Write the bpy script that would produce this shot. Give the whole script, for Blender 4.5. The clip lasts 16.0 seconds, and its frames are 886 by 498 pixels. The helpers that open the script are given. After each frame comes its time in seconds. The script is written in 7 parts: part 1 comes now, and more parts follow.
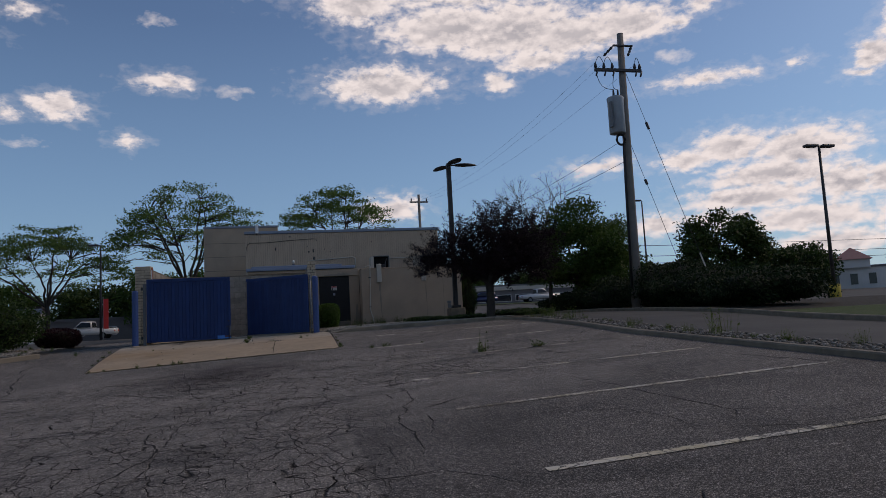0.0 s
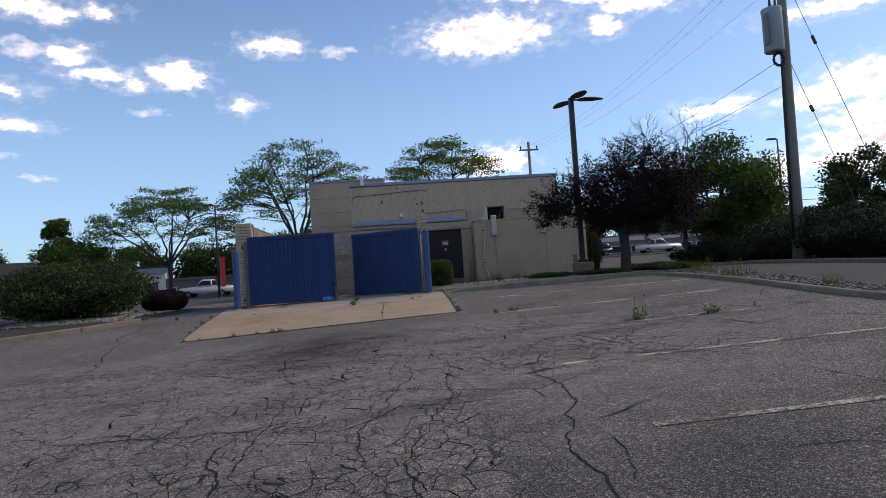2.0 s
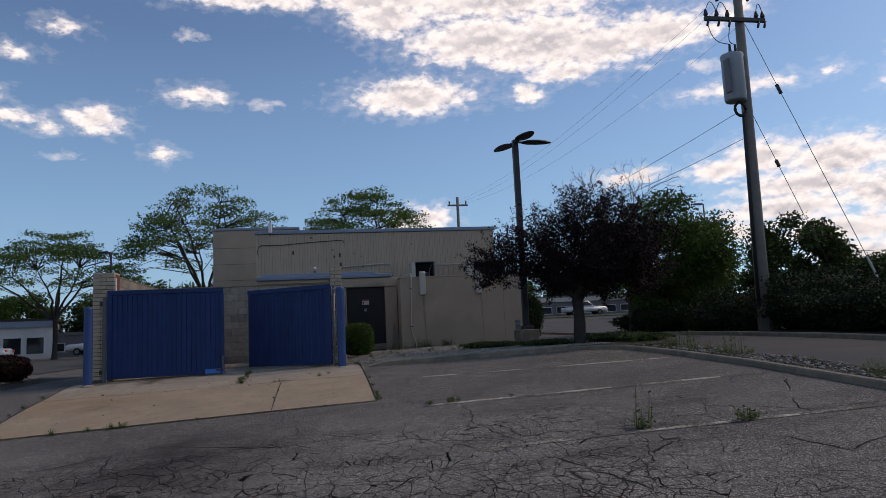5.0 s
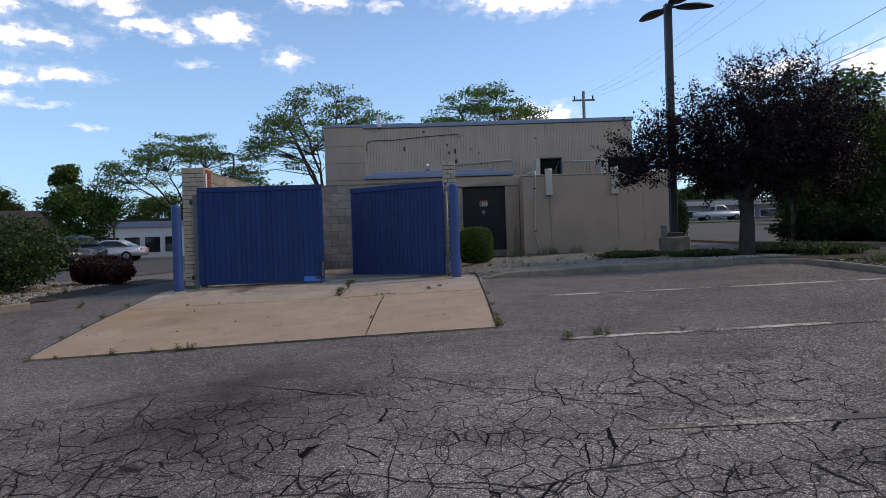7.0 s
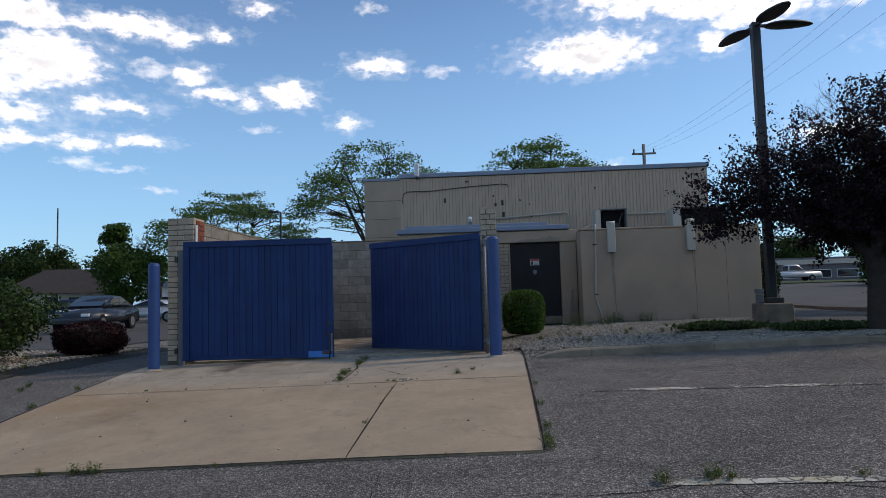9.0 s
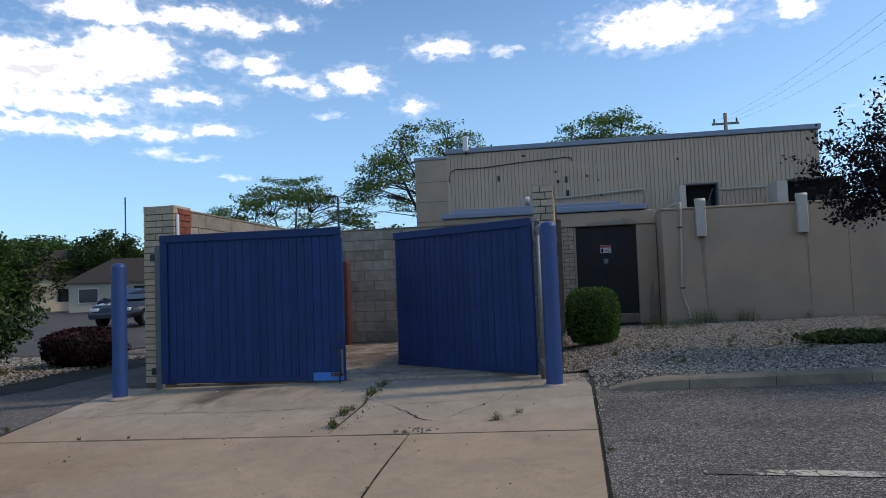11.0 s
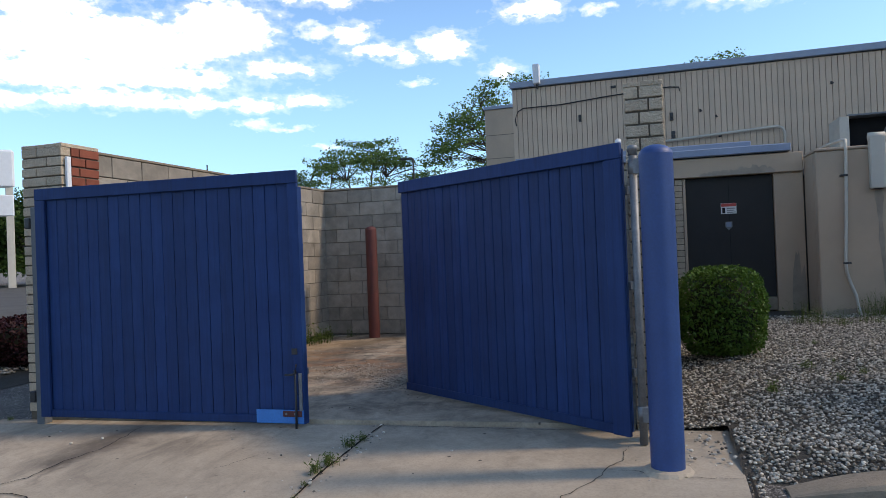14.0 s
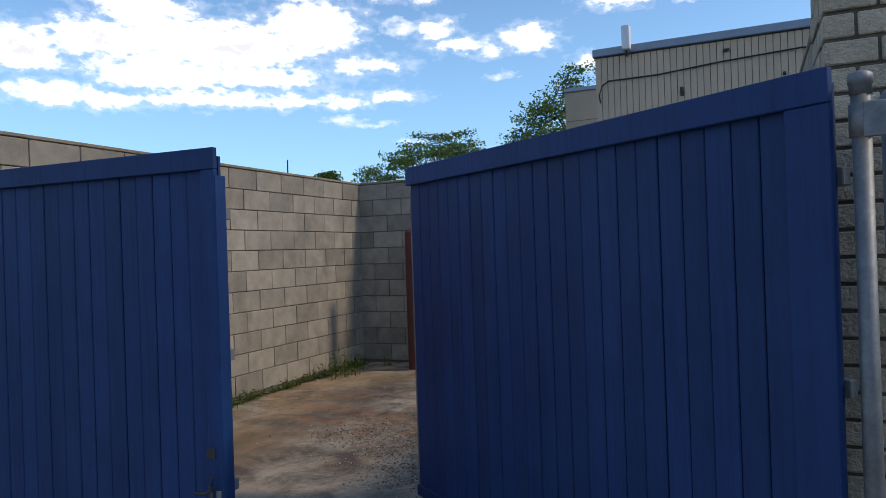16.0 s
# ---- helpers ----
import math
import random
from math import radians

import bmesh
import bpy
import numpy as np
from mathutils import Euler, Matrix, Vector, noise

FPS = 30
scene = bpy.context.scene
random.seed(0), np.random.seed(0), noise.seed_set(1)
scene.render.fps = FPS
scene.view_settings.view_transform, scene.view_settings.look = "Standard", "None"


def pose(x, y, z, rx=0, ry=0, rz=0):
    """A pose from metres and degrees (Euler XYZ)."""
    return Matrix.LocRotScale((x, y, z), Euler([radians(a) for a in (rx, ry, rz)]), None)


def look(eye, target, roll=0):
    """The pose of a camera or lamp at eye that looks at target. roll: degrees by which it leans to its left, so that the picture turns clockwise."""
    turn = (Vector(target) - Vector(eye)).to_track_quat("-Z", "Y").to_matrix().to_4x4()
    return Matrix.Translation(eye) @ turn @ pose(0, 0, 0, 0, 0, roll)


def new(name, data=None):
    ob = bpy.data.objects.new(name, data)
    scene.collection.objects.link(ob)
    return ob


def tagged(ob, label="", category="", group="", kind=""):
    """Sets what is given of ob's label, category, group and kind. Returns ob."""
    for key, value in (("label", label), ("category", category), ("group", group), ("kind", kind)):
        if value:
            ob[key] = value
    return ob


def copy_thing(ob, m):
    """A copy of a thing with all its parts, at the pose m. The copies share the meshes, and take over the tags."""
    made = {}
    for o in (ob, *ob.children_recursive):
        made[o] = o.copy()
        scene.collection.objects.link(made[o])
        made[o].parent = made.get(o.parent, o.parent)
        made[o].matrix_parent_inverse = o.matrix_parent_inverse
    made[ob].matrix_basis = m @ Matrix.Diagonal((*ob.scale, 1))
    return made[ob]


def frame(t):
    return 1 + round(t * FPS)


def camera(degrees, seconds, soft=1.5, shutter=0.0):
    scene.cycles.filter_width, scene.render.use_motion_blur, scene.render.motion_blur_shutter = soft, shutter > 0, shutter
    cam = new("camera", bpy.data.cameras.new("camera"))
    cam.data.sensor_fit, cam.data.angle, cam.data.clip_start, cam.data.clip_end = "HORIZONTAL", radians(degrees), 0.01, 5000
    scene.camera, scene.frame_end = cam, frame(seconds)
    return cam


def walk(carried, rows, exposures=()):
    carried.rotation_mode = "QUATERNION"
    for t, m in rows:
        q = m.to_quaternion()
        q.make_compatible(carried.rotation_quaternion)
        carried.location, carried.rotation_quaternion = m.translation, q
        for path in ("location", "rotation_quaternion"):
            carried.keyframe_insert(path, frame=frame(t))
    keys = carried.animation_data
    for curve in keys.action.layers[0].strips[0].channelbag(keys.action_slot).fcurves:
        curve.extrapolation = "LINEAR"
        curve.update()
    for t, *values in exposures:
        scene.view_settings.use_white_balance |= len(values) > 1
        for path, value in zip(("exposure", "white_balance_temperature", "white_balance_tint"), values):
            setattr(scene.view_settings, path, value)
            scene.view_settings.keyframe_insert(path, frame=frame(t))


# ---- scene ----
cam = camera(65.2, 16.0, soft=0.6)
PATH = [
    (0, (1.104, 2.271, 0.256), (1.544, 4.211, 0.458), -3.1),
    (0.5, (1.12, 2.939, 0.238), (1.555, 4.891, 0.234), -1.9),
    (1, (1.167, 3.661, 0.313), (1.46, 5.639, 0.281), -3.2),
    (1.5, (1.086, 4.234, 0.349), (1.374, 6.213, 0.37), -3.2),
    (2, (1.11, 4.883, 0.413), (1.243, 6.877, 0.499), -3.8),
    (2.5, (1.135, 5.542, 0.471), (1.467, 7.505, 0.669), -3.6),
    (3, (1.152, 6.132, 0.512), (1.333, 8.11, 0.743), -3.0),
    (3.5, (1.223, 6.69, 0.525), (1.517, 8.65, 0.793), -1.8),
    (6, (1.53, 9.661, 0.762), (1.894, 11.615, 0.983), -2.8),
    (6.5, (1.571, 10.343, 0.749), (1.753, 12.327, 0.929), -3.0),
    (7, (1.598, 10.881, 0.75), (1.611, 12.881, 0.724), -1.9),
    (7.5, (1.706, 11.574, 0.78), (1.531, 13.567, 0.763), -2.5),
    (8, (1.807, 12.232, 0.857), (1.882, 14.229, 0.954), -1.2),
    (8.5, (1.826, 12.866, 0.886), (1.735, 14.848, 1.143), -1.2),
    (9, (1.893, 13.533, 0.854), (1.752, 15.522, 1.004), -1.6),
    (9.5, (1.906, 14.153, 0.924), (1.585, 16.124, 1.026), -2.5),
    (12, (2.104, 17.363, 1.186), (1.766, 19.331, 1.299), -2.1),
    (12.5, (2.05, 17.949, 1.179), (1.742, 19.919, 1.332), -1.1),
    (13, (2.012, 18.532, 1.182), (1.474, 20.458, 1.223), -0.4),
    (13.5, (1.957, 19.093, 1.213), (1.48, 21.034, 1.281), -0.8),
    (14, (1.896, 19.672, 1.235), (1.305, 21.582, 1.251), -2.2),
    (14.5, (1.866, 20.245, 1.271), (1.151, 22.111, 1.359), -0.6),
    (15, (1.815, 20.792, 1.33), (1.142, 22.674, 1.401), -0.3),
    (15.4, (1.74, 21.29, 1.39), (0.884, 23.096, 1.469), -0.8),
    (15.5, (1.707, 21.403, 1.395), (0.845, 23.204, 1.508), -1.4),
    (16, (1.505, 21.863, 1.412), (0.689, 23.689, 1.419), -1.9),
]
EXPOSURE = [(0.0, -0.98, 8000, 22), (0.5, -0.5, 8100, 22), (1.0, 0.08, 8350, 21), (2.0, -0.05, 8100, 23), (2.5, -0.3, 8100, 22), (3.5, -0.55, 8100, 21), (6.0, -0.6, 8000, 21), (6.5, -0.4, 7900, 21), (7.0, 0.05, 8050, 22), (7.5, 0.3, 8000, 22), (8.0, 0.12, 7850, 21),
            (8.5, -0.05, 7850, 20), (9.0, -0.15, 7650, 15), (9.5, 0.0, 7650, 15), (12.0, 0.05, 7650, 14), (12.5, -0.12, 7500, 13), (13.0, 0.15, 7650, 14), (14.0, 0.50, 7850, 16), (14.5, 0.46, 7850, 15), (15.0, 0.38, 7750, 14), (15.5, 0.2, 7650, 14), (16.0, 0.14, 7550, 13)]
walk(cam, [(t, look(eye, target, roll)) for t, eye, target, roll in PATH], EXPOSURE)

# ---- sky, sun ----
SUN_AZ, SUN_EL = 79.0, 42.0          # degrees from +y towards +x, and up
sun = new("sun", bpy.data.lights.new("sun", "SUN"))
sun.data.energy, sun.data.angle, sun.data.color = 1.7, radians(6.5), (1.0, 0.90, 0.76)
sd = Vector((math.sin(radians(SUN_AZ)) * math.cos(radians(SUN_EL)), math.cos(radians(SUN_AZ)) * math.cos(radians(SUN_EL)), math.sin(radians(SUN_EL))))
sun.matrix_world = look(sd * 50, (0, 0, 0))


class NT:
    """A small wrapper to write node trees in a few words."""

    def __init__(self, tree):
        self.t = tree

    def n(self, kind, **kw):
        node = self.t.nodes.new(kind)
        for k, v in kw.items():
            if k == "blend":
                node.blend_type = v
            elif k == "op":
                node.operation = v
            elif k == "data":
                node.data_type = v
            elif k == "feature":
                node.feature = v
            elif k == "dims":
                node.noise_dimensions = v
            elif k == "clamp":
                node.use_clamp = v
        return node

    def link(self, a, b):
        self.t.links.new(a, b)

    def put(self, sock, v):
        if isinstance(v, bpy.types.NodeSocket):
            self.link(v, sock)
        else:
            sock.default_value = v

    def math(self, op, a, b=0.0, c=None, clamp=False):
        m = self.n("ShaderNodeMath", op=op, clamp=clamp)
        self.put(m.inputs[0], a)
        self.put(m.inputs[1], b)
        if c is not None:
            self.put(m.inputs[2], c)
        return m.outputs[0]

    def mix(self, f, a, b, blend="MIX"):
        m = self.n("ShaderNodeMix", data="RGBA", blend=blend)
        self.put(m.inputs[0], f)
        self.put(m.inputs[6], a if isinstance(a, bpy.types.NodeSocket) else (*a, 1) if len(a) == 3 else a)
        self.put(m.inputs[7], b if isinstance(b, bpy.types.NodeSocket) else (*b, 1) if len(b) == 3 else b)
        return m.outputs[2]

    def ramp(self, f, lo, hi, a=0.0, b=1.0):
        m = self.n("ShaderNodeMapRange")
        m.clamp = True
        self.put(m.inputs[0], f)
        for k, v in zip((1, 2, 3, 4), (lo, hi, a, b)):
            self.put(m.inputs[k], v)
        return m.outputs[0]

    def noise(self, vec, scale, detail=4.0, rough=0.55, dist=0.0):
        m = self.n("ShaderNodeTexNoise")
        if vec is not None:
            self.link(vec, m.inputs["Vector"])
        for k, v in (("Scale", scale), ("Detail", detail), ("Roughness", rough), ("Distortion", dist)):
            m.inputs[k].default_value = v
        return m.outputs[0]

    def voro(self, vec, scale, feature="F1", out=0, rnd=1.0):
        m = self.n("ShaderNodeTexVoronoi", feature=feature)
        if vec is not None:
            self.link(vec, m.inputs["Vector"])
        m.inputs["Scale"].default_value = scale
        m.inputs["Randomness"].default_value = rnd
        return m.outputs[out]

    def vmath(self, op, a, b):
        m = self.n("ShaderNodeVectorMath", op=op)
        self.put(m.inputs[0], a)
        self.put(m.inputs[1], b)
        return m.outputs[0]

    def pos(self):
        return self.n("ShaderNodeNewGeometry").outputs["Position"]

    def xyz(self, v):
        m = self.n("ShaderNodeSeparateXYZ")
        self.link(v, m.inputs[0])
        return m.outputs


world = bpy.data.worlds.new("sky")
scene.world = world
world.use_nodes = True
W = NT(world.node_tree)
world.node_tree.nodes.clear()
sky = W.n("ShaderNodeTexSky")
sky.sky_type, sky.sun_disc = "NISHITA", False
sky.sun_elevation, sky.sun_rotation = radians(SUN_EL), radians(SUN_AZ)
sky.air_density, sky.dust_density, sky.ozone_density = 1.0, 0.9, 1.6
way = W.n("ShaderNodeTexCoord").outputs["Generated"]
wx, wy, wz = W.xyz(way)
azim = W.math("MULTIPLY", W.math("ARCTAN2", wx, wy), 57.2958)
elev = W.math("MULTIPLY", W.math("ARCSINE", wz), 57.2958)
# cumulus clouds, bank by bank: bearing, height, half width, half height, in degrees
BANK_NORTH = [(6.5, 25.4, 3.6, 1.9), (14.1, 23.2, 6.3, 2.2), (19.8, 22.6, 6.6, 2.75), (24.5, 21.9, 5.1, 2.1), (29.0, 22.2, 4.4, 1.7), (32.7, 21.9, 1.5, 0.64), (35.1, 22.6, 1.5, 0.55), (18.2, 18.9, 1.4, 0.88), (21.6, 20.4, 3.3, 1.03),
              (8.5, 19.2, 5.3, 1.6), (-5.0, 26.6, 7.1, 1.0), (6.2, 27.0, 7.8, 1.7), (17.0, 26.5, 12.0, 2.5), (8.6, 9.2, 2.6, 1.2)]
BANK_EAST = [(34.4, 17.2, 3.3, 0.54), (38.0, 16.9, 0.8, 0.44), (41.3, 17.1, 0.6, 0.35), (46.2, 16.7, 1.4, 1.42), (45.4, 15.7, 1.2, 0.49), (48.1, 18.6, 1.6, 1.44), (35.9, 11.8, 3.2, 1.5), (40.9, 11.1, 4.2, 1.65), (33.0, 11.2, 2.5, 0.95), (38.9, 9.4, 5.3, 1.3),
             (43.2, 8.3, 2.5, 1.6), (37.2, 7.9, 5.1, 1.2), (40.8, 6.0, 5.1, 1.3), (46.0, 8.0, 2.0, 1.2), (34.2, 6.4, 2.8, 0.8), (42.4, 4.0, 4.4, 1.0), (26.0, 11.5, 2.5, 0.67), (30.2, 6.4, 1.7, 1.0), (47.0, 5.5, 2.2, 1.6), (75.0, 20.0, 15.0, 6.0)]
BANK_WEST = [(-46.9, 18.6, 3.4, 1.15), (-50.1, 16.2, 3.3, 1.5), (-45.3, 16.7, 4.4, 1.8), (-40.1, 16.2, 5.4, 2.06), (-34.1, 17.8, 3.5, 2.2), (-35.5, 20.7, 3.5, 1.0), (-28.7, 20.9, 4.6, 0.7), (-25.1, 20.5, 1.4, 0.63), (-45.3, 14.1, 5.7, 1.3), (-38.9, 14.0, 5.0, 0.93),
             (-49.3, 12.0, 2.1, 0.63), (-42.9, 12.4, 5.2, 0.62), (-36.2, 12.4, 2.2, 0.5), (-53.0, 12.2, 3.0, 0.8), (-55.1, 15.0, 2.8, 1.6), (-85.0, 20.0, 14.0, 5.0)]
LOOSE = [(-9.2, 19.1, 2.0, 0.7), (-16.5, 16.7, 2.1, 1.0), (-11.7, 14.5, 0.9, 0.58), (-19.0, 23.0, 1.1, 0.42), (-22.2, 20.9, 1.0, 0.4), (-31.0, 15.0, 1.4, 0.61), (-28.7, 15.0, 1.5, 0.41), (-31.9, 12.3, 1.6, 0.49), (-27.7, 12.7, 1.4, 0.38),
         (-24.1, 17.7, 1.4, 0.71), (-22.1, 16.4, 2.0, 0.51), (-19.7, 16.0, 0.9, 0.35), (150.0, 25.0, 20.0, 7.0), (-150.0, 22.0, 18.0, 6.0)]
WISPS = [(-3.8, 18.6, 1.1, 0.45), (-18.6, 14.0, 1.1, 0.24), (-9.8, 23.4, 1.0, 0.36), (28.0, 19.9, 0.9, 0.34), (32.4, 19.3, 1.3, 0.58), (-32.2, 10.8, 1.0, 0.37), (-26.4, 9.1, 1.0, 0.26), (-29.5, 10.6, 1.3, 0.25), (-26.9, 17.8, 1.6, 0.82)]
flatc = W.n("ShaderNodeCombineXYZ")
W.link(azim, flatc.inputs[0])
W.link(W.math("MULTIPLY", elev, 1.7), flatc.inputs[1])
cdir = flatc.outputs[0]
# billows: shift the place a little before the shapes are laid out
wn = W.n("ShaderNodeTexNoise")
W.link(cdir, wn.inputs["Vector"])
wn.inputs["Scale"].default_value, wn.inputs["Detail"].default_value, wn.inputs["Roughness"].default_value = 0.5, 6.0, 0.6
wcol = W.n("ShaderNodeSeparateColor")
W.link(wn.outputs["Color"], wcol.inputs[0])
azim_w = W.math("ADD", azim, W.math("MULTIPLY", W.math("SUBTRACT", wcol.outputs[0], 0.5), 2.6))
elev_w = W.math("ADD", elev, W.math("MULTIPLY", W.math("SUBTRACT", wcol.outputs[1], 0.5), 1.7))


def bank(rows):
    """Depth into the nearest cloud, in degrees; below zero outside."""
    deep = None
    for ca, ce, cw, ch in rows:
        du = W.math("DIVIDE", W.math("SUBTRACT", azim_w, ca), cw)
        dv = W.math("DIVIDE", W.math("SUBTRACT", elev_w, ce), ch)
        # flatter below than above
        dv = W.math("MAXIMUM", dv, W.math("MULTIPLY", dv, -1.25))
        r = W.math("SQRT", W.math("ADD", W.math("MULTIPLY", du, du), W.math("MULTIPLY", dv, dv)))
        m = W.math("MULTIPLY", W.math("SUBTRACT", 1.0, r), min(ch, 1.2) + 0.15)
        deep = m if deep is None else W.math("MAXIMUM", deep, m)
    return deep


n1 = W.noise(cdir, 0.9, 7.0, 0.56, 0.2)
n2 = W.noise(cdir, 0.16, 4.0, 0.55)
puff = W.noise(W.vmath("ADD", cdir, (0.0, 0.8, 0.0)), 0.9, 7.0, 0.56, 0.2)
wob = W.math("MULTIPLY", W.math("SUBTRACT", n1, 0.49), 1.9)
mass = bank(BANK_NORTH)
for rows in (BANK_EAST, BANK_WEST, LOOSE):
    mass = W.math("MAXIMUM", mass, bank(rows))
thick = W.math("ADD", mass, wob)
cover = W.ramp(thick, -0.2, 0.5)
veil = W.math("MULTIPLY", W.ramp(W.math("ADD", bank(WISPS), wob), -0.2, 0.7), 0.55)
thin = W.math("MULTIPLY", W.ramp(W.math("ADD", mass, W.math("MULTIPLY", wob, 1.6)), -0.8, 0.3), 0.2)
cover = W.math("MAXIMUM", cover, W.math("MAXIMUM", veil, thin))
# grey where the cloud is deep and where it turns away from the light above
shade = W.math("ADD", W.ramp(mass, 0.25, 1.2, 0.0, 0.7), W.math("MULTIPLY", W.math("SUBTRACT", puff, n1), 1.4))
greyness = W.math("MULTIPLY", W.ramp(shade, 0.05, 0.7), W.ramp(n2, 0.36, 0.6, 0.5, 1.0))
cloudcol = W.mix(greyness, (0.94, 1.0, 1.10), (0.50, 0.56, 0.67))
bg_sky = W.n("ShaderNodeBackground")
haze = W.mix(1.0, W.mix(W.ramp(elev, 0.0, 24.0, 0.45, 0.03), sky.outputs[0], (4.2, 6.4, 8.6)), (0.635, 0.94, 1.22), "MULTIPLY")
W.link(haze, bg_sky.inputs[0])
bg_sky.inputs[1].default_value = 0.15
bg_cl = W.n("ShaderNodeBackground")
W.link(cloudcol, bg_cl.inputs[0])
bg_cl.inputs[1].default_value = 1.52
mixer = W.n("ShaderNodeMixShader")
W.link(W.math("MULTIPLY", cover, W.ramp(elev, 0.5, 3.0)), mixer.inputs[0])
W.link(bg_sky.outputs[0], mixer.inputs[1])
W.link(bg_cl.outputs[0], mixer.inputs[2])
outw = W.n("ShaderNodeOutputWorld")
W.link(mixer.outputs[0], outw.inputs[0])


# ---- materials ----
def material(name):
    m = bpy.data.materials.new(name)
    m.use_nodes = True
    m.node_tree.nodes.clear()
    t = NT(m.node_tree)
    b = t.n("ShaderNodeBsdfPrincipled")
    o = t.n("ShaderNodeOutputMaterial")
    t.link(b.outputs[0], o.inputs[0])
    return m, t, b


def bump(t, b, h, strength=0.4, dist=0.01, normal=None):
    n = t.n("ShaderNodeBump")
    n.inputs["Strength"].default_value, n.inputs["Distance"].default_value = strength, dist
    t.link(h, n.inputs["Height"])
    if normal is not None:
        t.link(normal, n.inputs["Normal"])
    t.link(n.outputs[0], b.inputs["Normal"])
    return n.outputs[0]


def surface(name, col, col2, rough=0.7, metal=0.0, scale=6.0, fine=90.0, relief=0.25, dist=0.004, amount=1.0, random=0.0, stain=None):
    """A plain material with two scales of change; random: change from piece to piece; stain: colour of soft large stains."""
    m, t, b = material(name)
    p = t.pos()
    a = t.ramp(t.noise(p, scale, 5.0, 0.6), 0.3, 0.7)
    f = t.noise(p, fine, 3.0, 0.6)
    c = t.mix(t.math("MULTIPLY", a, amount), col, col2)
    c = t.mix(t.ramp(f, 0.3, 0.7, 0.0, 0.35), c, t.mix(0.5, c, (0.02, 0.02, 0.02)))
    if stain:
        s = t.ramp(t.noise(p, scale * 0.25, 6.0, 0.65, 0.4), 0.52, 0.72, 0.0, 0.75)
        c = t.mix(s, c, stain)
    if random:
        r = t.n("ShaderNodeObjectInfo").outputs["Random"]
        h = t.n("ShaderNodeHueSaturation")
        t.put(h.inputs["Value"], t.ramp(r, 0.0, 1.0, 1.0 - random, 1.0 + random))
        t.link(c, h.inputs["Color"])
        c = h.outputs[0]
    t.link(c, b.inputs["Base Color"])
    t.put(b.inputs["Roughness"], t.ramp(f, 0.2, 0.8, rough - 0.08, min(1.0, rough + 0.08)))
    b.inputs["Metallic"].default_value = metal
    b.inputs["Specular IOR Level"].default_value = 0.5 if rough < 0.75 else 0.22
    bump(t, b, t.math("ADD", f, t.math("MULTIPLY", a, 0.5)), relief, dist)
    return m


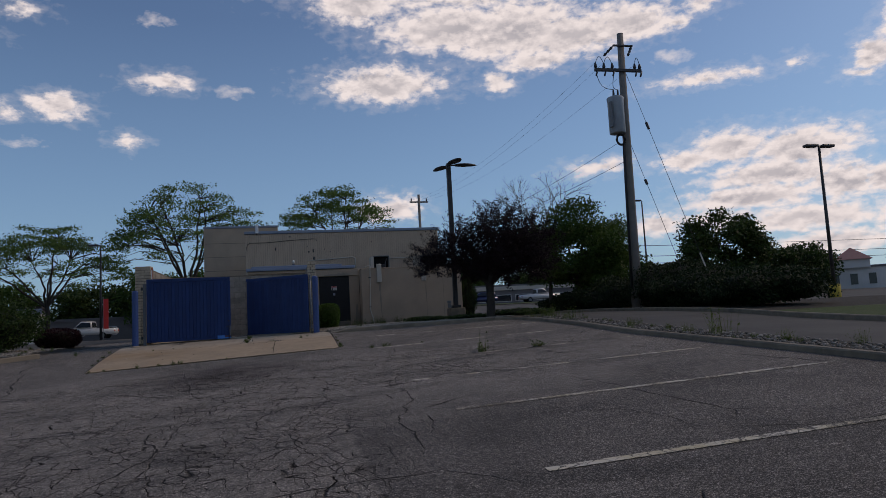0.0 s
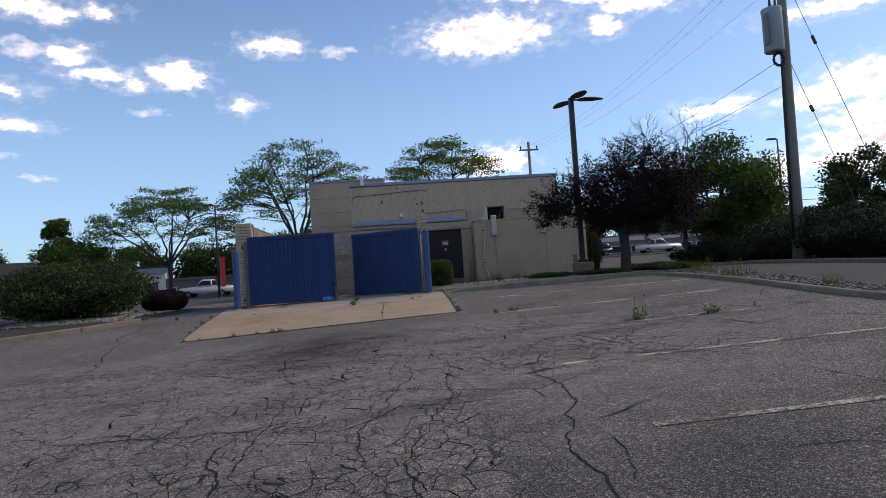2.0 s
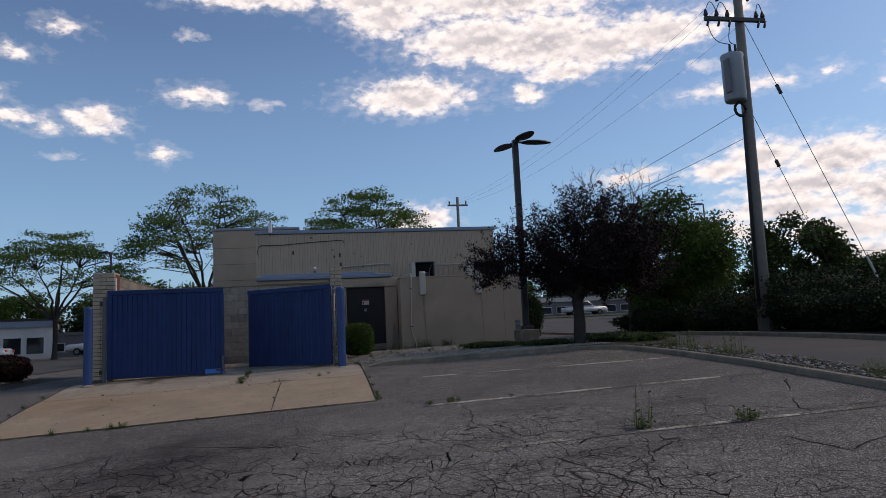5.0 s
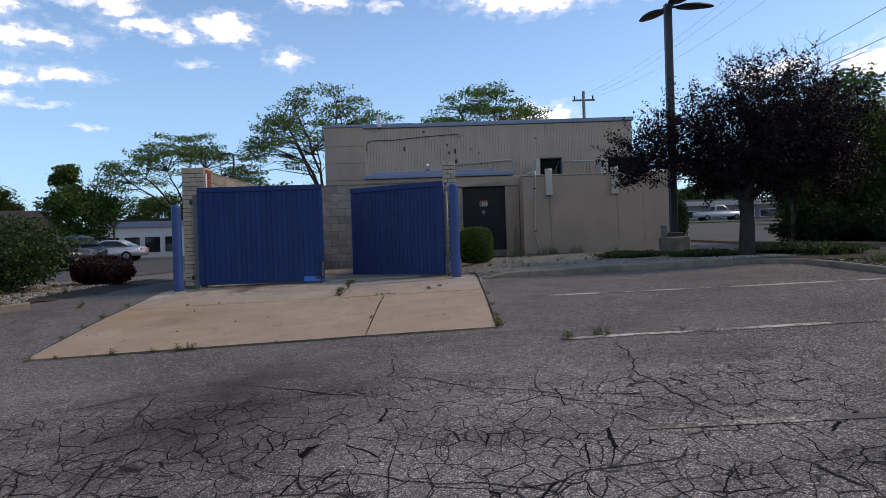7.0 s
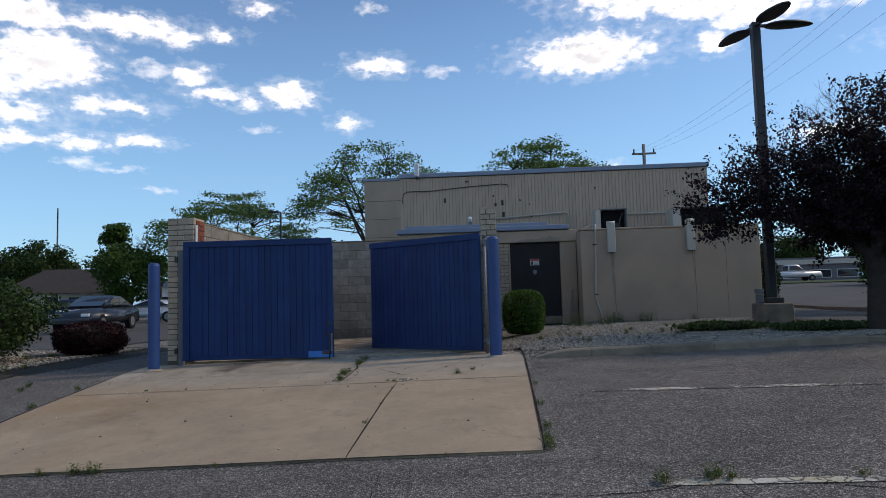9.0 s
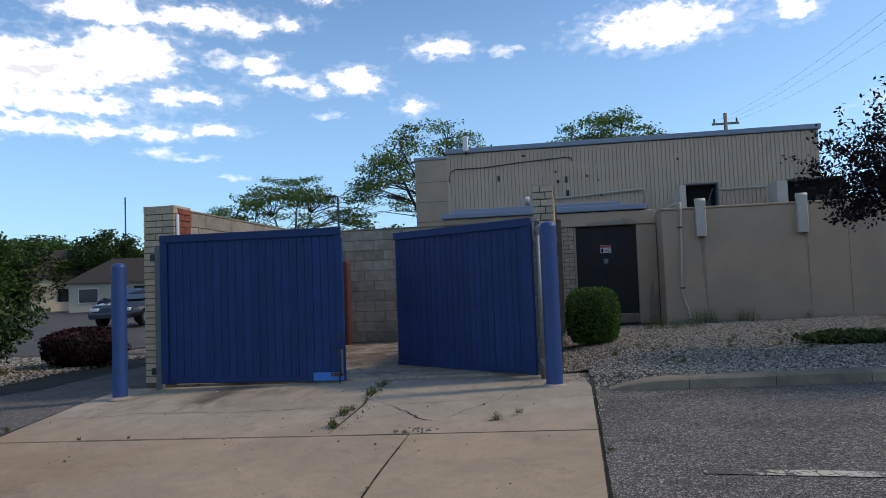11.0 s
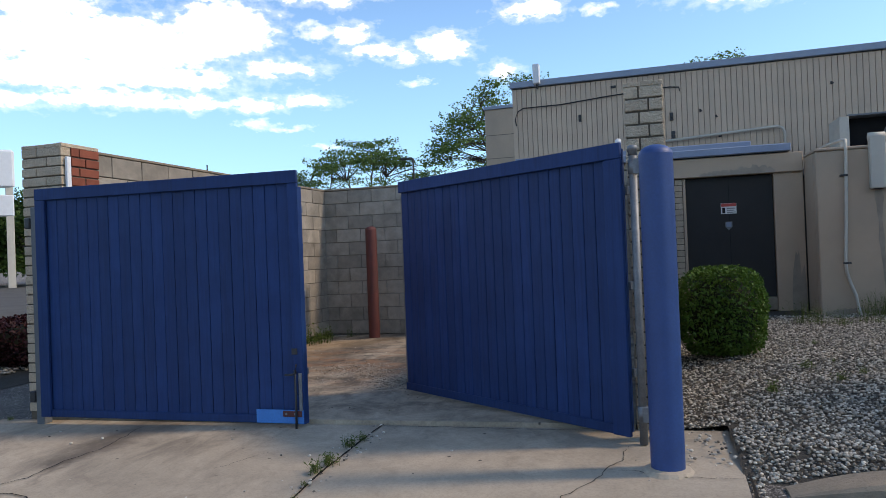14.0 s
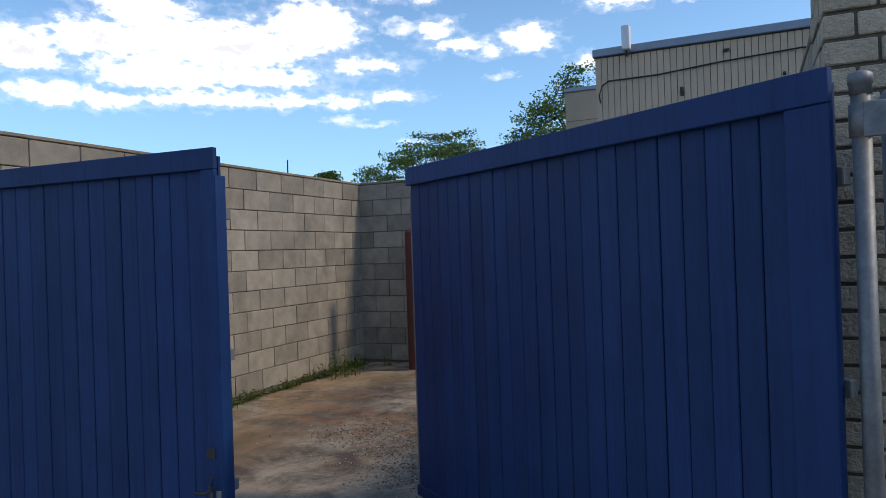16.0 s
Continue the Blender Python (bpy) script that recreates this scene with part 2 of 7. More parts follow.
def asphalt_material():
    m, t, b = material("worn_asphalt")
    p = t.pos()
    x, y, z = t.xyz(p)

    def grit(scale):
        """Rounded stones in a dark binder: how far each stone shows, and its own shade."""
        n = t.n("ShaderNodeTexVoronoi", feature="F1")
        t.link(p, n.inputs["Vector"])
        n.inputs["Scale"].default_value = scale
        sc_ = t.n("ShaderNodeSeparateColor")
        t.link(n.outputs["Color"], sc_.inputs[0])
        return t.ramp(n.outputs["Distance"], 0.2, 0.62, 1.0, 0.0), sc_.outputs[0]

    body1, shade1 = grit(62.0)
    body2, shade2 = grit(135.0)
    body3, shade3 = grit(27.0)
    wear = t.noise(p, 0.55, 6.0, 0.6, 0.3)
    mid = t.noise(p, 3.0, 5.0, 0.6)
    # the strip west of the seam is older, paler and cracked
    warp = t.math("MULTIPLY", t.math("SUBTRACT", t.noise(p, 2.2, 3.0, 0.5), 0.5), 0.12)
    old = t.math("MULTIPLY", t.ramp(t.math("ADD", x, warp), 1.64, 1.70, 1.0, 0.0), t.ramp(y, 15.0, 18.0, 1.0, 0.0))
    seam = t.math("MULTIPLY", old, t.ramp(t.math("ADD", y, warp), 6.98, 7.06))
    base = t.mix(t.ramp(wear, 0.35, 0.65), (0.092, 0.082, 0.073), (0.163, 0.144, 0.128))
    base = t.mix(t.math("MULTIPLY", t.math("MULTIPLY", t.ramp(y, 9.0, 12.0), t.ramp(y, 16.5, 18.4, 1.0, 0.25)), t.ramp(x, 3.0, 6.5, 0.68, 0.36)), base, (0.31, 0.275, 0.238))
    base = t.mix(t.math("MULTIPLY", old, t.ramp(y, 6.95, 7.1, 0.3, 0.55)), base, (0.25, 0.222, 0.195))
    base = t.mix(t.math("MULTIPLY", seam, 0.6), base, (0.25, 0.218, 0.188))
    base = t.mix(t.ramp(mid, 0.45, 0.75, 0.0, 0.4), base, (0.065, 0.06, 0.057))
    base = t.mix(t.ramp(t.noise(t.vmath("MULTIPLY", t.vmath("ADD", p, (4.0, 9.0, 0.0)), (0.6, 1.4, 1.0)), 0.8, 5.0, 0.6, 0.6), 0.5, 0.68, 0.0, 0.6), base, (0.05, 0.046, 0.043))
    base = t.mix(t.math("MULTIPLY", t.ramp(y, 17.2, 18.6), 0.15), base, (0.235, 0.205, 0.172))
    ravel = t.ramp(t.noise(p, 0.9, 4.0, 0.6), 0.35, 0.65, 0.3, 0.85)
    lift = t.math("MULTIPLY", t.math("MULTIPLY", body1, t.ramp(shade1, 0.45, 0.95)), ravel)
    base = t.mix(t.math("MULTIPLY", lift, 0.35), base, (0.42, 0.375, 0.32))
    grain = t.math("ADD", 0.36, t.math("ADD", t.math("MULTIPLY", t.math("MULTIPLY", body2, shade2), 1.9), t.math("MULTIPLY", t.math("MULTIPLY", body1, shade1), 1.7)))
    grain = t.math("MULTIPLY", grain, t.ramp(t.math("MULTIPLY", body3, shade3), 0.0, 0.75, 0.84, 1.32))
    gcol = t.n("ShaderNodeCombineColor")
    for k in range(3):
        t.link(grain, gcol.inputs[k])
    base = t.mix(1.0, base, gcol.outputs[0], "MULTIPLY")
    base = t.mix(t.math("MULTIPLY", t.math("MULTIPLY", body2, t.ramp(shade2, 0.72, 1.0)), 0.6), base, (0.52, 0.465, 0.40))
    # oil stain in front of the slab
    dx = t.math("DIVIDE", t.math("SUBTRACT", x, -0.3), 1.75)
    dy = t.math("DIVIDE", t.math("SUBTRACT", y, 16.5), 2.1)
    oil = t.math("SUBTRACT", 1.0, t.math("ADD", t.math("MULTIPLY", dx, dx), t.math("MULTIPLY", dy, dy)))
    oil = t.math("ADD", oil, t.math("MULTIPLY", t.math("SUBTRACT", t.noise(p, 1.3, 6.0, 0.65), 0.5), 2.6))
    base = t.mix(t.ramp(oil, -0.1, 1.3, 0.0, 0.82), base, (0.040, 0.030, 0.027))
    # cracks: cells with wandering, ragged edges
    def shifted(scale, amount, detail=2.0):
        nz = t.n("ShaderNodeTexNoise")
        nz.inputs["Scale"].default_value, nz.inputs["Detail"].default_value = scale, detail
        t.link(p, nz.inputs["Vector"])
        sc = t.vmath("SCALE", t.vmath("SUBTRACT", nz.outputs["Color"], (0.5, 0.5, 0.5)), (0, 0, 0))
        sc.node.inputs["Scale"].default_value = amount
        return sc

    pw = t.vmath("ADD", t.vmath("ADD", p, shifted(2.2, 0.22, 1.0)), shifted(12.0, 0.035))
    v = t.vmath("MULTIPLY", pw, (1.0, 0.68, 0.0))
    zone = t.noise(p, 0.45, 3.0, 0.5)
    wide = t.ramp(t.noise(p, 2.3, 4.0, 0.65), 0.34, 0.72, 0.008, 0.020)
    gator = t.ramp(t.voro(v, 3.9, "DISTANCE_TO_EDGE", rnd=0.9), t.math("MULTIPLY", wide, 0.45), wide, 1.0, 0.0)
    east = t.math("MULTIPLY", t.math("MULTIPLY", t.ramp(x, 4.2, 6.4, 1.0, 0.0), t.ramp(y, 11.3, 12.6)), t.ramp(y, 16.3, 17.2, 1.0, 0.0))
    west = t.math("MULTIPLY", t.math("MULTIPLY", old, t.ramp(x, -4.5, -2.2)), t.ramp(y, 15.4, 16.6, 1.0, 0.0))
    core = t.math("MULTIPLY", t.math("MULTIPLY", t.ramp(x, -2.6, -1.4), t.ramp(x, 1.5, 2.3, 1.0, 0.0)), t.math("MULTIPLY", t.ramp(y, 6.4, 7.4), t.ramp(y, 13.2, 14.8, 1.0, 0.0)))
    zone1 = t.math("MAXIMUM", core, t.math("MAXIMUM", t.math("MULTIPLY", west, t.ramp(zone, 0.34, 0.44)), t.math("MULTIPLY", east, t.ramp(zone, 0.24, 0.36))))
    gate1 = t.math("MULTIPLY", gator, t.math("MULTIPLY", zone1, t.ramp(t.noise(p, 1.9, 2.0), 0.30, 0.38)))
    fine = t.ramp(t.voro(v, 6.1, "DISTANCE_TO_EDGE", rnd=0.9), 0.006, 0.035, 1.0, 0.0)
    gate2 = t.math("MULTIPLY", t.math("MULTIPLY", fine, 0.85), t.math("MULTIPLY", zone1, t.ramp(t.noise(p, 1.1, 3.0), 0.44, 0.54)))
    long = t.ramp(t.voro(v, 0.34, "DISTANCE_TO_EDGE"), 0.0, 0.004, 1.0, 0.0)
    gate3 = t.math("MULTIPLY", t.math("MULTIPLY", long, t.ramp(y, 16.8, 17.4, 1.0, 0.0)), t.ramp(t.noise(p, 0.9, 2.0), 0.46, 0.56))
    crack = t.math("MAXIMUM", t.math("MAXIMUM", gate1, gate2), gate3)
    base = t.mix(t.math("MULTIPLY", crack, 0.96), base, (0.009, 0.008, 0.0075))
    t.link(base, b.inputs["Base Color"])
    b.inputs["Roughness"].default_value = 0.9
    t.put(b.inputs["Specular IOR Level"], t.ramp(crack, 0.0, 1.0, 0.22, 0.0))
    h = t.math("SUBTRACT", t.math("ADD", t.math("MULTIPLY", t.math("ADD", body1, body2), 0.22), t.math("MULTIPLY", mid, 0.5)), t.math("MULTIPLY", crack, 2.2))
    bump(t, b, h, 0.8, 0.014)
    return m


def paint_line_material():
    m, t, b = material("worn_line_paint")
    p = t.pos()
    nz = t.n("ShaderNodeTexNoise")
    nz.inputs["Scale"].default_value, nz.inputs["Detail"].default_value = 9.0, 4.0
    t.link(p, nz.inputs["Vector"])
    sc = t.vmath("SCALE", nz.outputs["Color"], (0, 0, 0))
    sc.node.inputs["Scale"].default_value = 0.12
    v = t.vmath("MULTIPLY", t.vmath("ADD", p, sc), (1.0, 1.0, 0.0))
    split = t.ramp(t.voro(v, 9.0, "DISTANCE_TO_EDGE"), 0.02, 0.07, 1.0, 0.0)
    split = t.math("MULTIPLY", split, t.ramp(t.noise(p, 2.6, 3.0), 0.36, 0.5))
    worn = t.ramp(t.math("ADD", t.noise(p, 26.0, 6.0, 0.75), t.math("MULTIPLY", t.noise(p, 1.6, 2.0), 0.8)), 0.84, 0.95)
    bare = t.math("MAXIMUM", split, worn)
    c = t.mix(t.ramp(t.noise(p, 3.1, 4.0), 0.4, 0.65), (0.56, 0.52, 0.44), (0.50, 0.43, 0.29))
    c = t.mix(t.math("MULTIPLY", bare, 0.92), c, (0.07, 0.064, 0.058))
    t.link(c, b.inputs["Base Color"])
    b.inputs["Roughness"].default_value = 0.9
    b.inputs["Specular IOR Level"].default_value = 0.2
    bump(t, b, t.math("SUBTRACT", t.noise(p, 120.0, 3.0), bare), 0.5, 0.004)
    return m


def slab_material():
    m, t, b = material("stained_concrete")
    p = t.pos()
    x, y, z = t.xyz(p)
    big = t.noise(p, 0.8, 6.0, 0.6, 0.5)
    tone = t.ramp(big, 0.3, 0.7)
    c = t.mix(tone, (0.46, 0.335, 0.215), (0.36, 0.265, 0.172))
    c = t.mix(t.ramp(t.math("ADD", y, t.math("MULTIPLY", big, 0.6)), 21.9, 22.9), c, t.mix(tone, (0.46, 0.38, 0.285), (0.345, 0.288, 0.218)))
    c = t.mix(t.ramp(t.noise(p, 60.0, 3.0, 0.7), 0.45, 0.75, 0.0, 0.4), c, (0.19, 0.16, 0.13))
    c = t.mix(t.ramp(t.noise(p, 9.0, 6.0, 0.7), 0.5, 0.72, 0.0, 0.35), c, (0.22, 0.185, 0.145))
    blot = t.ramp(t.noise(t.vmath("ADD", p, (3.7, 5.2, 0.0)), 2.4, 7.0, 0.72, 0.8), 0.56, 0.7, 0.0, 0.5)
    c = t.mix(blot, c, (0.20, 0.16, 0.12))
    pit = t.math("MULTIPLY", t.ramp(t.voro(p, 5.5, "F1", 0), 0.04, 0.08, 1.0, 0.0), t.ramp(t.noise(p, 1.7, 2.0), 0.44, 0.54))
    c = t.mix(pit, c, (0.07, 0.06, 0.05))
    # drips run down from the west gate
    run = t.math("ADD", t.math("ADD", x, 1.95), t.math("MULTIPLY", t.math("SUBTRACT", t.noise(p, 2.2, 5.0, 0.65), 0.5), 0.9))
    run = t.math("MULTIPLY", t.ramp(t.math("ABSOLUTE", run, 0.0), 0.02, t.ramp(y, 23.0, 24.3, 0.06, 0.50), 1.0, 0.0), t.ramp(y, 22.85, 23.3))
    c = t.mix(t.math("MULTIPLY", run, 0.75), c, (0.085, 0.068, 0.055))
    drip = t.math("MULTIPLY", t.ramp(t.noise(t.vmath("MULTIPLY", p, (2.2, 0.5, 1.0)), 1.5, 6.0, 0.65, 0.6), 0.52, 0.66), t.math("MULTIPLY", t.ramp(x, 0.3, -1.2), t.ramp(y, 21.0, 23.5)))
    c = t.mix(t.math("MULTIPLY", drip, 0.5), c, (0.13, 0.11, 0.09))
    # rusty and dark stains, most of them inside the enclosure
    inside = t.ramp(y, 24.0, 25.6, 0.06, 1.0)
    band = t.ramp(t.math("ABSOLUTE", t.math("SUBTRACT", t.math("ADD", y, t.math("MULTIPLY", x, 0.25)), 26.4), 0.0), 0.3, 1.5, 1.0, 0.25)
    rust = t.math("MULTIPLY", t.math("MULTIPLY", t.ramp(t.noise(t.vmath("MULTIPLY", p, (0.8, 1.7, 1.0)), 2.1, 9.0, 0.72, 0.5), 0.44, 0.58), inside), band)
    c = t.mix(t.math("MULTIPLY", rust, 0.75), c, (0.27, 0.115, 0.05))
    dark = t.math("MULTIPLY", t.ramp(t.noise(t.vmath("ADD", p, (7.3, 2.1, 0.0)), 2.6, 10.0, 0.75, 0.4), 0.42, 0.60), t.ramp(y, 23.6, 25.4, 0.18, 1.0))
    c = t.mix(t.math("MULTIPLY", dark, 0.85), c, (0.055, 0.047, 0.04))
    ochre = t.math("MULTIPLY", t.ramp(t.noise(t.vmath("ADD", p, (1.3, 9.1, 0.0)), 0.6, 4.0, 0.6, 0.3), 0.48, 0.63), t.ramp(x, -1.0, -2.6))
    c = t.mix(t.math("MULTIPLY", ochre, 0.55), c, (0.34, 0.215, 0.105))
    ex = t.math("DIVIDE", t.math("ADD", x, 2.35), 1.15)
    ey = t.math("DIVIDE", t.math("SUBTRACT", y, 20.9), 0.95)
    spot = t.math("SUBTRACT", 1.0, t.math("ADD", t.math("MULTIPLY", ex, ex), t.math("MULTIPLY", ey, ey)))
    spot = t.math("ADD", spot, t.math("MULTIPLY", t.math("SUBTRACT", t.noise(p, 2.0, 6.0, 0.7, 0.5), 0.5), 3.0))
    c = t.mix(t.ramp(spot, 0.1, 1.6, 0.0, 0.6), c, (0.22, 0.13, 0.055))
    t.link(c, b.inputs["Base Color"])
    b.inputs["Roughness"].default_value = 0.88
    b.inputs["Specular IOR Level"].default_value = 0.3
    bump(t, b, t.math("ADD", t.noise(p, 130.0, 3.0), t.math("MULTIPLY", big, 2.0)), 0.3, 0.004)
    return m


def blue_wood_material():
    m, t, b = material("blue_painted_wood")
    tc = t.n("ShaderNodeTexCoord").outputs["Object"]
    st = t.vmath("MULTIPLY", tc, (40.0, 40.0, 2.2))
    grain = t.noise(st, 1.0, 5.0, 0.65)
    p = t.pos()
    blot = t.ramp(t.noise(p, 2.6, 6.0, 0.65), 0.38, 0.66)
    c = t.mix(blot, (0.0034, 0.0265, 0.104), (0.006, 0.036, 0.132))
    c = t.mix(t.ramp(grain, 0.45, 0.75, 0.0, 0.5), c, (0.0025, 0.012, 0.05))
    r = t.n("ShaderNodeObjectInfo").outputs["Random"]
    h = t.n("ShaderNodeHueSaturation")
    t.put(h.inputs["Value"], t.ramp(r, 0.0, 1.0, 0.86, 1.14))
    t.link(c, h.inputs["Color"])
    t.link(h.outputs[0], b.inputs["Base Color"])
    b.inputs["Roughness"].default_value = 0.6
    b.inputs["Specular IOR Level"].default_value = 0.3
    bump(t, b, grain, 0.5, 0.004)
    return m


def leaf_material(name, a, c2, rough=0.55, through_light=0.25):
    m, t, b = material(name)
    r = t.n("ShaderNodeNewGeometry").outputs["Random Per Island"]
    c = t.mix(r, a, c2)
    t.link(c, b.inputs["Base Color"])
    b.inputs["Roughness"].default_value = rough
    b.inputs["Specular IOR Level"].default_value = 0.18
    tr = t.n("ShaderNodeBsdfTranslucent")
    t.link(c, tr.inputs[0])
    mx = t.n("ShaderNodeMixShader")
    mx.inputs[0].default_value = through_light
    t.link(b.outputs[0], mx.inputs[1])
    t.link(tr.outputs[0], mx.inputs[2])
    out = [n for n in t.t.nodes if n.bl_idname == "ShaderNodeOutputMaterial"][0]
    t.link(mx.outputs[0], out.inputs[0])
    return m


ASPHALT = asphalt_material()
LINE = paint_line_material()
SLAB = slab_material()
BLUEWOOD = blue_wood_material()
BLUESTEEL = surface("blue_painted_steel", (0.010, 0.048, 0.17), (0.015, 0.06, 0.205), 0.5, scale=5.0, relief=0.1)
KERB = surface("grey_kerb_concrete", (0.285, 0.228, 0.166), (0.185, 0.15, 0.112), 0.9, scale=5.0, fine=70.0, relief=0.7, dist=0.008, random=0.14, stain=(0.12, 0.105, 0.088))
BLOCK = surface("grey_concrete_block", (0.36, 0.315, 0.26), (0.245, 0.215, 0.178), 0.92, scale=7.0, fine=150.0, relief=0.7, random=0.2, stain=(0.16, 0.142, 0.118))
MORTAR = surface("grey_mortar", (0.18, 0.16, 0.132), (0.105, 0.093, 0.078), 0.95, scale=9.0)
PAINTBRICK = surface("cream_painted_brick", (0.60, 0.475, 0.35), (0.48, 0.38, 0.275), 0.85, scale=9.0, fine=75.0, relief=1.0, dist=0.016, random=0.1, stain=(0.36, 0.29, 0.215))
REDBRICK = surface("bare_red_brick", (0.30, 0.085, 0.05), (0.22, 0.07, 0.045), 0.9, scale=9.0, fine=110.0, relief=0.6, random=0.2)
BRICKJOINT = surface("painted_brick_joint", (0.15, 0.12, 0.09), (0.10, 0.082, 0.063), 0.95, scale=14.0, fine=120.0, relief=0.8)
STUCCO = surface("beige_painted_stucco", (0.50, 0.368, 0.265), (0.435, 0.325, 0.237), 0.85, scale=1.5, fine=140.0, relief=0.35, stain=(0.33, 0.258, 0.197))
SIDING = surface("beige_painted_siding", (0.555, 0.41, 0.295), (0.50, 0.372, 0.27), 0.7, scale=2.0, fine=70.0, relief=0.15, random=0.03)
# darker than SIDING: shadow of the plank gaps put into the colour; also for joints
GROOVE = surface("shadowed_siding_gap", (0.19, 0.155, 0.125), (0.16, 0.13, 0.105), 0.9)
COPING = surface("blue_grey_coping_metal", (0.20, 0.245, 0.31), (0.24, 0.285, 0.35), 0.45, metal=0.3, scale=2.0, relief=0.1)
BLUETRIM = surface("blue_trim_metal", (0.19, 0.235, 0.32), (0.23, 0.275, 0.36), 0.5, scale=2.0, relief=0.1)
DOORMAT = surface("black_painted_steel_door", (0.007, 0.007, 0.007), (0.012, 0.012, 0.012), 0.7, scale=3.0, relief=0.15)
GALV = surface("galvanised_steel", (0.24, 0.25, 0.26), (0.15, 0.16, 0.17), 0.58, metal=0.55, scale=14.0, relief=0.15)
GREYSTEEL = surface("grey_painted_steel", (0.17, 0.18, 0.19), (0.12, 0.13, 0.14), 0.6, scale=6.0)
RUSTRED = surface("faded_red_painted_steel", (0.12, 0.025, 0.02), (0.085, 0.02, 0.016), 0.7, scale=9.0, relief=0.3, stain=(0.07, 0.025, 0.018))
WHITEPLASTIC = surface("white_enclosure_plastic", (0.75, 0.76, 0.77), (0.68, 0.69, 0.7), 0.5, scale=4.0, relief=0.05)
GATEPOST = surface("dull_grey_steel_post", (0.13, 0.145, 0.155), (0.10, 0.11, 0.12), 0.7, scale=6.0)
DARKMETAL = surface("dark_bronze_metal", (0.018, 0.018, 0.02), (0.03, 0.03, 0.032), 0.5, scale=5.0, relief=0.1)
BLACKMAT = surface("black_interior", (0.008, 0.008, 0.009), (0.014, 0.014, 0.015), 0.9)
POLEWOOD = surface("weathered_grey_pole_wood", (0.26, 0.235, 0.21), (0.19, 0.17, 0.15), 0.9, scale=3.0, fine=60.0, relief=0.6)
BARK = surface("dark_tree_bark", (0.06, 0.05, 0.042), (0.035, 0.03, 0.026), 0.95, scale=8.0, fine=50.0, relief=0.8, dist=0.01)
MULCH = surface("dark_mulch_earth", (0.035, 0.03, 0.025), (0.055, 0.047, 0.036), 0.98, scale=6.0, fine=60.0, relief=0.8, dist=0.02)
EARTH = surface("gravelly_earth", (0.075, 0.066, 0.054), (0.05, 0.044, 0.036), 0.95, scale=4.0, fine=60.0, relief=0.8, dist=0.02)
GRASSMAT = surface("mown_grass_ground", (0.045, 0.075, 0.02), (0.07, 0.095, 0.03), 0.95, scale=3.0, fine=40.0, relief=0.8, dist=0.03, stain=(0.10, 0.10, 0.05))
ROADMAT = surface("pale_street_asphalt", (0.098, 0.09, 0.08), (0.066, 0.061, 0.055), 0.9, scale=0.7, fine=70.0, relief=0.2, stain=(0.07, 0.065, 0.06))
GLASSDARK = surface("dark_window_glass", (0.012, 0.015, 0.018), (0.02, 0.024, 0.028), 0.08, scale=1.0, relief=0.0)
STICKERWHITE = surface("white_sticker", (0.72, 0.72, 0.72), (0.66, 0.66, 0.66), 0.5, relief=0.0)
STICKERRED = surface("red_sticker", (0.5, 0.05, 0.04), (0.45, 0.05, 0.04), 0.5, relief=0.0)
LIGHTBLUE = surface("light_blue_paint_patch", (0.012, 0.17, 0.50), (0.018, 0.20, 0.55), 0.55, relief=0.1)
CABLE = surface("black_cable", (0.015, 0.015, 0.016), (0.02, 0.02, 0.021), 0.7, relief=0.0)
PIPEPAINT = surface("beige_painted_conduit", (0.55, 0.5, 0.42), (0.48, 0.43, 0.36), 0.6, relief=0.05)


# ---- building helpers ----
def mesh_of(name, bm):
    me = bpy.data.meshes.new(name)
    bm.normal_update()
    bm.to_mesh(me)
    bm.free()
    return me


def part(name, bm, mat, parent=None, label="", smooth=False):
    """Links a bmesh (or a ready mesh) as one object, under a thing or part where one is given."""
    me = bm if isinstance(bm, bpy.types.Mesh) else mesh_of(name, bm)
    if mat is not None and not me.materials:
        me.materials.append(mat)
    if smooth:
        me.polygons.foreach_set("use_smooth", [True] * len(me.polygons))
    ob = new(name, me)
    if parent is not None:
        ob.parent = parent
    if label:
        ob["label"] = label
    return ob


def thing(name, label, category, at=(0, 0, 0), rz=0.0, group="", kind=""):
    ob = new(name)
    ob.matrix_basis = pose(*at, 0, 0, rz)
    return tagged(ob, label, category, group, kind)


def box(bm, x0, y0, z0, x1, y1, z1, bev=0.0, m=None):
    r = bmesh.ops.create_cube(bm, size=1.0)
    vs = r["verts"]
    for v in vs:
        v.co = Vector((x0 + (v.co.x + 0.5) * (x1 - x0), y0 + (v.co.y + 0.5) * (y1 - y0), z0 + (v.co.z + 0.5) * (z1 - z0)))
    if bev > 0:
        es = list({e for v in vs for e in v.link_edges})
        r2 = bmesh.ops.bevel(bm, geom=es, offset=bev, segments=1, affect="EDGES")
        vs = list({v for f in r2["faces"] for v in f.verts} | {v for v in vs if v.is_valid})
    if m is not None:
        bmesh.ops.transform(bm, matrix=m, verts=[v for v in vs if v.is_valid])
    return bm


def boxed(x0, y0, z0, x1, y1, z1, bev=0.0):
    return box(bmesh.new(), x0, y0, z0, x1, y1, z1, bev)


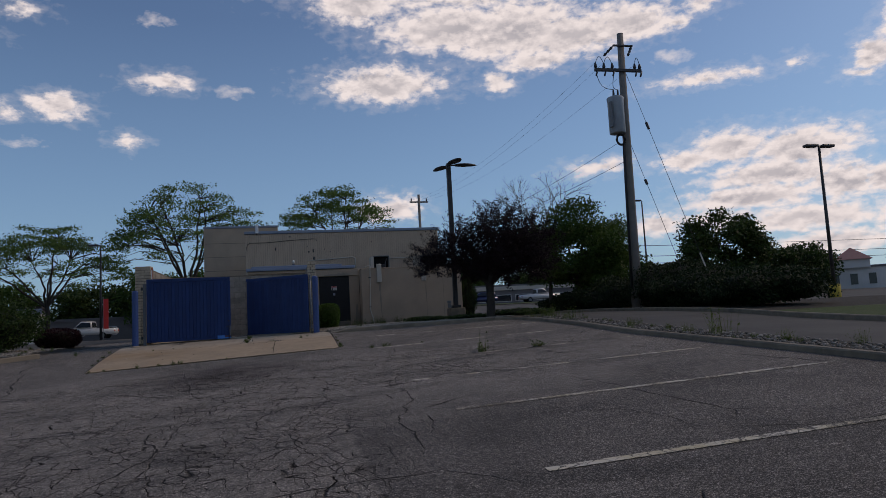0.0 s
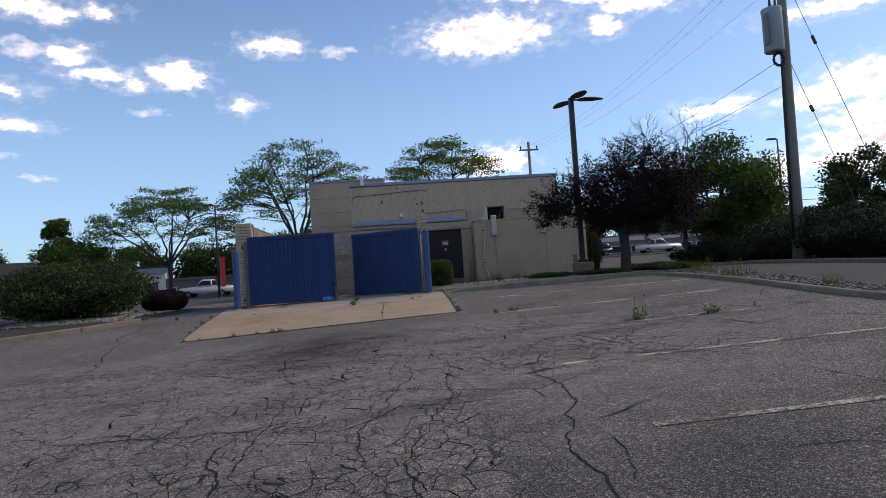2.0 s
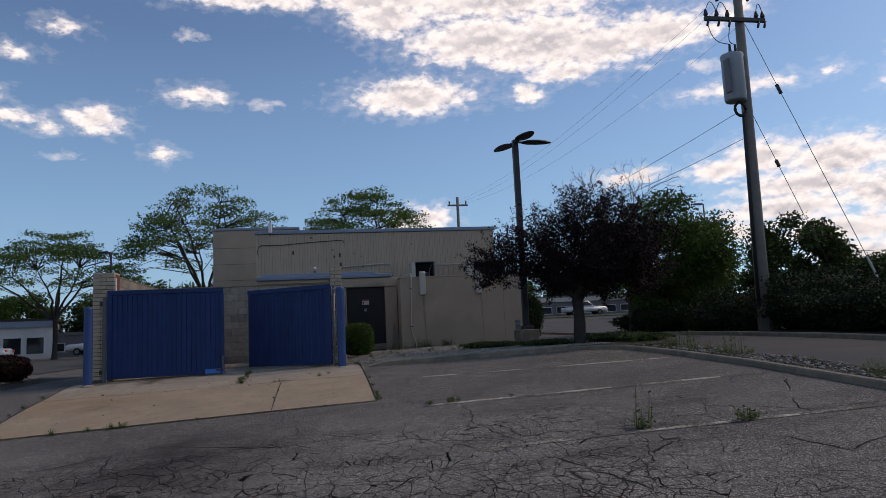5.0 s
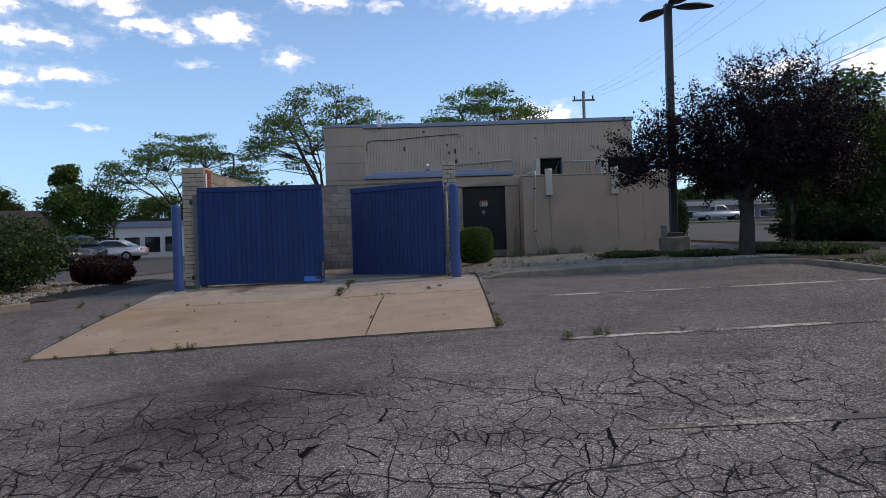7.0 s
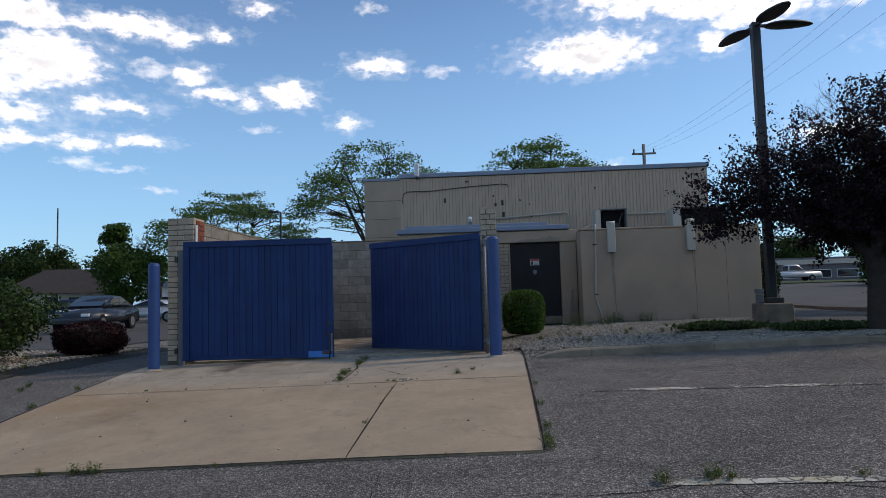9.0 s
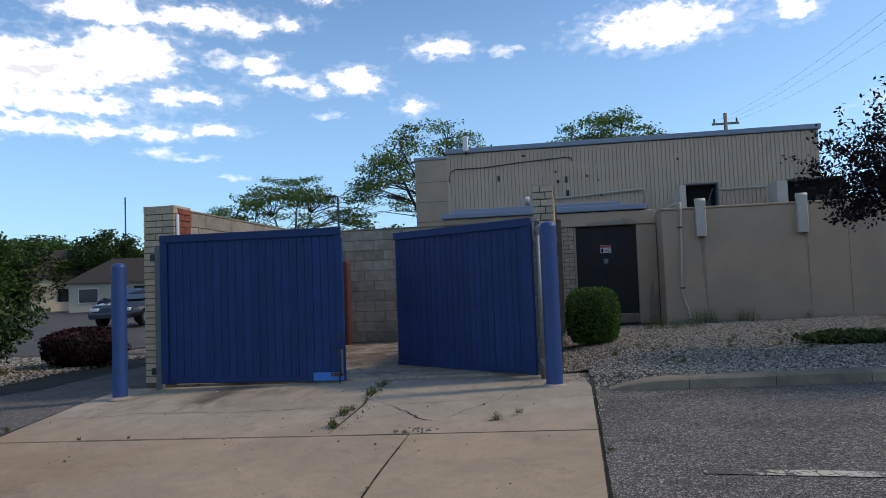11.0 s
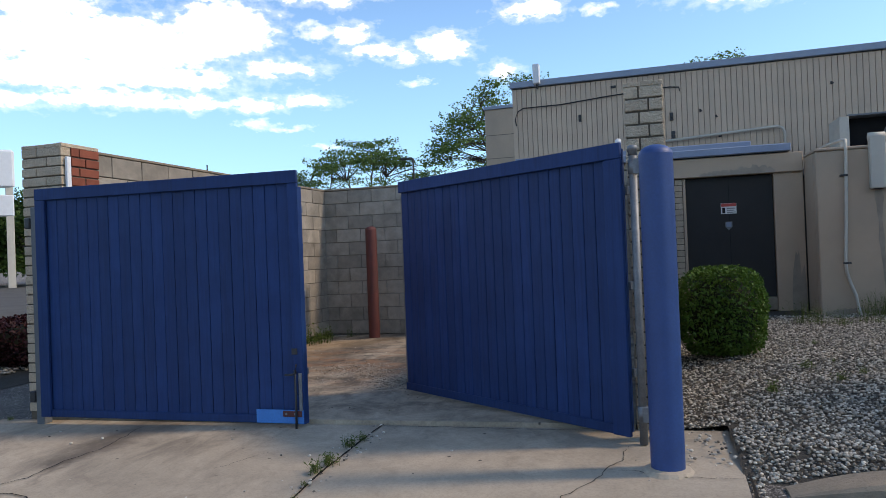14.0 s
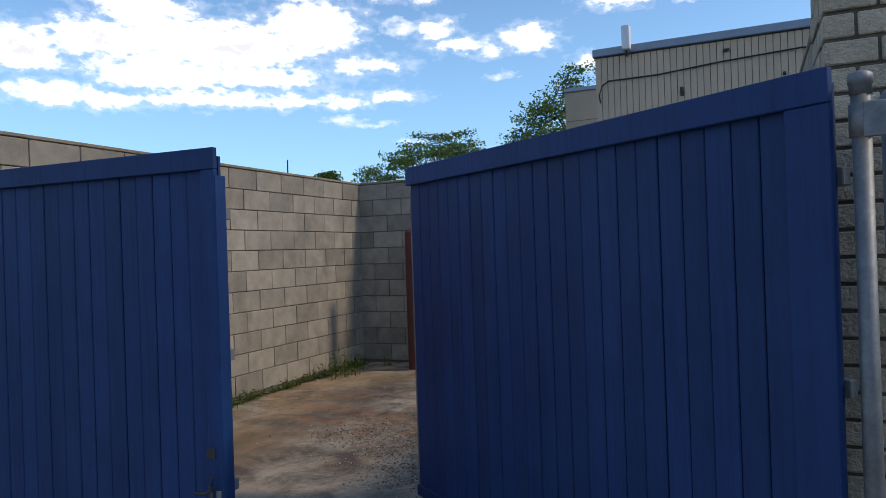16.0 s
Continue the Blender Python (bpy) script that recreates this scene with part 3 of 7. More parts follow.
def tube(bm, pts, radii, seg=10, cap=True):
    """A round tube through the points, with a radius at each."""
    pts = [Vector(p) for p in pts]
    if not isinstance(radii, (list, tuple)):
        radii = [radii] * len(pts)
    rings = []
    up = Vector((0.13, 0.21, 0.97))
    for i, p in enumerate(pts):
        d = (pts[min(i + 1, len(pts) - 1)] - pts[max(i - 1, 0)]).normalized()
        a = d.cross(up)
        if a.length < 0.25:
            a = d.cross(Vector((1, 0, 0)))
        a.normalize()
        b2 = d.cross(a)
        rings.append([bm.verts.new(p + radii[i] * (math.cos(2 * math.pi * k / seg) * a + math.sin(2 * math.pi * k / seg) * b2)) for k in range(seg)])
    for r0, r1 in zip(rings, rings[1:]):
        for k in range(seg):
            bm.faces.new((r0[k], r0[(k + 1) % seg], r1[(k + 1) % seg], r1[k]))
    if cap:
        bm.faces.new(list(reversed(rings[0])))
        bm.faces.new(rings[-1])
    return bm


def tubed(pts, radii, seg=10):
    bm = tube(bmesh.new(), pts, radii, seg)
    bmesh.ops.recalc_face_normals(bm, faces=bm.faces)
    return bm


def lerp(v, ks):
    if v <= ks[0][0]:
        return ks[0][1]
    for (a, b2), (c, d) in zip(ks, ks[1:]):
        if v <= c:
            return b2 + (d - b2) * (v - a) / (c - a)
    return ks[-1][1]


def zg(x, y):
    """Height of the ground: the lot falls away to the south and a little to the west, and climbs to the street in the north-east."""
    f0 = lerp(y, [(-40, -2.0), (0, -1.15), (7, -0.85), (15.3, -0.49), (18, -0.31), (20.7, -0.10), (23.4, 0.05), (26, 0.10), (70, 0.15)])
    c = lerp(y, [(18, 0.05), (21.5, 0.03), (24, 0.02)])
    rise = min(max((x - 9.0) / 6.0, 0.0), 1.0) * min(max(0.029 * (y - 36.0), 0.0), 1.75)
    return f0 + c * min(max(x - 2.86, -8), 6.5) + rise


def sheet(xs, ys, dz=0.0, inside=None, rise=None):
    """A sheet laid on the ground over a grid of xs and ys."""
    bm = bmesh.new()
    vs = {}
    for i, x in enumerate(xs):
        for j, y in enumerate(ys):
            vs[i, j] = bm.verts.new((x, y, zg(x, y) + dz * (rise(x, y) if rise else 1.0)))
    for i in range(len(xs) - 1):
        for j in range(len(ys) - 1):
            if inside is None or inside(0.5 * (xs[i] + xs[i + 1]), 0.5 * (ys[j] + ys[j + 1])):
                bm.faces.new((vs[i, j], vs[i + 1, j], vs[i + 1, j + 1], vs[i, j + 1]))
    loose = [v for v in bm.verts if not v.link_faces]
    bmesh.ops.delete(bm, geom=loose, context="VERTS")
    return bm


def ribbon(points, width, z0, z1, closed_ends=True):
    """A flat-topped strip (a kerb) along points in plan; its foot z0 under and its top z1 over the ground."""
    bm = bmesh.new()
    rows = []
    n = len(points)
    for i, (x, y) in enumerate(points):
        a, b2 = Vector(points[max(i - 1, 0)]), Vector(points[min(i + 1, n - 1)])
        d = (b2 - a).normalized()
        nx, ny = -d.y * width / 2, d.x * width / 2
        g = zg(x, y)
        c = 0.02
        rows.append([bm.verts.new(v) for v in ((x + nx, y + ny, g - z0), (x + nx, y + ny, g + z1 - c), (x + nx * (1 - 2 * c / width), y + ny * (1 - 2 * c / width), g + z1),
                                               (x - nx * (1 - 2 * c / width), y - ny * (1 - 2 * c / width), g + z1), (x - nx, y - ny, g + z1 - c), (x - nx, y - ny, g - z0))])
    for r0, r1 in zip(rows, rows[1:]):
        for k in range(5):
            bm.faces.new((r0[k], r1[k], r1[k + 1], r0[k + 1]))
    bm.faces.new(list(reversed(rows[0])))
    bm.faces.new(rows[-1])
    bmesh.ops.recalc_face_normals(bm, faces=bm.faces)
    return bm


def steps(a, b2, n):
    return [a + (b2 - a) * i / n for i in range(n + 1)]

# ---- ground, roads ----
gx = sorted(set([9.36, -5.14, -900, -400, -200, -120, -80, -55, -40, -30] + steps(-24, 20, 88) + [26, 34, 45, 60, 90, 140, 220, 420, 900, 9.0, 15.0]))
gy_ = sorted(set([15.3, 20.7, 23.4, 7.0, -600, -200, -80, -40, -20, -8] + steps(0, 32, 64) + [36, 40, 48, 56, 64, 74, 90, 96, 140, 250, 500, 1200]))
ground = part("ground", sheet(gx, gy_), ASPHALT)
tagged(ground, "cracked grey asphalt parking lot with oil stains", "ground", kind="structure")


def patch(name, label, category, x0, x1, y0, y1, mat, dz=0.012, nx=6, ny=10):
    ob = part(name, sheet(steps(x0, x1, nx), steps(y0, y1, ny), dz), mat)
    return tagged(ob, label, category, kind="structure")


patch("street_east", "pale worn asphalt street beyond the lot", "road", 12.3, 420, 90.5, 99, ROADMAT, 0.03, 40, 6)
patch("lot_east", "pale worn asphalt apron behind the building", "road", 9.4, 60, 36, 80, ROADMAT, 0.02, 30, 22)
patch("grass_verge_east", "mown grass verge beside the street", "grass", 12.3, 420, 80, 90, GRASSMAT, 0.10, 40, 6)
patch("driveway_east", "pale asphalt driveway beside the kerb", "road", 8.76, 12.2, 2, 58, ROADMAT, 0.012, 4, 56)
patch("street_north", "pale asphalt street beyond the west lot", "road", -200, 7, 60, 68, ROADMAT, 0.02, 14, 4)
patch("lot_west", "pale worn asphalt of the west lot", "road", -60, -7.6, 28, 59.5, ROADMAT, 0.02, 14, 14)
patch("grass_strip_east", "mown grass strip beside the driveway", "grass", 12.4, 30, 4, 17.5, GRASSMAT, 0.06, 8, 8)
patch("earth_bed_east", "dark earth bed under the hedge", "ground", 12.4, 24, 17.5, 36, MULCH, 0.06, 8, 20)


# parking lines
def line(x0, x1, y0, y1, w=0.10):
    n = 24
    bm = bmesh.new()
    prev = None
    for i in range(n + 1):
        x, y = x0 + (x1 - x0) * i / n, y0 + (y1 - y0) * i / n
        row = [bm.verts.new((x, y + s * w / 2, zg(x, y + s * w / 2) + 0.006)) for s in (-1, 1)]
        if prev:
            bm.faces.new((prev[0], row[0], row[1], prev[1]))
        prev = row
    ob = part("parking_line", bm, LINE)
    return tagged(ob, "worn cream-white painted parking line on asphalt", "road marking", group="parking lines", kind="structure")


for ya, yb in ((4.33, 4.25), (7.06, 6.95), (9.78, 9.55), (12.48, 12.1), (15.28, 14.8), (18.0, 17.45), (20.75, 20.1)):
    line(2.86, 7.6, ya, yb)

# kerbs, in cast lengths
KERB_EAST = [(7.98, y) for y in steps(-6, 21.7, 24)]
CORNER = [(7.98 - 1.1 * (1 - math.cos(a)), 22.30 + 1.1 * math.sin(a)) for a in steps(0, math.pi / 2, 6)]
KERB_NORTH = [(x, 23.40 - 0.028 * (6.88 - x)) for x in (6.88, 5.85, 4.85, 4.0, 3.2)]
kerb = thing("kerb", "grey cast concrete kerb round the parking bays", "kerb", kind="structure")


def kerb_run(points, parent, size=2, w=0.16, h=0.14):
    for i in range(0, len(points) - 1, size):
        seg = [Vector(p) for p in points[i:i + size + 1]]
        d0 = (seg[1] - seg[0]).normalized() * 0.006
        seg[0] = seg[0] + d0
        part("kerb_stone", ribbon([tuple(p) for p in seg], w, 0.12, h), KERB, parent)


kerb_run(KERB_EAST + CORNER[1:], kerb, 2, 0.15, 0.085)
kerb_run(KERB_NORTH, kerb, 1, 0.24, 0.105)
# the end stone runs out in a low curved nose
bm = ribbon([(3.194 - 0.75 * u, 23.293 - 0.02 * u) for u in steps(0, 1, 12)], 0.24, 0.1, 0.105)
for v in bm.verts:
    u = min(1.0, max(0.0, (2.95 - v.co.x) / 0.52))
    g0 = zg(v.co.x, v.co.y)
    if v.co.z > g0:
        v.co.z = g0 + (v.co.z - g0) * (1 - 0.9 * u ** 1.6)
    v.co.y += (23.32 - v.co.y) * 0.5 * u * u
part("kerb_stone", bm, KERB, kerb)
kerb_w = thing("kerb", "low grey concrete kerb round the planting bed", "kerb", kind="structure")
kerb_run([(-14.0, 17.6), (-10.5, 19.0), (-7.7, 20.75), (-6.4, 21.7), (-5.4, 22.7)], kerb_w, 1, 0.16, 0.12)
kerb_d = thing("kerb", "grey concrete kerb along the driveway", "kerb", kind="structure")
kerb_run([(12.3, y) for y in steps(4, 46, 21)], kerb_d, 2, 0.15, 0.12)

# planted beds
def bed_rise(x, y):
    """The gravel runs out towards the slab and round the kerb's nose."""
    r = min(1.0, max(0.35, (x - 1.9) / 0.6))
    if x < 3.1 and y < 24.2:
        r *= min(1.0, max(0.0, (y - 23.40) / 0.35 + max(0.0, (x - 2.55) / 0.55)))
    return r


bed_n = part("gravel_bed", sheet([1.98, 2.15, 2.27, 2.34] + steps(2.42, 3.3, 11) + steps(3.6, 7.2, 12) + steps(7.3, 8.2, 9) + [8.5, 8.9, 9.3], steps(22.3, 23.3, 10) + steps(23.40, 24.4, 10) + steps(24.8, 31.0, 15), 0.085, lambda x, y: (y < 30.6 and (x < 8.2 or y < 27) and (y > 23.40 or (x > 7.3 and y > 22.3 and math.hypot(x - 6.88, y - 22.3) > 1.2)) and (x > 2.3 or y > 24.28)) or (2.0 < x < 4.0 and y > 27.5), bed_rise), EARTH)
tagged(bed_n, "gravel bed between the kerb and the building", "ground", kind="structure")
bed_e = part("weedy_strip", sheet(steps(8.03, 8.72, 4), steps(-4, 22.3, 40), 0.05), EARTH)
tagged(bed_e, "weedy rubble strip beside the kerb", "ground", kind="structure")
bed_w = part("planting_bed", sheet(steps(-13, -5.05, 40), steps(19.5, 29, 44), 0.05, lambda x, y: y > lerp(x, [(-14.0, 17.75), (-10.5, 19.1), (-7.7, 20.85), (-6.4, 21.8), (-5.5, 23.4), (-5.0, 24.8)]) and x < -5.05, lambda x, y: min(1.0, max(0.12, (-5.2 - x) / 0.9))), EARTH)
tagged(bed_w, "pale earth planting bed with shrubs", "ground", kind="structure")

# ---- concrete slab in front of the enclosure ----
slab = thing("concrete_slab", "tan stained concrete slab with weedy joints", "pavement", kind="structure")


def slab_panel(corners, n=8, top=0.015):
    bm = bmesh.new()
    a, b2, c, d = [Vector(p) for p in corners]
    top_v = {}
    for i in range(n + 1):
        for j in range(n + 1):
            p = (a * (1 - i / n) + b2 * (i / n)) * (1 - j / n) + (d * (1 - i / n) + c * (i / n)) * (j / n)
            top_v[i, j] = bm.verts.new((p.x, p.y, zg(p.x, p.y) + top))
    for i in range(n):
        for j in range(n):
            bm.faces.new((top_v[i, j], top_v[i + 1, j], top_v[i + 1, j + 1], top_v[i, j + 1]))
    edge = [e for e in bm.edges if e.is_boundary]
    r = bmesh.ops.extrude_edge_only(bm, edges=edge)
    for v in r["geom"]:
        if isinstance(v, bmesh.types.BMVert):
            v.co.z -= 0.12
    bmesh.ops.recalc_face_normals(bm, faces=bm.faces)
    part("slab_panel", bm, SLAB, slab)


G = 0.005
slab_panel([(-3.28, 18.98), (0.72 - G, 18.87), (0.72 - G, 21.78), (-3.44, 21.9)])
slab_panel([(0.72 + G, 18.86), (2.22, 18.78), (2.26, 21.745), (0.72 + G, 21.785)], top=0.016)
slab_panel([(-3.445, 21.925), (0.0 - G, 21.81), (-0.04 - G, 24.3), (-3.60, 24.3)], top=0.014)
slab_panel([(0.0 + G, 21.81), (2.26, 21.77), (2.285, 24.3), (-0.04 + G, 24.3)], top=0.016)
slab_panel([(-3.1, 24.32), (1.72, 24.32), (1.72, 29.56), (-3.1, 29.56)], top=0.045)


JOINTDIRT = surface("joint_dirt", (0.014, 0.012, 0.01), (0.024, 0.02, 0.016), 0.98)
for j0, j1, j2, j3 in ((-3.43, 21.75, 2.25, 21.95), (0.66, 18.88, 0.78, 21.8), (-0.12, 21.8, 0.08, 24.3), (-3.1, 24.2, 1.72, 24.4)):
    part("joint_dirt", sheet(steps(j0, j2, 16), steps(j1, j3, 12), 0.003), JOINTDIRT, slab)
CRACKFILL = surface("dirt_filled_crack", (0.014, 0.012, 0.010), (0.022, 0.019, 0.015), 0.98)


def crack(points, w, parent, dz=0.004, jitter=0.05):
    """A ragged dirt-filled crack along a few points in plan."""
    rr = random.Random(int(abs(points[0][0] * 977 + points[0][1] * 331)))
    pts = [Vector(p) for p in points]
    for lev in range(4):
        out = [pts[0]]
        for a, b2 in zip(pts, pts[1:]):
            d = b2 - a
            out += [a.lerp(b2, rr.uniform(0.4, 0.6)) + Vector((-d.y, d.x)) * rr.uniform(-1, 1) * jitter * (1.6 if lev < 2 else 2.4), b2]
        pts = out
    bm = bmesh.new()
    prev = None
    for i, p in enumerate(pts):
        a, b2 = pts[max(i - 1, 0)], pts[min(i + 1, len(pts) - 1)]
        d = (b2 - a).normalized()
        end = min(1.0, 0.25 + 4.0 * min(i, len(pts) - 1 - i) / len(pts))
        k = w * end * rr.uniform(0.55, 1.1) / 2
        row = [bm.verts.new((p.x - s_ * d.y * k, p.y + s_ * d.x * k, zg(p.x - s_ * d.y * k, p.y + s_ * d.x * k) + dz)) for s_ in (-1, 1)]
        if prev:
            bm.faces.new((prev[0], row[0], row[1], prev[1]))
        prev = row
    bmesh.ops.recalc_face_normals(bm, faces=bm.faces)
    for f in bm.faces:
        if f.normal.z < 0:
            f.normal_flip()
    part("crack", bm, CRACKFILL, parent)


for w, pts in ((0.035, [(2.75, 14.81), (2.57, 12.69), (2.35, 10.37), (2.21, 9.07), (2.14, 8.0)]), (0.05, [(0.3, 10.7), (0.76, 10.98), (1.0, 11.4), (1.47, 11.27), (2.03, 11.18)]),
               (0.03, [(0.99, 16.33), (1.09, 12.5), (0.76, 10.94), (0.9, 9.2)]), (0.03, [(1.05, 18.55), (1.09, 17.08), (1.48, 16.88), (1.9, 16.44), (2.52, 16.1), (2.96, 16.0), (4.1, 16.0)]),
               (0.03, [(3.3, 17.98), (3.32, 17.28), (3.18, 16.64), (3.27, 16.03), (3.44, 15.33)]), (0.025, [(3.3, 8.95), (3.78, 8.93), (4.25, 8.65), (4.42, 8.0), (4.43, 7.55)]),
               (0.03, [(4.43, 7.55), (5.32, 6.98), (5.74, 7.08), (7.2, 7.3)]), (0.06, [(-4.03, 15.46), (-4.51, 18.28), (-4.99, 22.09)]), (0.025, [(-1.2, 16.4), (-0.14, 16.63), (0.26, 16.66), (0.54, 16.68), (1.09, 17.08)]),
               (0.03, [(4.23, 15.54), (4.92, 15.62), (5.92, 15.31), (6.95, 15.05), (7.8, 15.0)]), (0.028, [(3.08, 11.84), (3.76, 13.7), (4.19, 14.0), (4.5, 15.4)]),
               (0.03, [(1.62, 15.81), (1.64, 12.81), (1.55, 11.62), (1.21, 10.52), (1.16, 9.0), (1.5, 7.4)]), (0.05, [(-2.6, 11.6), (-1.6, 11.5), (-0.31, 11.2), (0.3, 11.5)]), (0.05, [(-0.31, 11.2), (-0.45, 10.4), (-0.2, 9.4), (-0.6, 8.2)]),
               (0.03, [(-3.0, 9.4), (-1.8, 9.6), (-0.4, 9.2), (1.0, 9.5)]), (0.03, [(-3.2, 13.2), (-1.5, 13.0), (0.1, 13.3), (1.6, 13.2)]), (0.025, [(0.2, 14.6), (1.0, 14.9), (2.0, 14.5), (3.4, 14.7)]), (0.025, [(1.9, 17.95), (2.9, 17.9), (3.3, 17.98), (4.2, 17.7), (5.6, 17.6)])):
    crack(pts, 0.55 * w, ground)
for w, pts in ((0.013, [(-3.47, 22.73), (-2.65, 22.76), (-1.91, 22.81), (-0.74, 22.79), (-0.02, 22.82)]), (0.011, [(0.0, 22.82), (0.31, 22.83), (0.7, 22.88), (1.17, 22.95)]),
               (0.022, [(0.31, 22.83), (0.64, 22.40), (0.87, 22.15)]), (0.011, [(0.88, 22.16), (1.08, 22.54), (1.23, 22.74), (1.58, 23.49), (1.69, 23.92)]),
               (0.010, [(1.60, 23.5), (1.9, 23.4), (2.27, 23.43)]), (0.016, [(-1.98, 24.15), (-1.88, 23.67), (-1.93, 23.05), (-2.2, 22.80)]),
               (0.007, [(-0.75, 23.3), (-0.55, 23.62)]), (0.007, [(-0.45, 22.35), (-0.2, 22.62)]), (0.006, [(-1.1, 22.0), (-0.9, 22.35)])):
    crack(pts, 0.62 * w, slab, 0.020, 0.06)
for w, pts in ((0.022, [(-0.01, 21.85), (0.0, 22.3), (0.01, 22.8), (-0.02, 23.3), (-0.04, 24.28), (-0.07, 25.0)]), (0.008, [(-0.05, 24.27), (0.48, 24.27), (1.0, 24.25), (1.6, 24.25)])):
    crack(pts, 0.8 * w, slab, 0.0205, 0.006)
for w, pts in ((0.030, [(-3.29, 18.97), (-1.4, 18.92), (0.72, 18.855), (2.23, 18.77)]), (0.026, [(2.235, 18.77), (2.26, 20.6), (2.29, 22.6), (2.30, 23.6)]), (0.013, [(0.72, 18.87), (0.72, 20.2), (0.72, 21.78)]), (0.012, [(-3.43, 21.91), (-1.5, 21.86), (0.72, 21.79), (2.25, 21.76)]), (0.03, [(-3.29, 18.98), (-3.37, 20.4), (-3.45, 21.9), (-3.54, 23.2)])):
    crack(pts, w, slab, 0.019, 0.002)

# ---- block enclosure ----
def block_wall(parent, origin, along, normal, length, courses, bl, bh, depth, mat, joint=0.007, jut=0.003, half_first=True, rough=0.0):
    """Courses of blocks, each an object, proud of a mortar core; along and normal are unit vectors in plan."""
    along, normal = Vector((*along, 0)), Vector((*normal, 0))
    m0 = Matrix((along, normal, Vector((0, 0, 1)))).transposed().to_4x4()
    meshes = {}
    for c in range(courses):
        u = 0.0
        k = 0
        while u < length - 0.02:
            w = bl
            if k == 0 and (c % 2 == 1) and half_first:
                w = bl / 2
            w = min(w, length - u)
            if length - (u + w) < bl * 0.2:
                w = length - u
            key = round(w, 3)
            if key not in meshes:
                bm = boxed(joint / 2, 0.0, joint / 2, key - joint / 2, depth, bh - joint / 2, 0.004)
                meshes[key] = mesh_of("block", bm)
                meshes[key].materials.append(mat)
            ob = part("block" if bh > 0.15 else "brick", meshes[key], None, parent)
            ob.matrix_basis = Matrix.Translation(Vector(origin) + along * u + Vector((0, 0, c * bh)) + normal * random.uniform(-jut, jut)) @ m0
            u += w
            k += 1


wall_w = thing("wall_west", "grey concrete block wall of the enclosure", "wall", kind="structure")
part("mortar_core", boxed(-3.30, 24.75, -0.3, -3.112, 29.59, 2.295), MORTAR, wall_w)
wall_n = thing("wall_north", "grey concrete block wall of the enclosure", "wall", kind="structure")
part("mortar_core", boxed(-3.30, 29.592, -0.3, 2.05, 29.76, 2.295), MORTAR, wall_n)
part("coping", boxed(-3.32, 24.75, 2.297, -3.09, 29.78, 2.325, 0.006), KERB, wall_w)
part("coping", boxed(-3.086, 29.565, 2.297, 2.05, 29.78, 2.325, 0.006), KERB, wall_n)
wall_e = thing("wall_east", "cream painted brick enclosure wall", "wall", kind="structure")
part("mortar_core", boxed(1.785, 24.71, -0.2, 1.955, 29.59, 2.295), MORTAR, wall_e)
part("coping", boxed(1.765, 24.71, 2.297, 1.975, 29.56, 2.325, 0.006), KERB, wall_e)
block_wall(wall_w, (-3.10, 29.585, 0.062), (0, -1), (-1, 0), 4.84, 11, 0.406, 0.2032, 0.10, BLOCK)
block_wall(wall_n, (-3.11, 29.58, 0.062), (1, 0), (0, 1), 4.88, 11, 0.406, 0.2032, 0.10, BLOCK)
block_wall(wall_e, (1.77, 24.72, 0.062), (0, 1), (1, 0), 4.84, 11, 0.406, 0.2032, 0.08, BLOCK)
block_wall(wall_e, (1.965, 24.72, 0.05), (0, 1), (-1, 0), 2.4, 27, 0.27, 0.0837, 0.06, PAINTBRICK, 0.01, 0.003)


def brick_pier(name, x0, y0, w, d, z0, courses, bare_side=False):
    pier = thing(name, "cream painted brick pier beside the gate", "pillar", group="gate piers", kind="structure")
    bh = 0.0837
    top = z0 + courses * bh
    part("mortar_core", boxed(x0 + 0.012, y0 + 0.012, z0 - 0.3, x0 + w - 0.012, y0 + d - 0.012, top - 0.012), BRICKJOINT, pier)
    for c in range(courses):
        z = z0 + c * bh
        long = 0.62 * w
        cut = long if c % 2 else w - long
        ux = random.uniform(-0.003, 0.003)
        for a, b2 in ((0, cut), (cut, w)):
            part("brick", boxed(x0 + a + 0.005, y0 + ux, z + 0.006, x0 + b2 - 0.005, y0 + 0.10, z + bh - 0.006, 0.004), PAINTBRICK, pier)
        cut2 = 0.10 + (d - 0.10) * (0.5 if c % 2 else 0.3)
        for a, b2 in ((0.104, cut2), (cut2, d)):
            for xa, xb, s in ((x0, x0 + 0.09, 0), (x0 + w - 0.09, x0 + w, 1)):
                mat = REDBRICK if (bare_side and s and c > courses - 9) else PAINTBRICK
                part("brick", boxed(xa + (ux if not s else 0), y0 + a + 0.005, z + 0.006, xb + (ux if s else 0), y0 + b2 - 0.005, z + bh - 0.006, 0.004), mat, pier)
    # a thin, broken top course
    a = 0.0
    while a < w - 0.01:
        b2 = min(w, a + random.uniform(0.07, 0.16))
        b2 = w if w - b2 < 0.05 else b2
        part("capping_brick", boxed(x0 + a + 0.0015, y0 + 0.004, top - 0.004, x0 + b2 - 0.0015, y0 + d - 0.004, top + random.uniform(0.024, 0.031), 0.003), PAINTBRICK, pier)
        a = b2
    if bare_side:
        part("white_strip", boxed(x0 + w + 0.002, y0 + 0.03, 1.55, x0 + w + 0.03, y0 + 0.075, top - 0.09, 0.004), WHITEPLASTIC, pier, "white plastic strip")
    return pier


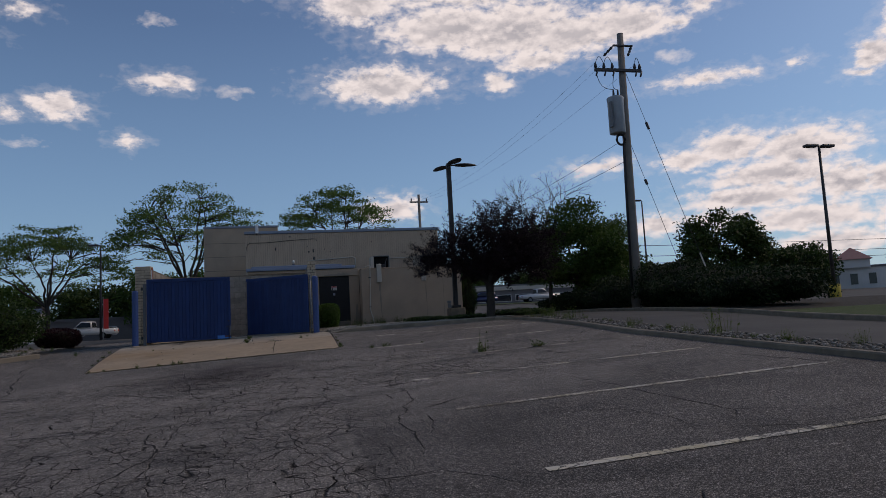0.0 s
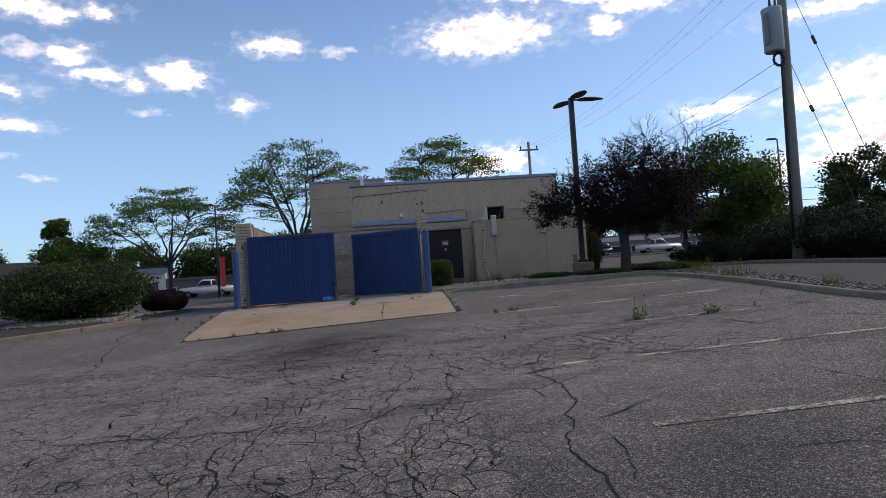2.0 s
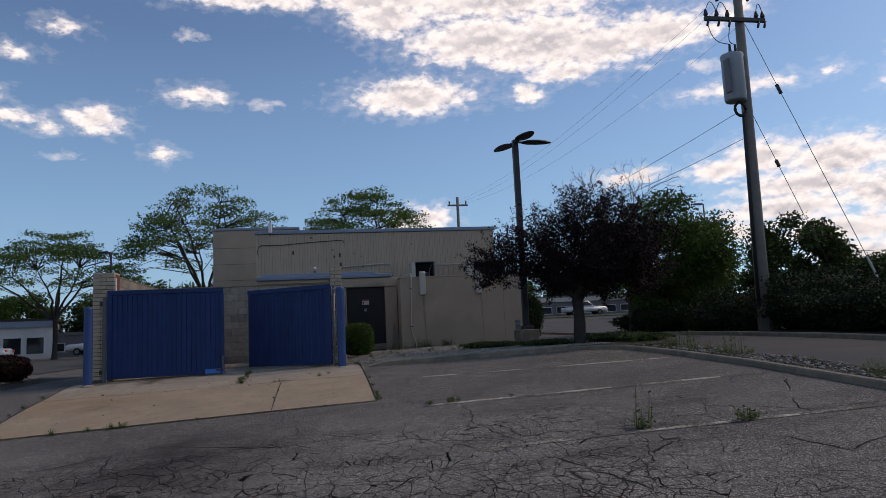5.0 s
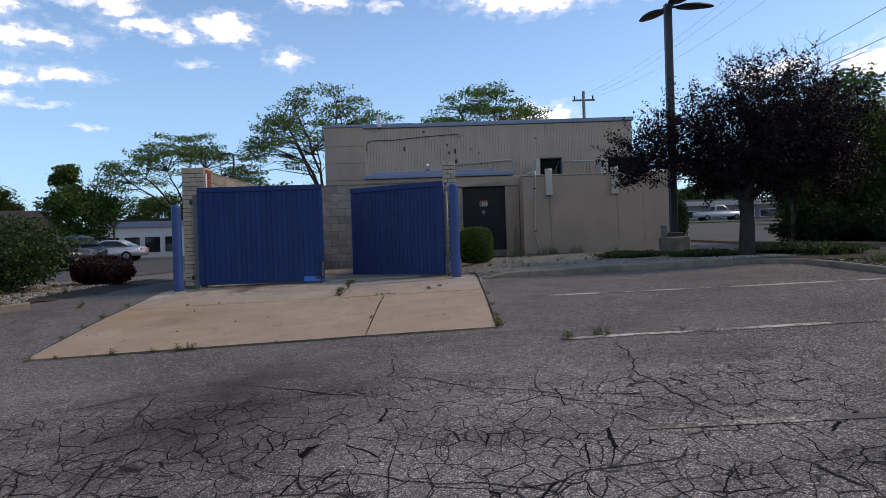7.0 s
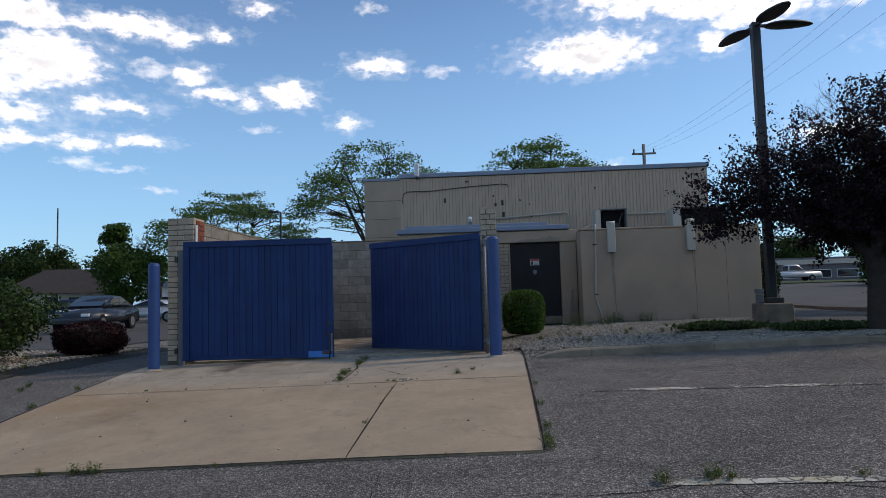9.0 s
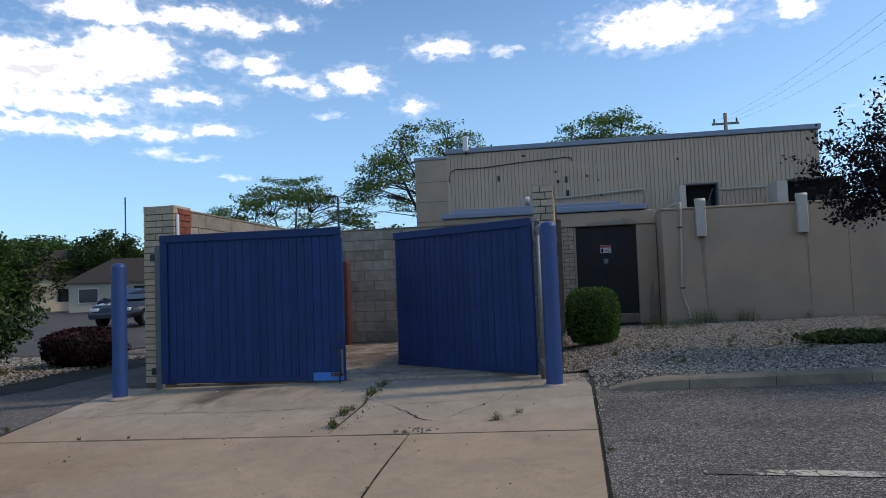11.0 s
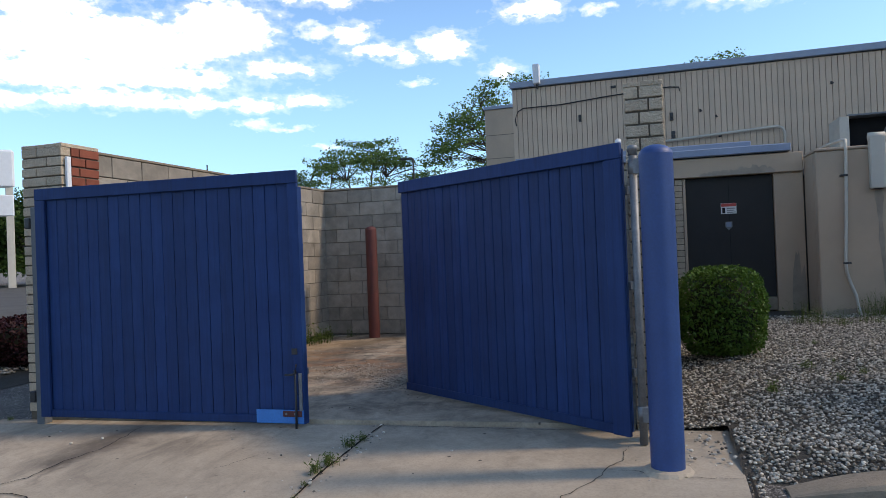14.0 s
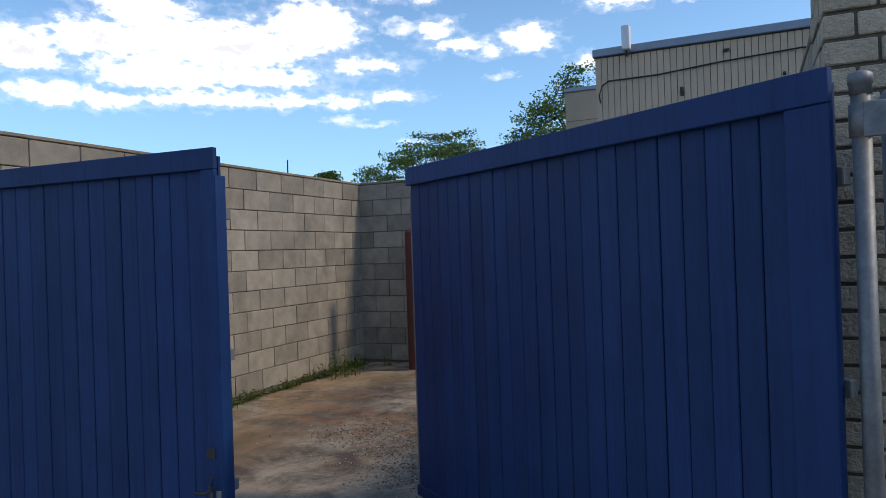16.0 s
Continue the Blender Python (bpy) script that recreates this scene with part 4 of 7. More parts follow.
brick_pier("brick_pier", -3.32, 24.31, 0.44, 0.42, 0.02, 27, True)
brick_pier("brick_pier", 1.72, 24.31, 0.25, 0.39, 0.015, 27)


# ---- gates ----
def gate(label, length, height, hinge, rz, boards, patch_blue=False, rails=(0.095, 0.075)):
    """A gate leaf of vertical boards with a board frame; local x from the hinge, y to the back."""
    g = thing("gate", label, "gate", hinge, rz, group="enclosure gates")
    bw = (length - sum(rails)) / boards
    for i in range(boards):
        x = rails[0] + i * bw
        part("board", boxed(x + 0.0016, -0.012 + random.uniform(-0.002, 0.002), 0.03, x + bw - 0.0016, 0.014, height - 0.03, 0.0035), BLUEWOOD, g)
    part("backing", boxed(0.02, 0.0145, 0.02, length - 0.02, 0.030, height - 0.02), BLUEWOOD, g)
    part("top_rail", boxed(0.0, -0.0415, height - 0.082, length, -0.0145, height + 0.012, 0.003), BLUEWOOD, g)
    part("bottom_rail", boxed(rails[0] + 0.002, -0.030, 0.0, length - rails[1] - 0.002, -0.014, 0.06, 0.004), BLUEWOOD, g)
    for a, b2 in ((0.0, rails[0]), (length - rails[1], length)):
        if b2 - a > 0.01:
            part("side_rail", boxed(a, -0.040, 0.0, b2, -0.0145, height - 0.0835, 0.003), BLUEWOOD, g)
    if rails[0] > 0.01:
        part("edge_board", boxed(length + 0.001, -0.038, 0.0, length + 0.005, 0.028, height - 0.11), BLUEWOOD, g)
    else:
        part("edge_board", boxed(-0.014, -0.010, 0.0, -0.001, 0.032, height - 0.11, 0.003), POLEWOOD, g, "bare weathered wood edge")
    for z in (0.35, height * 0.5, height - 0.3):
        part("back_rail", boxed(0.0, 0.031, z, length - 0.004, 0.07, z + 0.05, 0.003), GREYSTEEL, g)
    if patch_blue:
        part("patch", boxed(length - 0.385, -0.0445, 0.006, length - 0.002, -0.041, 0.105), LIGHTBLUE, g, "light blue paint band")
        part("latch_plate", boxed(length - 0.082, -0.0455, 0.51, length - 0.035, -0.0405, 0.555, 0.002), DARKMETAL, g)
        part("bolt_guide", boxed(length - 0.032, -0.052, 0.10, length - 0.006, -0.0405, 0.375, 0.003), GALV, g, "galvanised bolt guide")
        part("drop_bolt", tubed([(length - 0.052, -0.062, 0.40), (length - 0.05, -0.062, 0.12), (length - 0.054, -0.062, -0.045)], 0.009, 8), DARKMETAL, g, "rusty steel drop bolt", True)
        part("bolt_handle", tubed([(length - 0.125, -0.075, 0.365), (length - 0.07, -0.072, 0.368), (length - 0.045, -0.062, 0.38), (length - 0.04, -0.062, 0.44)], 0.008, 8), DARKMETAL, g, "", True)
        part("bolt_keeper", boxed(length - 0.165, -0.054, 0.055, length - 0.012, -0.045, 0.098, 0.003), RUSTRED, g, "rusty brown keeper plate")
        for x in (length - 0.135, length - 0.065):
            part("rivet", tubed([(x, -0.058, 0.077), (x, -0.0545, 0.077)], 0.009, 8), GALV, g)
    return g


GL = math.degrees(math.atan2(24.23 - 24.14, -0.612 + 2.968))
gate("blue painted board gate, pulled nearly shut", 2.357, 1.85, (-2.968, 24.145, 0.035), GL, 22, True)
gr_len = math.hypot(1.72 + 0.177, 23.98 - 25.24)
# the east leaf hangs from its east end and stands ajar; its boards are laid from the free end
GR = math.degrees(math.atan2(23.98 - 25.24, 1.72 + 0.177))
gate("blue painted board gate, standing ajar inwards", gr_len, 1.755, (-0.177, 25.24, 0.10), GR, 23, rails=(0.0, 0.125))


def bollard(x, y, z0, z1, r, mat, label, group=""):
    bm = bmesh.new()
    prof = [(r, 0.0)] + [(r, h) for h in steps(0.2, z1 - z0 - 0.6 * r, 4)]
    for a in steps(0, math.pi / 2, 5)[1:]:
        prof.append((max(r * math.cos(a), 0.0008), z1 - z0 - 0.6 * r + 0.6 * r * math.sin(a)))
    seg = 20
    rings = [[bm.verts.new((q * math.cos(2 * math.pi * k / seg), q * math.sin(2 * math.pi * k / seg), h)) for k in range(seg)] for q, h in prof]
    for a, b2 in zip(rings, rings[1:]):
        for k in range(seg):
            bm.faces.new((a[k], a[(k + 1) % seg], b2[(k + 1) % seg], b2[k]))
    bm.faces.new(rings[-1])
    top = [f for f in bm.faces if f.calc_center_median().z > z1 - z0 - 0.62 * r]
    cap = bm.copy()
    bmesh.ops.delete(bm, geom=top, context="FACES")
    bmesh.ops.delete(cap, geom=[f for f in cap.faces if f.calc_center_median().z <= z1 - z0 - 0.62 * r], context="FACES")
    ob = thing("bollard", label, "bollard", (x, y, z0), group=group)
    part("pipe", bm, mat, ob, "", True)
    part("domed_cap", cap, mat, ob, "", True)
    collar = bmesh.new()
    rr = random.Random(int(x * 50))
    ring = [[collar.verts.new((q * math.cos(0.3927 * k), q * math.sin(0.3927 * k), h)) for k in range(16)] for q, h in ((r + rr.uniform(0.035, 0.06), 0.0), (r + 0.03, 0.022), (r + 0.002, 0.03))]
    for a, b2 in zip(ring, ring[1:]):
        for k in range(16):
            collar.faces.new((a[k], a[(k + 1) % 16], b2[(k + 1) % 16], b2[k]))
    part("concrete_collar", collar, SLAB, ob, "rough concrete collar at the foot")
    return ob


bollard(1.905, 23.515, 0.04, 1.775, 0.088, BLUESTEEL, "blue painted steel bollard with a domed top", "blue bollards")
bollard(-3.175, 23.585, -0.06, 1.55, 0.085, BLUESTEEL, "blue painted steel bollard beside the west pier", "blue bollards")
bollard(-2.115, 29.08, 0.03, 1.69, 0.082, RUSTRED, "faded dark red steel bollard inside the enclosure")

# hinge posts
post_e = thing("hinge_post", "galvanised pipe hinge post with clamp brackets", "post", (1.775, 23.965, 0.06))
part("pipe", tubed([(0, 0, 0), (0, 0, 1.735)], 0.024, 14), GALV, post_e, "", True)
part("collar", tubed([(0, 0, 1.725), (0, 0, 1.752), (0, 0, 1.754), (0, 0, 1.778), (0, 0, 1.786)], [0.027, 0.027, 0.030, 0.030, 0.018], 16), GALV, post_e, "", True)
for z in (0.14, 1.615):
    part("clamp", tubed([(0, 0, z), (0, 0, z + 0.085)], 0.030, 16), GALV, post_e, "", True)
    part("clamp_plate", boxed(0.0, -0.034, z - 0.005, 0.088, -0.027, z + 0.088, 0.003), GALV, post_e)
    part("bolt", tubed([(0.068, -0.046, z + 0.068), (0.068, -0.035, z + 0.068)], 0.011, 8), RUSTRED, post_e, "rusty bolt head")
post_i = thing("gate_post", "grey steel post with a domed cap", "post", (1.893, 24.10, 0.04))
part("pipe", tubed([(0, 0, 0), (0, 0, 1.73)], 0.055, 16), GREYSTEEL, post_i, "", True)
part("cap", tubed([(0, 0, 1.73), (0, 0, 1.75), (0, 0, 1.775), (0, 0, 1.788)], [0.062, 0.062, 0.045, 0.012], 16), GREYSTEEL, post_i, "", True)
post_w = thing("gate_post", "grey steel gate post beside the west pier", "post", (-3.03, 24.19, -0.04))
part("pipe", boxed(-0.045, -0.03, -0.05, 0.04, 0.05, 1.80, 0.006), GATEPOST, post_w)
for z in (0.18, 1.62):
    part("clamp", boxed(-0.10, -0.045, z, -0.046, 0.03, z + 0.09, 0.008), DARKMETAL, post_w)

# ---- building ----
house = thing("building", "beige commercial building with grooved siding and blue coping", "building", kind="structure")
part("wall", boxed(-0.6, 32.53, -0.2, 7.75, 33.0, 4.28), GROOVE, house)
n_pl = 92
pw_ = (7.75 + 0.6) / n_pl
plank = None
for i in range(n_pl):
    if plank is None:
        plank = mesh_of("siding_plank", boxed(0.0032, 0, 0, pw_ - 0.0032, 0.035, 1.95, 0.004))
        plank.materials.append(SIDING)
    ob = part("siding_plank", plank, None, house)
    ob.matrix_basis = pose(-0.6 + i * pw_, 32.495, 2.32)
part("side_wall", boxed(-0.6, 33.0, -0.2, -0.35, 41.5, 4.28), STUCCO, house)
part("east_wall", boxed(7.5, 33.0, -0.2, 7.75, 48, 4.28), STUCCO, house)
part("roof", boxed(-0.35, 33.0, 4.0, 7.5, 48, 4.12), GREYSTEEL, house)
part("coping", boxed(-0.63, 32.44, 4.282, 7.8, 33.05, 4.40, 0.01), COPING, house)
part("lower_wall", boxed(-0.45, 31.02, -0.2, 1.98, 31.3, 2.44), STUCCO, house)
part("brick_wall", boxed(1.985, 31.03, -0.2, 2.30, 31.3, 2.25), BRICKJOINT, house)
for c in range(26):
    for a, b2 in (((0, 0.2), (0.2, 0.315)) if c % 2 else ((0, 0.1), (0.1, 0.315))):
        part("brick", boxed(1.985 + a + 0.004, 31.0, -0.12 + c * 0.0915, 1.985 + b2 - 0.004, 31.06, -0.12 + c * 0.0915 + 0.082, 0.004), PAINTBRICK, house)
part("header_beam", boxed(1.9, 30.93, 2.262, 3.98, 31.35, 2.55, 0.01), STUCCO, house)
part("door_frame", boxed(2.305, 31.0, 0.24, 2.345, 31.2, 2.26), STUCCO, house)
part("door_side_wall", boxed(3.585, 30.99, -0.1, 3.98, 31.3, 2.26), STUCCO, house)
part("fascia", boxed(-0.45, 30.95, 2.45, 1.895, 31.3, 2.56, 0.008), STUCCO, house)
part("blue_fascia", boxed(-0.5, 30.86, 2.565, 3.82, 31.3, 2.68, 0.012), BLUETRIM, house)
part("blue_upstand", boxed(-0.3, 31.0, 2.682, 3.3, 31.4, 2.77, 0.012), BLUETRIM, house)
part("low_roof", boxed(-0.45, 31.3, 2.42, 3.58, 32.5, 2.58), GREYSTEEL, house)
part("low_side_wall", boxed(-0.45, 31.3, -0.2, -0.25, 32.5, 2.42), STUCCO, house)
# annex
part("annex_wall", boxed(4.0, 30.2, -0.1, 8.15, 30.4, 2.44, 0.012), STUCCO, house)
part("annex_side", boxed(4.0, 30.402, -0.1, 4.16, 30.985, 2.44), STUCCO, house)
part("annex_east", boxed(7.95, 30.402, -0.1, 8.15, 32.48, 2.44), STUCCO, house)
part("annex_roof", boxed(4.162, 30.402, 2.28, 7.948, 32.48, 2.38), GREYSTEEL, house)
part("annex_coping", boxed(3.985, 30.18, 2.442, 8.17, 30.42, 2.482, 0.01), STUCCO, house)
part("annex_coping", boxed(3.985, 30.422, 2.442, 4.18, 30.93, 2.482, 0.01), STUCCO, house)
# near-black strip along the foot of the annex wall
part("annex_foot", boxed(4.02, 30.15, 0.12, 8.15, 30.197, 0.215, 0.008), BLACKMAT, house, "dark strip along the wall's foot")
for xs_ in (6.64, 7.36):
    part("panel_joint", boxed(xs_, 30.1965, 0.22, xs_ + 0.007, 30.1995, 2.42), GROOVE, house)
# back block
back = thing("building", "taller beige rear wing of the building", "building", kind="structure")
part("wall", boxed(-3.27, 41.5, -0.2, 0.62, 41.8, 5.84), STUCCO, back)
part("side_wall", boxed(-3.27, 41.8, -0.2, -3.0, 49, 5.84), STUCCO, back)
part("side_wall", boxed(0.35, 41.8, -0.2, 0.62, 49, 5.84), STUCCO, back)
part("coping", boxed(-3.3, 41.45, 5.842, 0.66, 49, 5.95, 0.01), COPING, back)
for z in (0.5, 1.25, 2.0, 2.75, 3.5, 4.25, 5.0):
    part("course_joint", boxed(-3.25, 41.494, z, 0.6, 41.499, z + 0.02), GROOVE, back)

door = thing("door_1", "black steel service door, shut", "door", kind="structure")
part("leaf", boxed(2.35, 31.06, 0.42, 3.575, 31.11, 2.255, 0.004), DOORMAT, door)
part("leaf_seam", boxed(2.96, 31.056, 0.44, 2.966, 31.0595, 2.24), BLACKMAT, door)
part("sill", boxed(2.35, 30.96, 0.22, 3.58, 31.2, 0.415, 0.008), KERB, door)
part("reveal", boxed(2.35, 31.115, 0.3, 3.58, 31.2, 2.26), BLACKMAT, door)
sign = thing("door_sign", "small white warning sign with a red band on the door", "sign")
part("plate", boxed(2.845, 31.048, 1.69, 3.065, 31.0555, 1.85), STICKERWHITE, sign)
part("band", boxed(2.848, 31.044, 1.80, 3.062, 31.0475, 1.847), STICKERRED, sign, "red heading band")
for k in range(3):
    part("text_bar", boxed(2.93, 31.0445, 1.705 + k * 0.03, 3.05 - 0.02 * (k == 1), 31.0475, 1.717 + k * 0.03), GREYSTEEL, sign)
part("pictogram", boxed(2.862, 31.0445, 1.70, 2.905, 31.0475, 1.785), BLACKMAT, sign)
st = thing("door_sticker", "small pale shield sticker on the door", "sticker")
bm = bmesh.new()
vs = [bm.verts.new((2.95 + a, 31.052, 1.46 + b2)) for a, b2 in ((-0.05, 0.11), (0.05, 0.11), (0.05, 0.03), (0.0, -0.02), (-0.05, 0.03))]
f_ = bm.faces.new(vs)
r_ = bmesh.ops.extrude_face_region(bm, geom=[f_])
bmesh.ops.translate(bm, vec=(0, 0.006, 0), verts=[v for v in r_["geom"] if isinstance(v, bmesh.types.BMVert)])
bmesh.ops.recalc_face_normals(bm, faces=bm.faces)
part("shield", bm, GREYSTEEL, st)
part("shield_centre", boxed(2.915, 31.046, 1.49, 2.985, 31.051, 1.56), BLUETRIM, st)


def scupper(x, z0, z1):
    s = thing("rain_scupper", "beige metal rain leader on the annex wall", "scupper", (x, 30.198, z0), group="rain leaders")
    h = z1 - z0
    part("leader", boxed(-0.092, -0.12, 0.0, 0.092, -0.003, h - 0.03, 0.012), PIPEPAINT, s)
    part("head", tubed([(-0.095, -0.06, h - 0.045), (0.095, -0.06, h - 0.045)], 0.062, 12), PIPEPAINT, s, "", True)
    part("outlet", boxed(-0.06, -0.105, -0.004, 0.06, -0.018, -0.001), BLACKMAT, s)
    return s


scupper(4.72, 1.89, 2.62)
scupper(6.555, 1.88, 2.62)
STREAK = surface("dark_water_streak", (0.26, 0.215, 0.17), (0.37, 0.30, 0.235), 0.9, scale=6.0, stain=(0.19, 0.16, 0.13))
for x0_, wd, zb in ((4.73, 0.065, 0.50), (6.60, 0.02, 0.9)):
    bm = bmesh.new()
    prev = None
    for k in range(25):
        u = k / 24
        q = wd * (1 - 0.85 * u) * (0.75 + 0.5 * noise.noise(Vector((u * 9, x0_, 0))))
        xo = 0.05 * u + 0.012 * noise.noise(Vector((u * 5, x0_, 4)))
        row = [bm.verts.new((x0_ + xo + sg * q, 30.1975, 1.88 + (zb - 1.88) * u)) for sg in (-1, 1)]
        if prev:
            bm.faces.new((prev[0], prev[1], row[1], row[0]))
        prev = row
    bmesh.ops.recalc_face_normals(bm, faces=bm.faces)
    part("water_streak", bm, STREAK, house)



def stain_patch(x0, x1, y, z0, z1, seed, down=True):
    """A dark damp stain with a ragged edge, on a wall that faces south."""
    rr = random.Random(seed)
    bm = bmesh.new()
    prev = None
    n = max(8, int((x1 - x0) / 0.02))
    for k in range(n + 1):
        u = k / n
        q = (0.35 + 0.65 * math.sin(3.14 * u) ** 0.5) * (0.55 + 0.45 * rr.random())
        a, b2 = (z1, z1 - (z1 - z0) * q) if down else (z0 + (z1 - z0) * q, z0)
        row = [bm.verts.new((x0 + (x1 - x0) * u, y, z)) for z in (a, b2)]
        if prev:
            bm.faces.new((prev[0], prev[1], row[1], row[0]))
        prev = row
    bmesh.ops.recalc_face_normals(bm, faces=bm.faces)
    part("damp_stain", bm, STREAK, house)


stain_patch(2.55, 3.45, 30.9265, 2.27, 2.36, 3, False)
stain_patch(3.0, 3.6, 30.9255, 2.27, 2.41, 4, False)
stain_patch(3.78, 3.975, 30.987, 0.2, 1.15, 5, False)
stain_patch(4.05, 5.2, 30.1968, 0.215, 0.33, 6, False)
stain_patch(5.3, 8.1, 30.1968, 0.215, 0.29, 7, False)
cond = thing("conduit", "thin beige conduit pipe down the annex wall", "pipe")
part("pipe", tubed([(4.10, 30.62, 2.50), (4.22, 30.5, 2.56), (4.34, 30.30, 2.585), (4.36, 30.18, 2.57), (4.36, 30.165, 2.45), (4.34, 30.165, 1.7), (4.305, 30.165, 0.95), (4.31, 30.165, 0.80), (4.36, 30.165, 0.62), (4.41, 30.16, 0.48), (4.43, 30.14, 0.30), (4.46, 30.08, 0.17)], 0.021, 8), PIPEPAINT, cond, "", True)
for z in (0.9, 2.08):
    part("strap", boxed(4.28, 30.14, z, 4.37, 30.198, z + 0.025, 0.003), DARKMETAL, cond)
cond2 = thing("conduit", "beige conduit pipe bent down over the service door", "pipe")
part("pipe", tubed([(1.95, 32.42, 3.06), (3.9, 32.42, 3.17), (3.97, 32.42, 3.14), (4.0, 32.42, 3.06), (4.0, 32.42, 2.6)], 0.024, 8), PIPEPAINT, cond2, "", True)
cond3 = thing("conduit", "beige conduit pipe between the rooftop boxes", "pipe")
part("pipe", tubed([(5.3, 32.42, 3.06), (6.7, 32.42, 3.07)], 0.02, 8), PIPEPAINT, cond3, "", True)
wire = thing("wall_cable", "loose dark cable strung along the siding", "cable")
part("cable", tubed([(-0.53, 32.46, 3.58), (-0.55, 32.46, 3.7), (-0.5, 32.46, 3.84), (-0.4, 32.46, 3.90), (0.3, 32.46, 3.90), (1.2, 32.46, 3.97), (2.2, 32.46, 4.02), (2.36, 32.46, 4.0), (2.37, 32.46, 3.93)], 0.011, 6), CABLE, wire)
flood = thing("flood_light", "white boxy floodlight on the roof edge", "light fixture", (-0.11, 32.36, 4.24), 0)
part("housing", boxed(-0.055, -0.07, 0.06, 0.065, 0.05, 0.42, 0.012), WHITEPLASTIC, flood)
part("bracket", tubed([(0, 0.0, 0.06), (0, 0.02, 0.0), (0, 0.09, 0.0)], 0.016, 8), DARKMETAL, flood)


def wall_fixture(x, z, w, h, label="small dark metal bracket screwed to the siding"):
    ob = thing("wall_bracket", label, "bracket", (x, 32.49, z), group="wall brackets")
    part("plate", boxed(-w / 2, -0.02, -h / 2, w / 2, -0.001, h / 2, 0.003), DARKMETAL, ob)
    part("stub", tubed([(0, -0.02, 0), (0.012, -0.08, -0.02)], 0.012, 6), DARKMETAL, ob)


for x, z, w, h in ((0.64, 3.62, 0.05, 0.13), (1.25, 4.13, 0.09, 0.04), (2.22, 3.5, 0.06, 0.14), (2.03, 3.46, 0.06, 0.07), (2.24, 3.18, 0.07, 0.13), (2.7, 3.56, 0.03, 0.05), (2.95, 3.44, 0.03, 0.04), (4.74, 3.82, 0.035, 0.05), (3.0, 3.1, 0.05, 0.05), (1.98, 3.7, 0.04, 0.05)):
    wall_fixture(x, z, w, h)
lampb = thing("wall_light", "small grey wall light over the lower roof", "light fixture", (1.36, 31.2, 2.79))
part("base", boxed(-0.05, -0.05, 0.0, 0.05, 0.05, 0.06, 0.008), GREYSTEEL, lampb)
part("head", tubed([(0, 0, 0.06), (0, -0.03, 0.13), (0, -0.10, 0.15)], [0.03, 0.045, 0.05], 10), WHITEPLASTIC, lampb, "", True)


def roof_unit(x0, x1, z1, side):
    u = thing("rooftop_hood", "open sheet-metal air hood on the annex roof", "air unit", ((x0 + x1) / 2, 31.2, 2.385), group="rooftop hoods")
    hw, h = (x1 - x0) / 2, z1 - 2.385
    part("back", boxed(-hw, 0.6, 0, hw, 0.63, h), BLACKMAT, u)
    part("side", boxed(-hw - side, -0.02, 0, -hw, 0.63, h, 0.006), PIPEPAINT, u, "pale sheet-metal side")
    part("side", boxed(hw, 0.0, 0, hw + 0.03, 0.63, h, 0.004), GREYSTEEL, u)
    part("top", boxed(-hw - 0.01, 0.0, h + 0.001, hw + 0.03, 0.66, h + 0.03, 0.004), GREYSTEEL, u)
    # solid black block: the darkness inside the open hood, put in as colour
    part("interior", boxed(-hw + 0.004, 0.25, 0.0, hw - 0.004, 0.595, h - 0.004), BLACKMAT, u)
    part("pipe", tubed([(hw * 0.55, 0.2, 0.0), (hw * 0.6, 0.2, h * 0.6), (hw * 0.85, 0.2, h * 0.9)], 0.02, 6), GREYSTEEL, u)
    part("motor", boxed(hw * 0.05, 0.1, 0.0, hw * 0.55, 0.24, h * 0.5, 0.02), DARKMETAL, u)


roof_unit(4.66, 5.29, 3.04, 0.13)
roof_unit(6.65, 7.73, 3.02, 0.21)

# ---- plants ----
LEAF_PLUM = leaf_material("dark_purple_leaf", (0.007, 0.0035, 0.005), (0.026, 0.011, 0.014), 0.6, 0.15)
LEAF_GREEN = leaf_material("mid_green_leaf", (0.028, 0.062, 0.013), (0.08, 0.14, 0.03), 0.55, 0.35)
LEAF_LOCUST = leaf_material("yellow_green_leaf", (0.05, 0.105, 0.028), (0.14, 0.22, 0.065), 0.6, 0.5)
LEAF_YEW = leaf_material("dark_green_leaf", (0.016, 0.036, 0.009), (0.06, 0.095, 0.022), 0.55, 0.2)
LEAF_HEDGE = leaf_material("deep_green_juniper_leaf", (0.007, 0.016, 0.005), (0.022, 0.04, 0.011), 0.7, 0.1)
LEAF_BOX = leaf_material("bright_green_box_leaf", (0.03, 0.075, 0.012), (0.085, 0.16, 0.028), 0.5, 0.25)
LEAF_BARB = leaf_material("dark_red_barberry_leaf", (0.02, 0.006, 0.008), (0.045, 0.012, 0.013), 0.55, 0.15)
LEAF_WEED = leaf_material("weed_leaf", (0.045, 0.08, 0.016), (0.12, 0.15, 0.042), 0.6, 0.35)
# near-black: the shade among a shrub's leaves, put into the colour
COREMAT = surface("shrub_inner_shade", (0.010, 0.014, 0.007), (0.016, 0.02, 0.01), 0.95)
BAREWOOD = surface("bare_grey_twigs", (0.13, 0.115, 0.10), (0.09, 0.08, 0.07), 0.9)


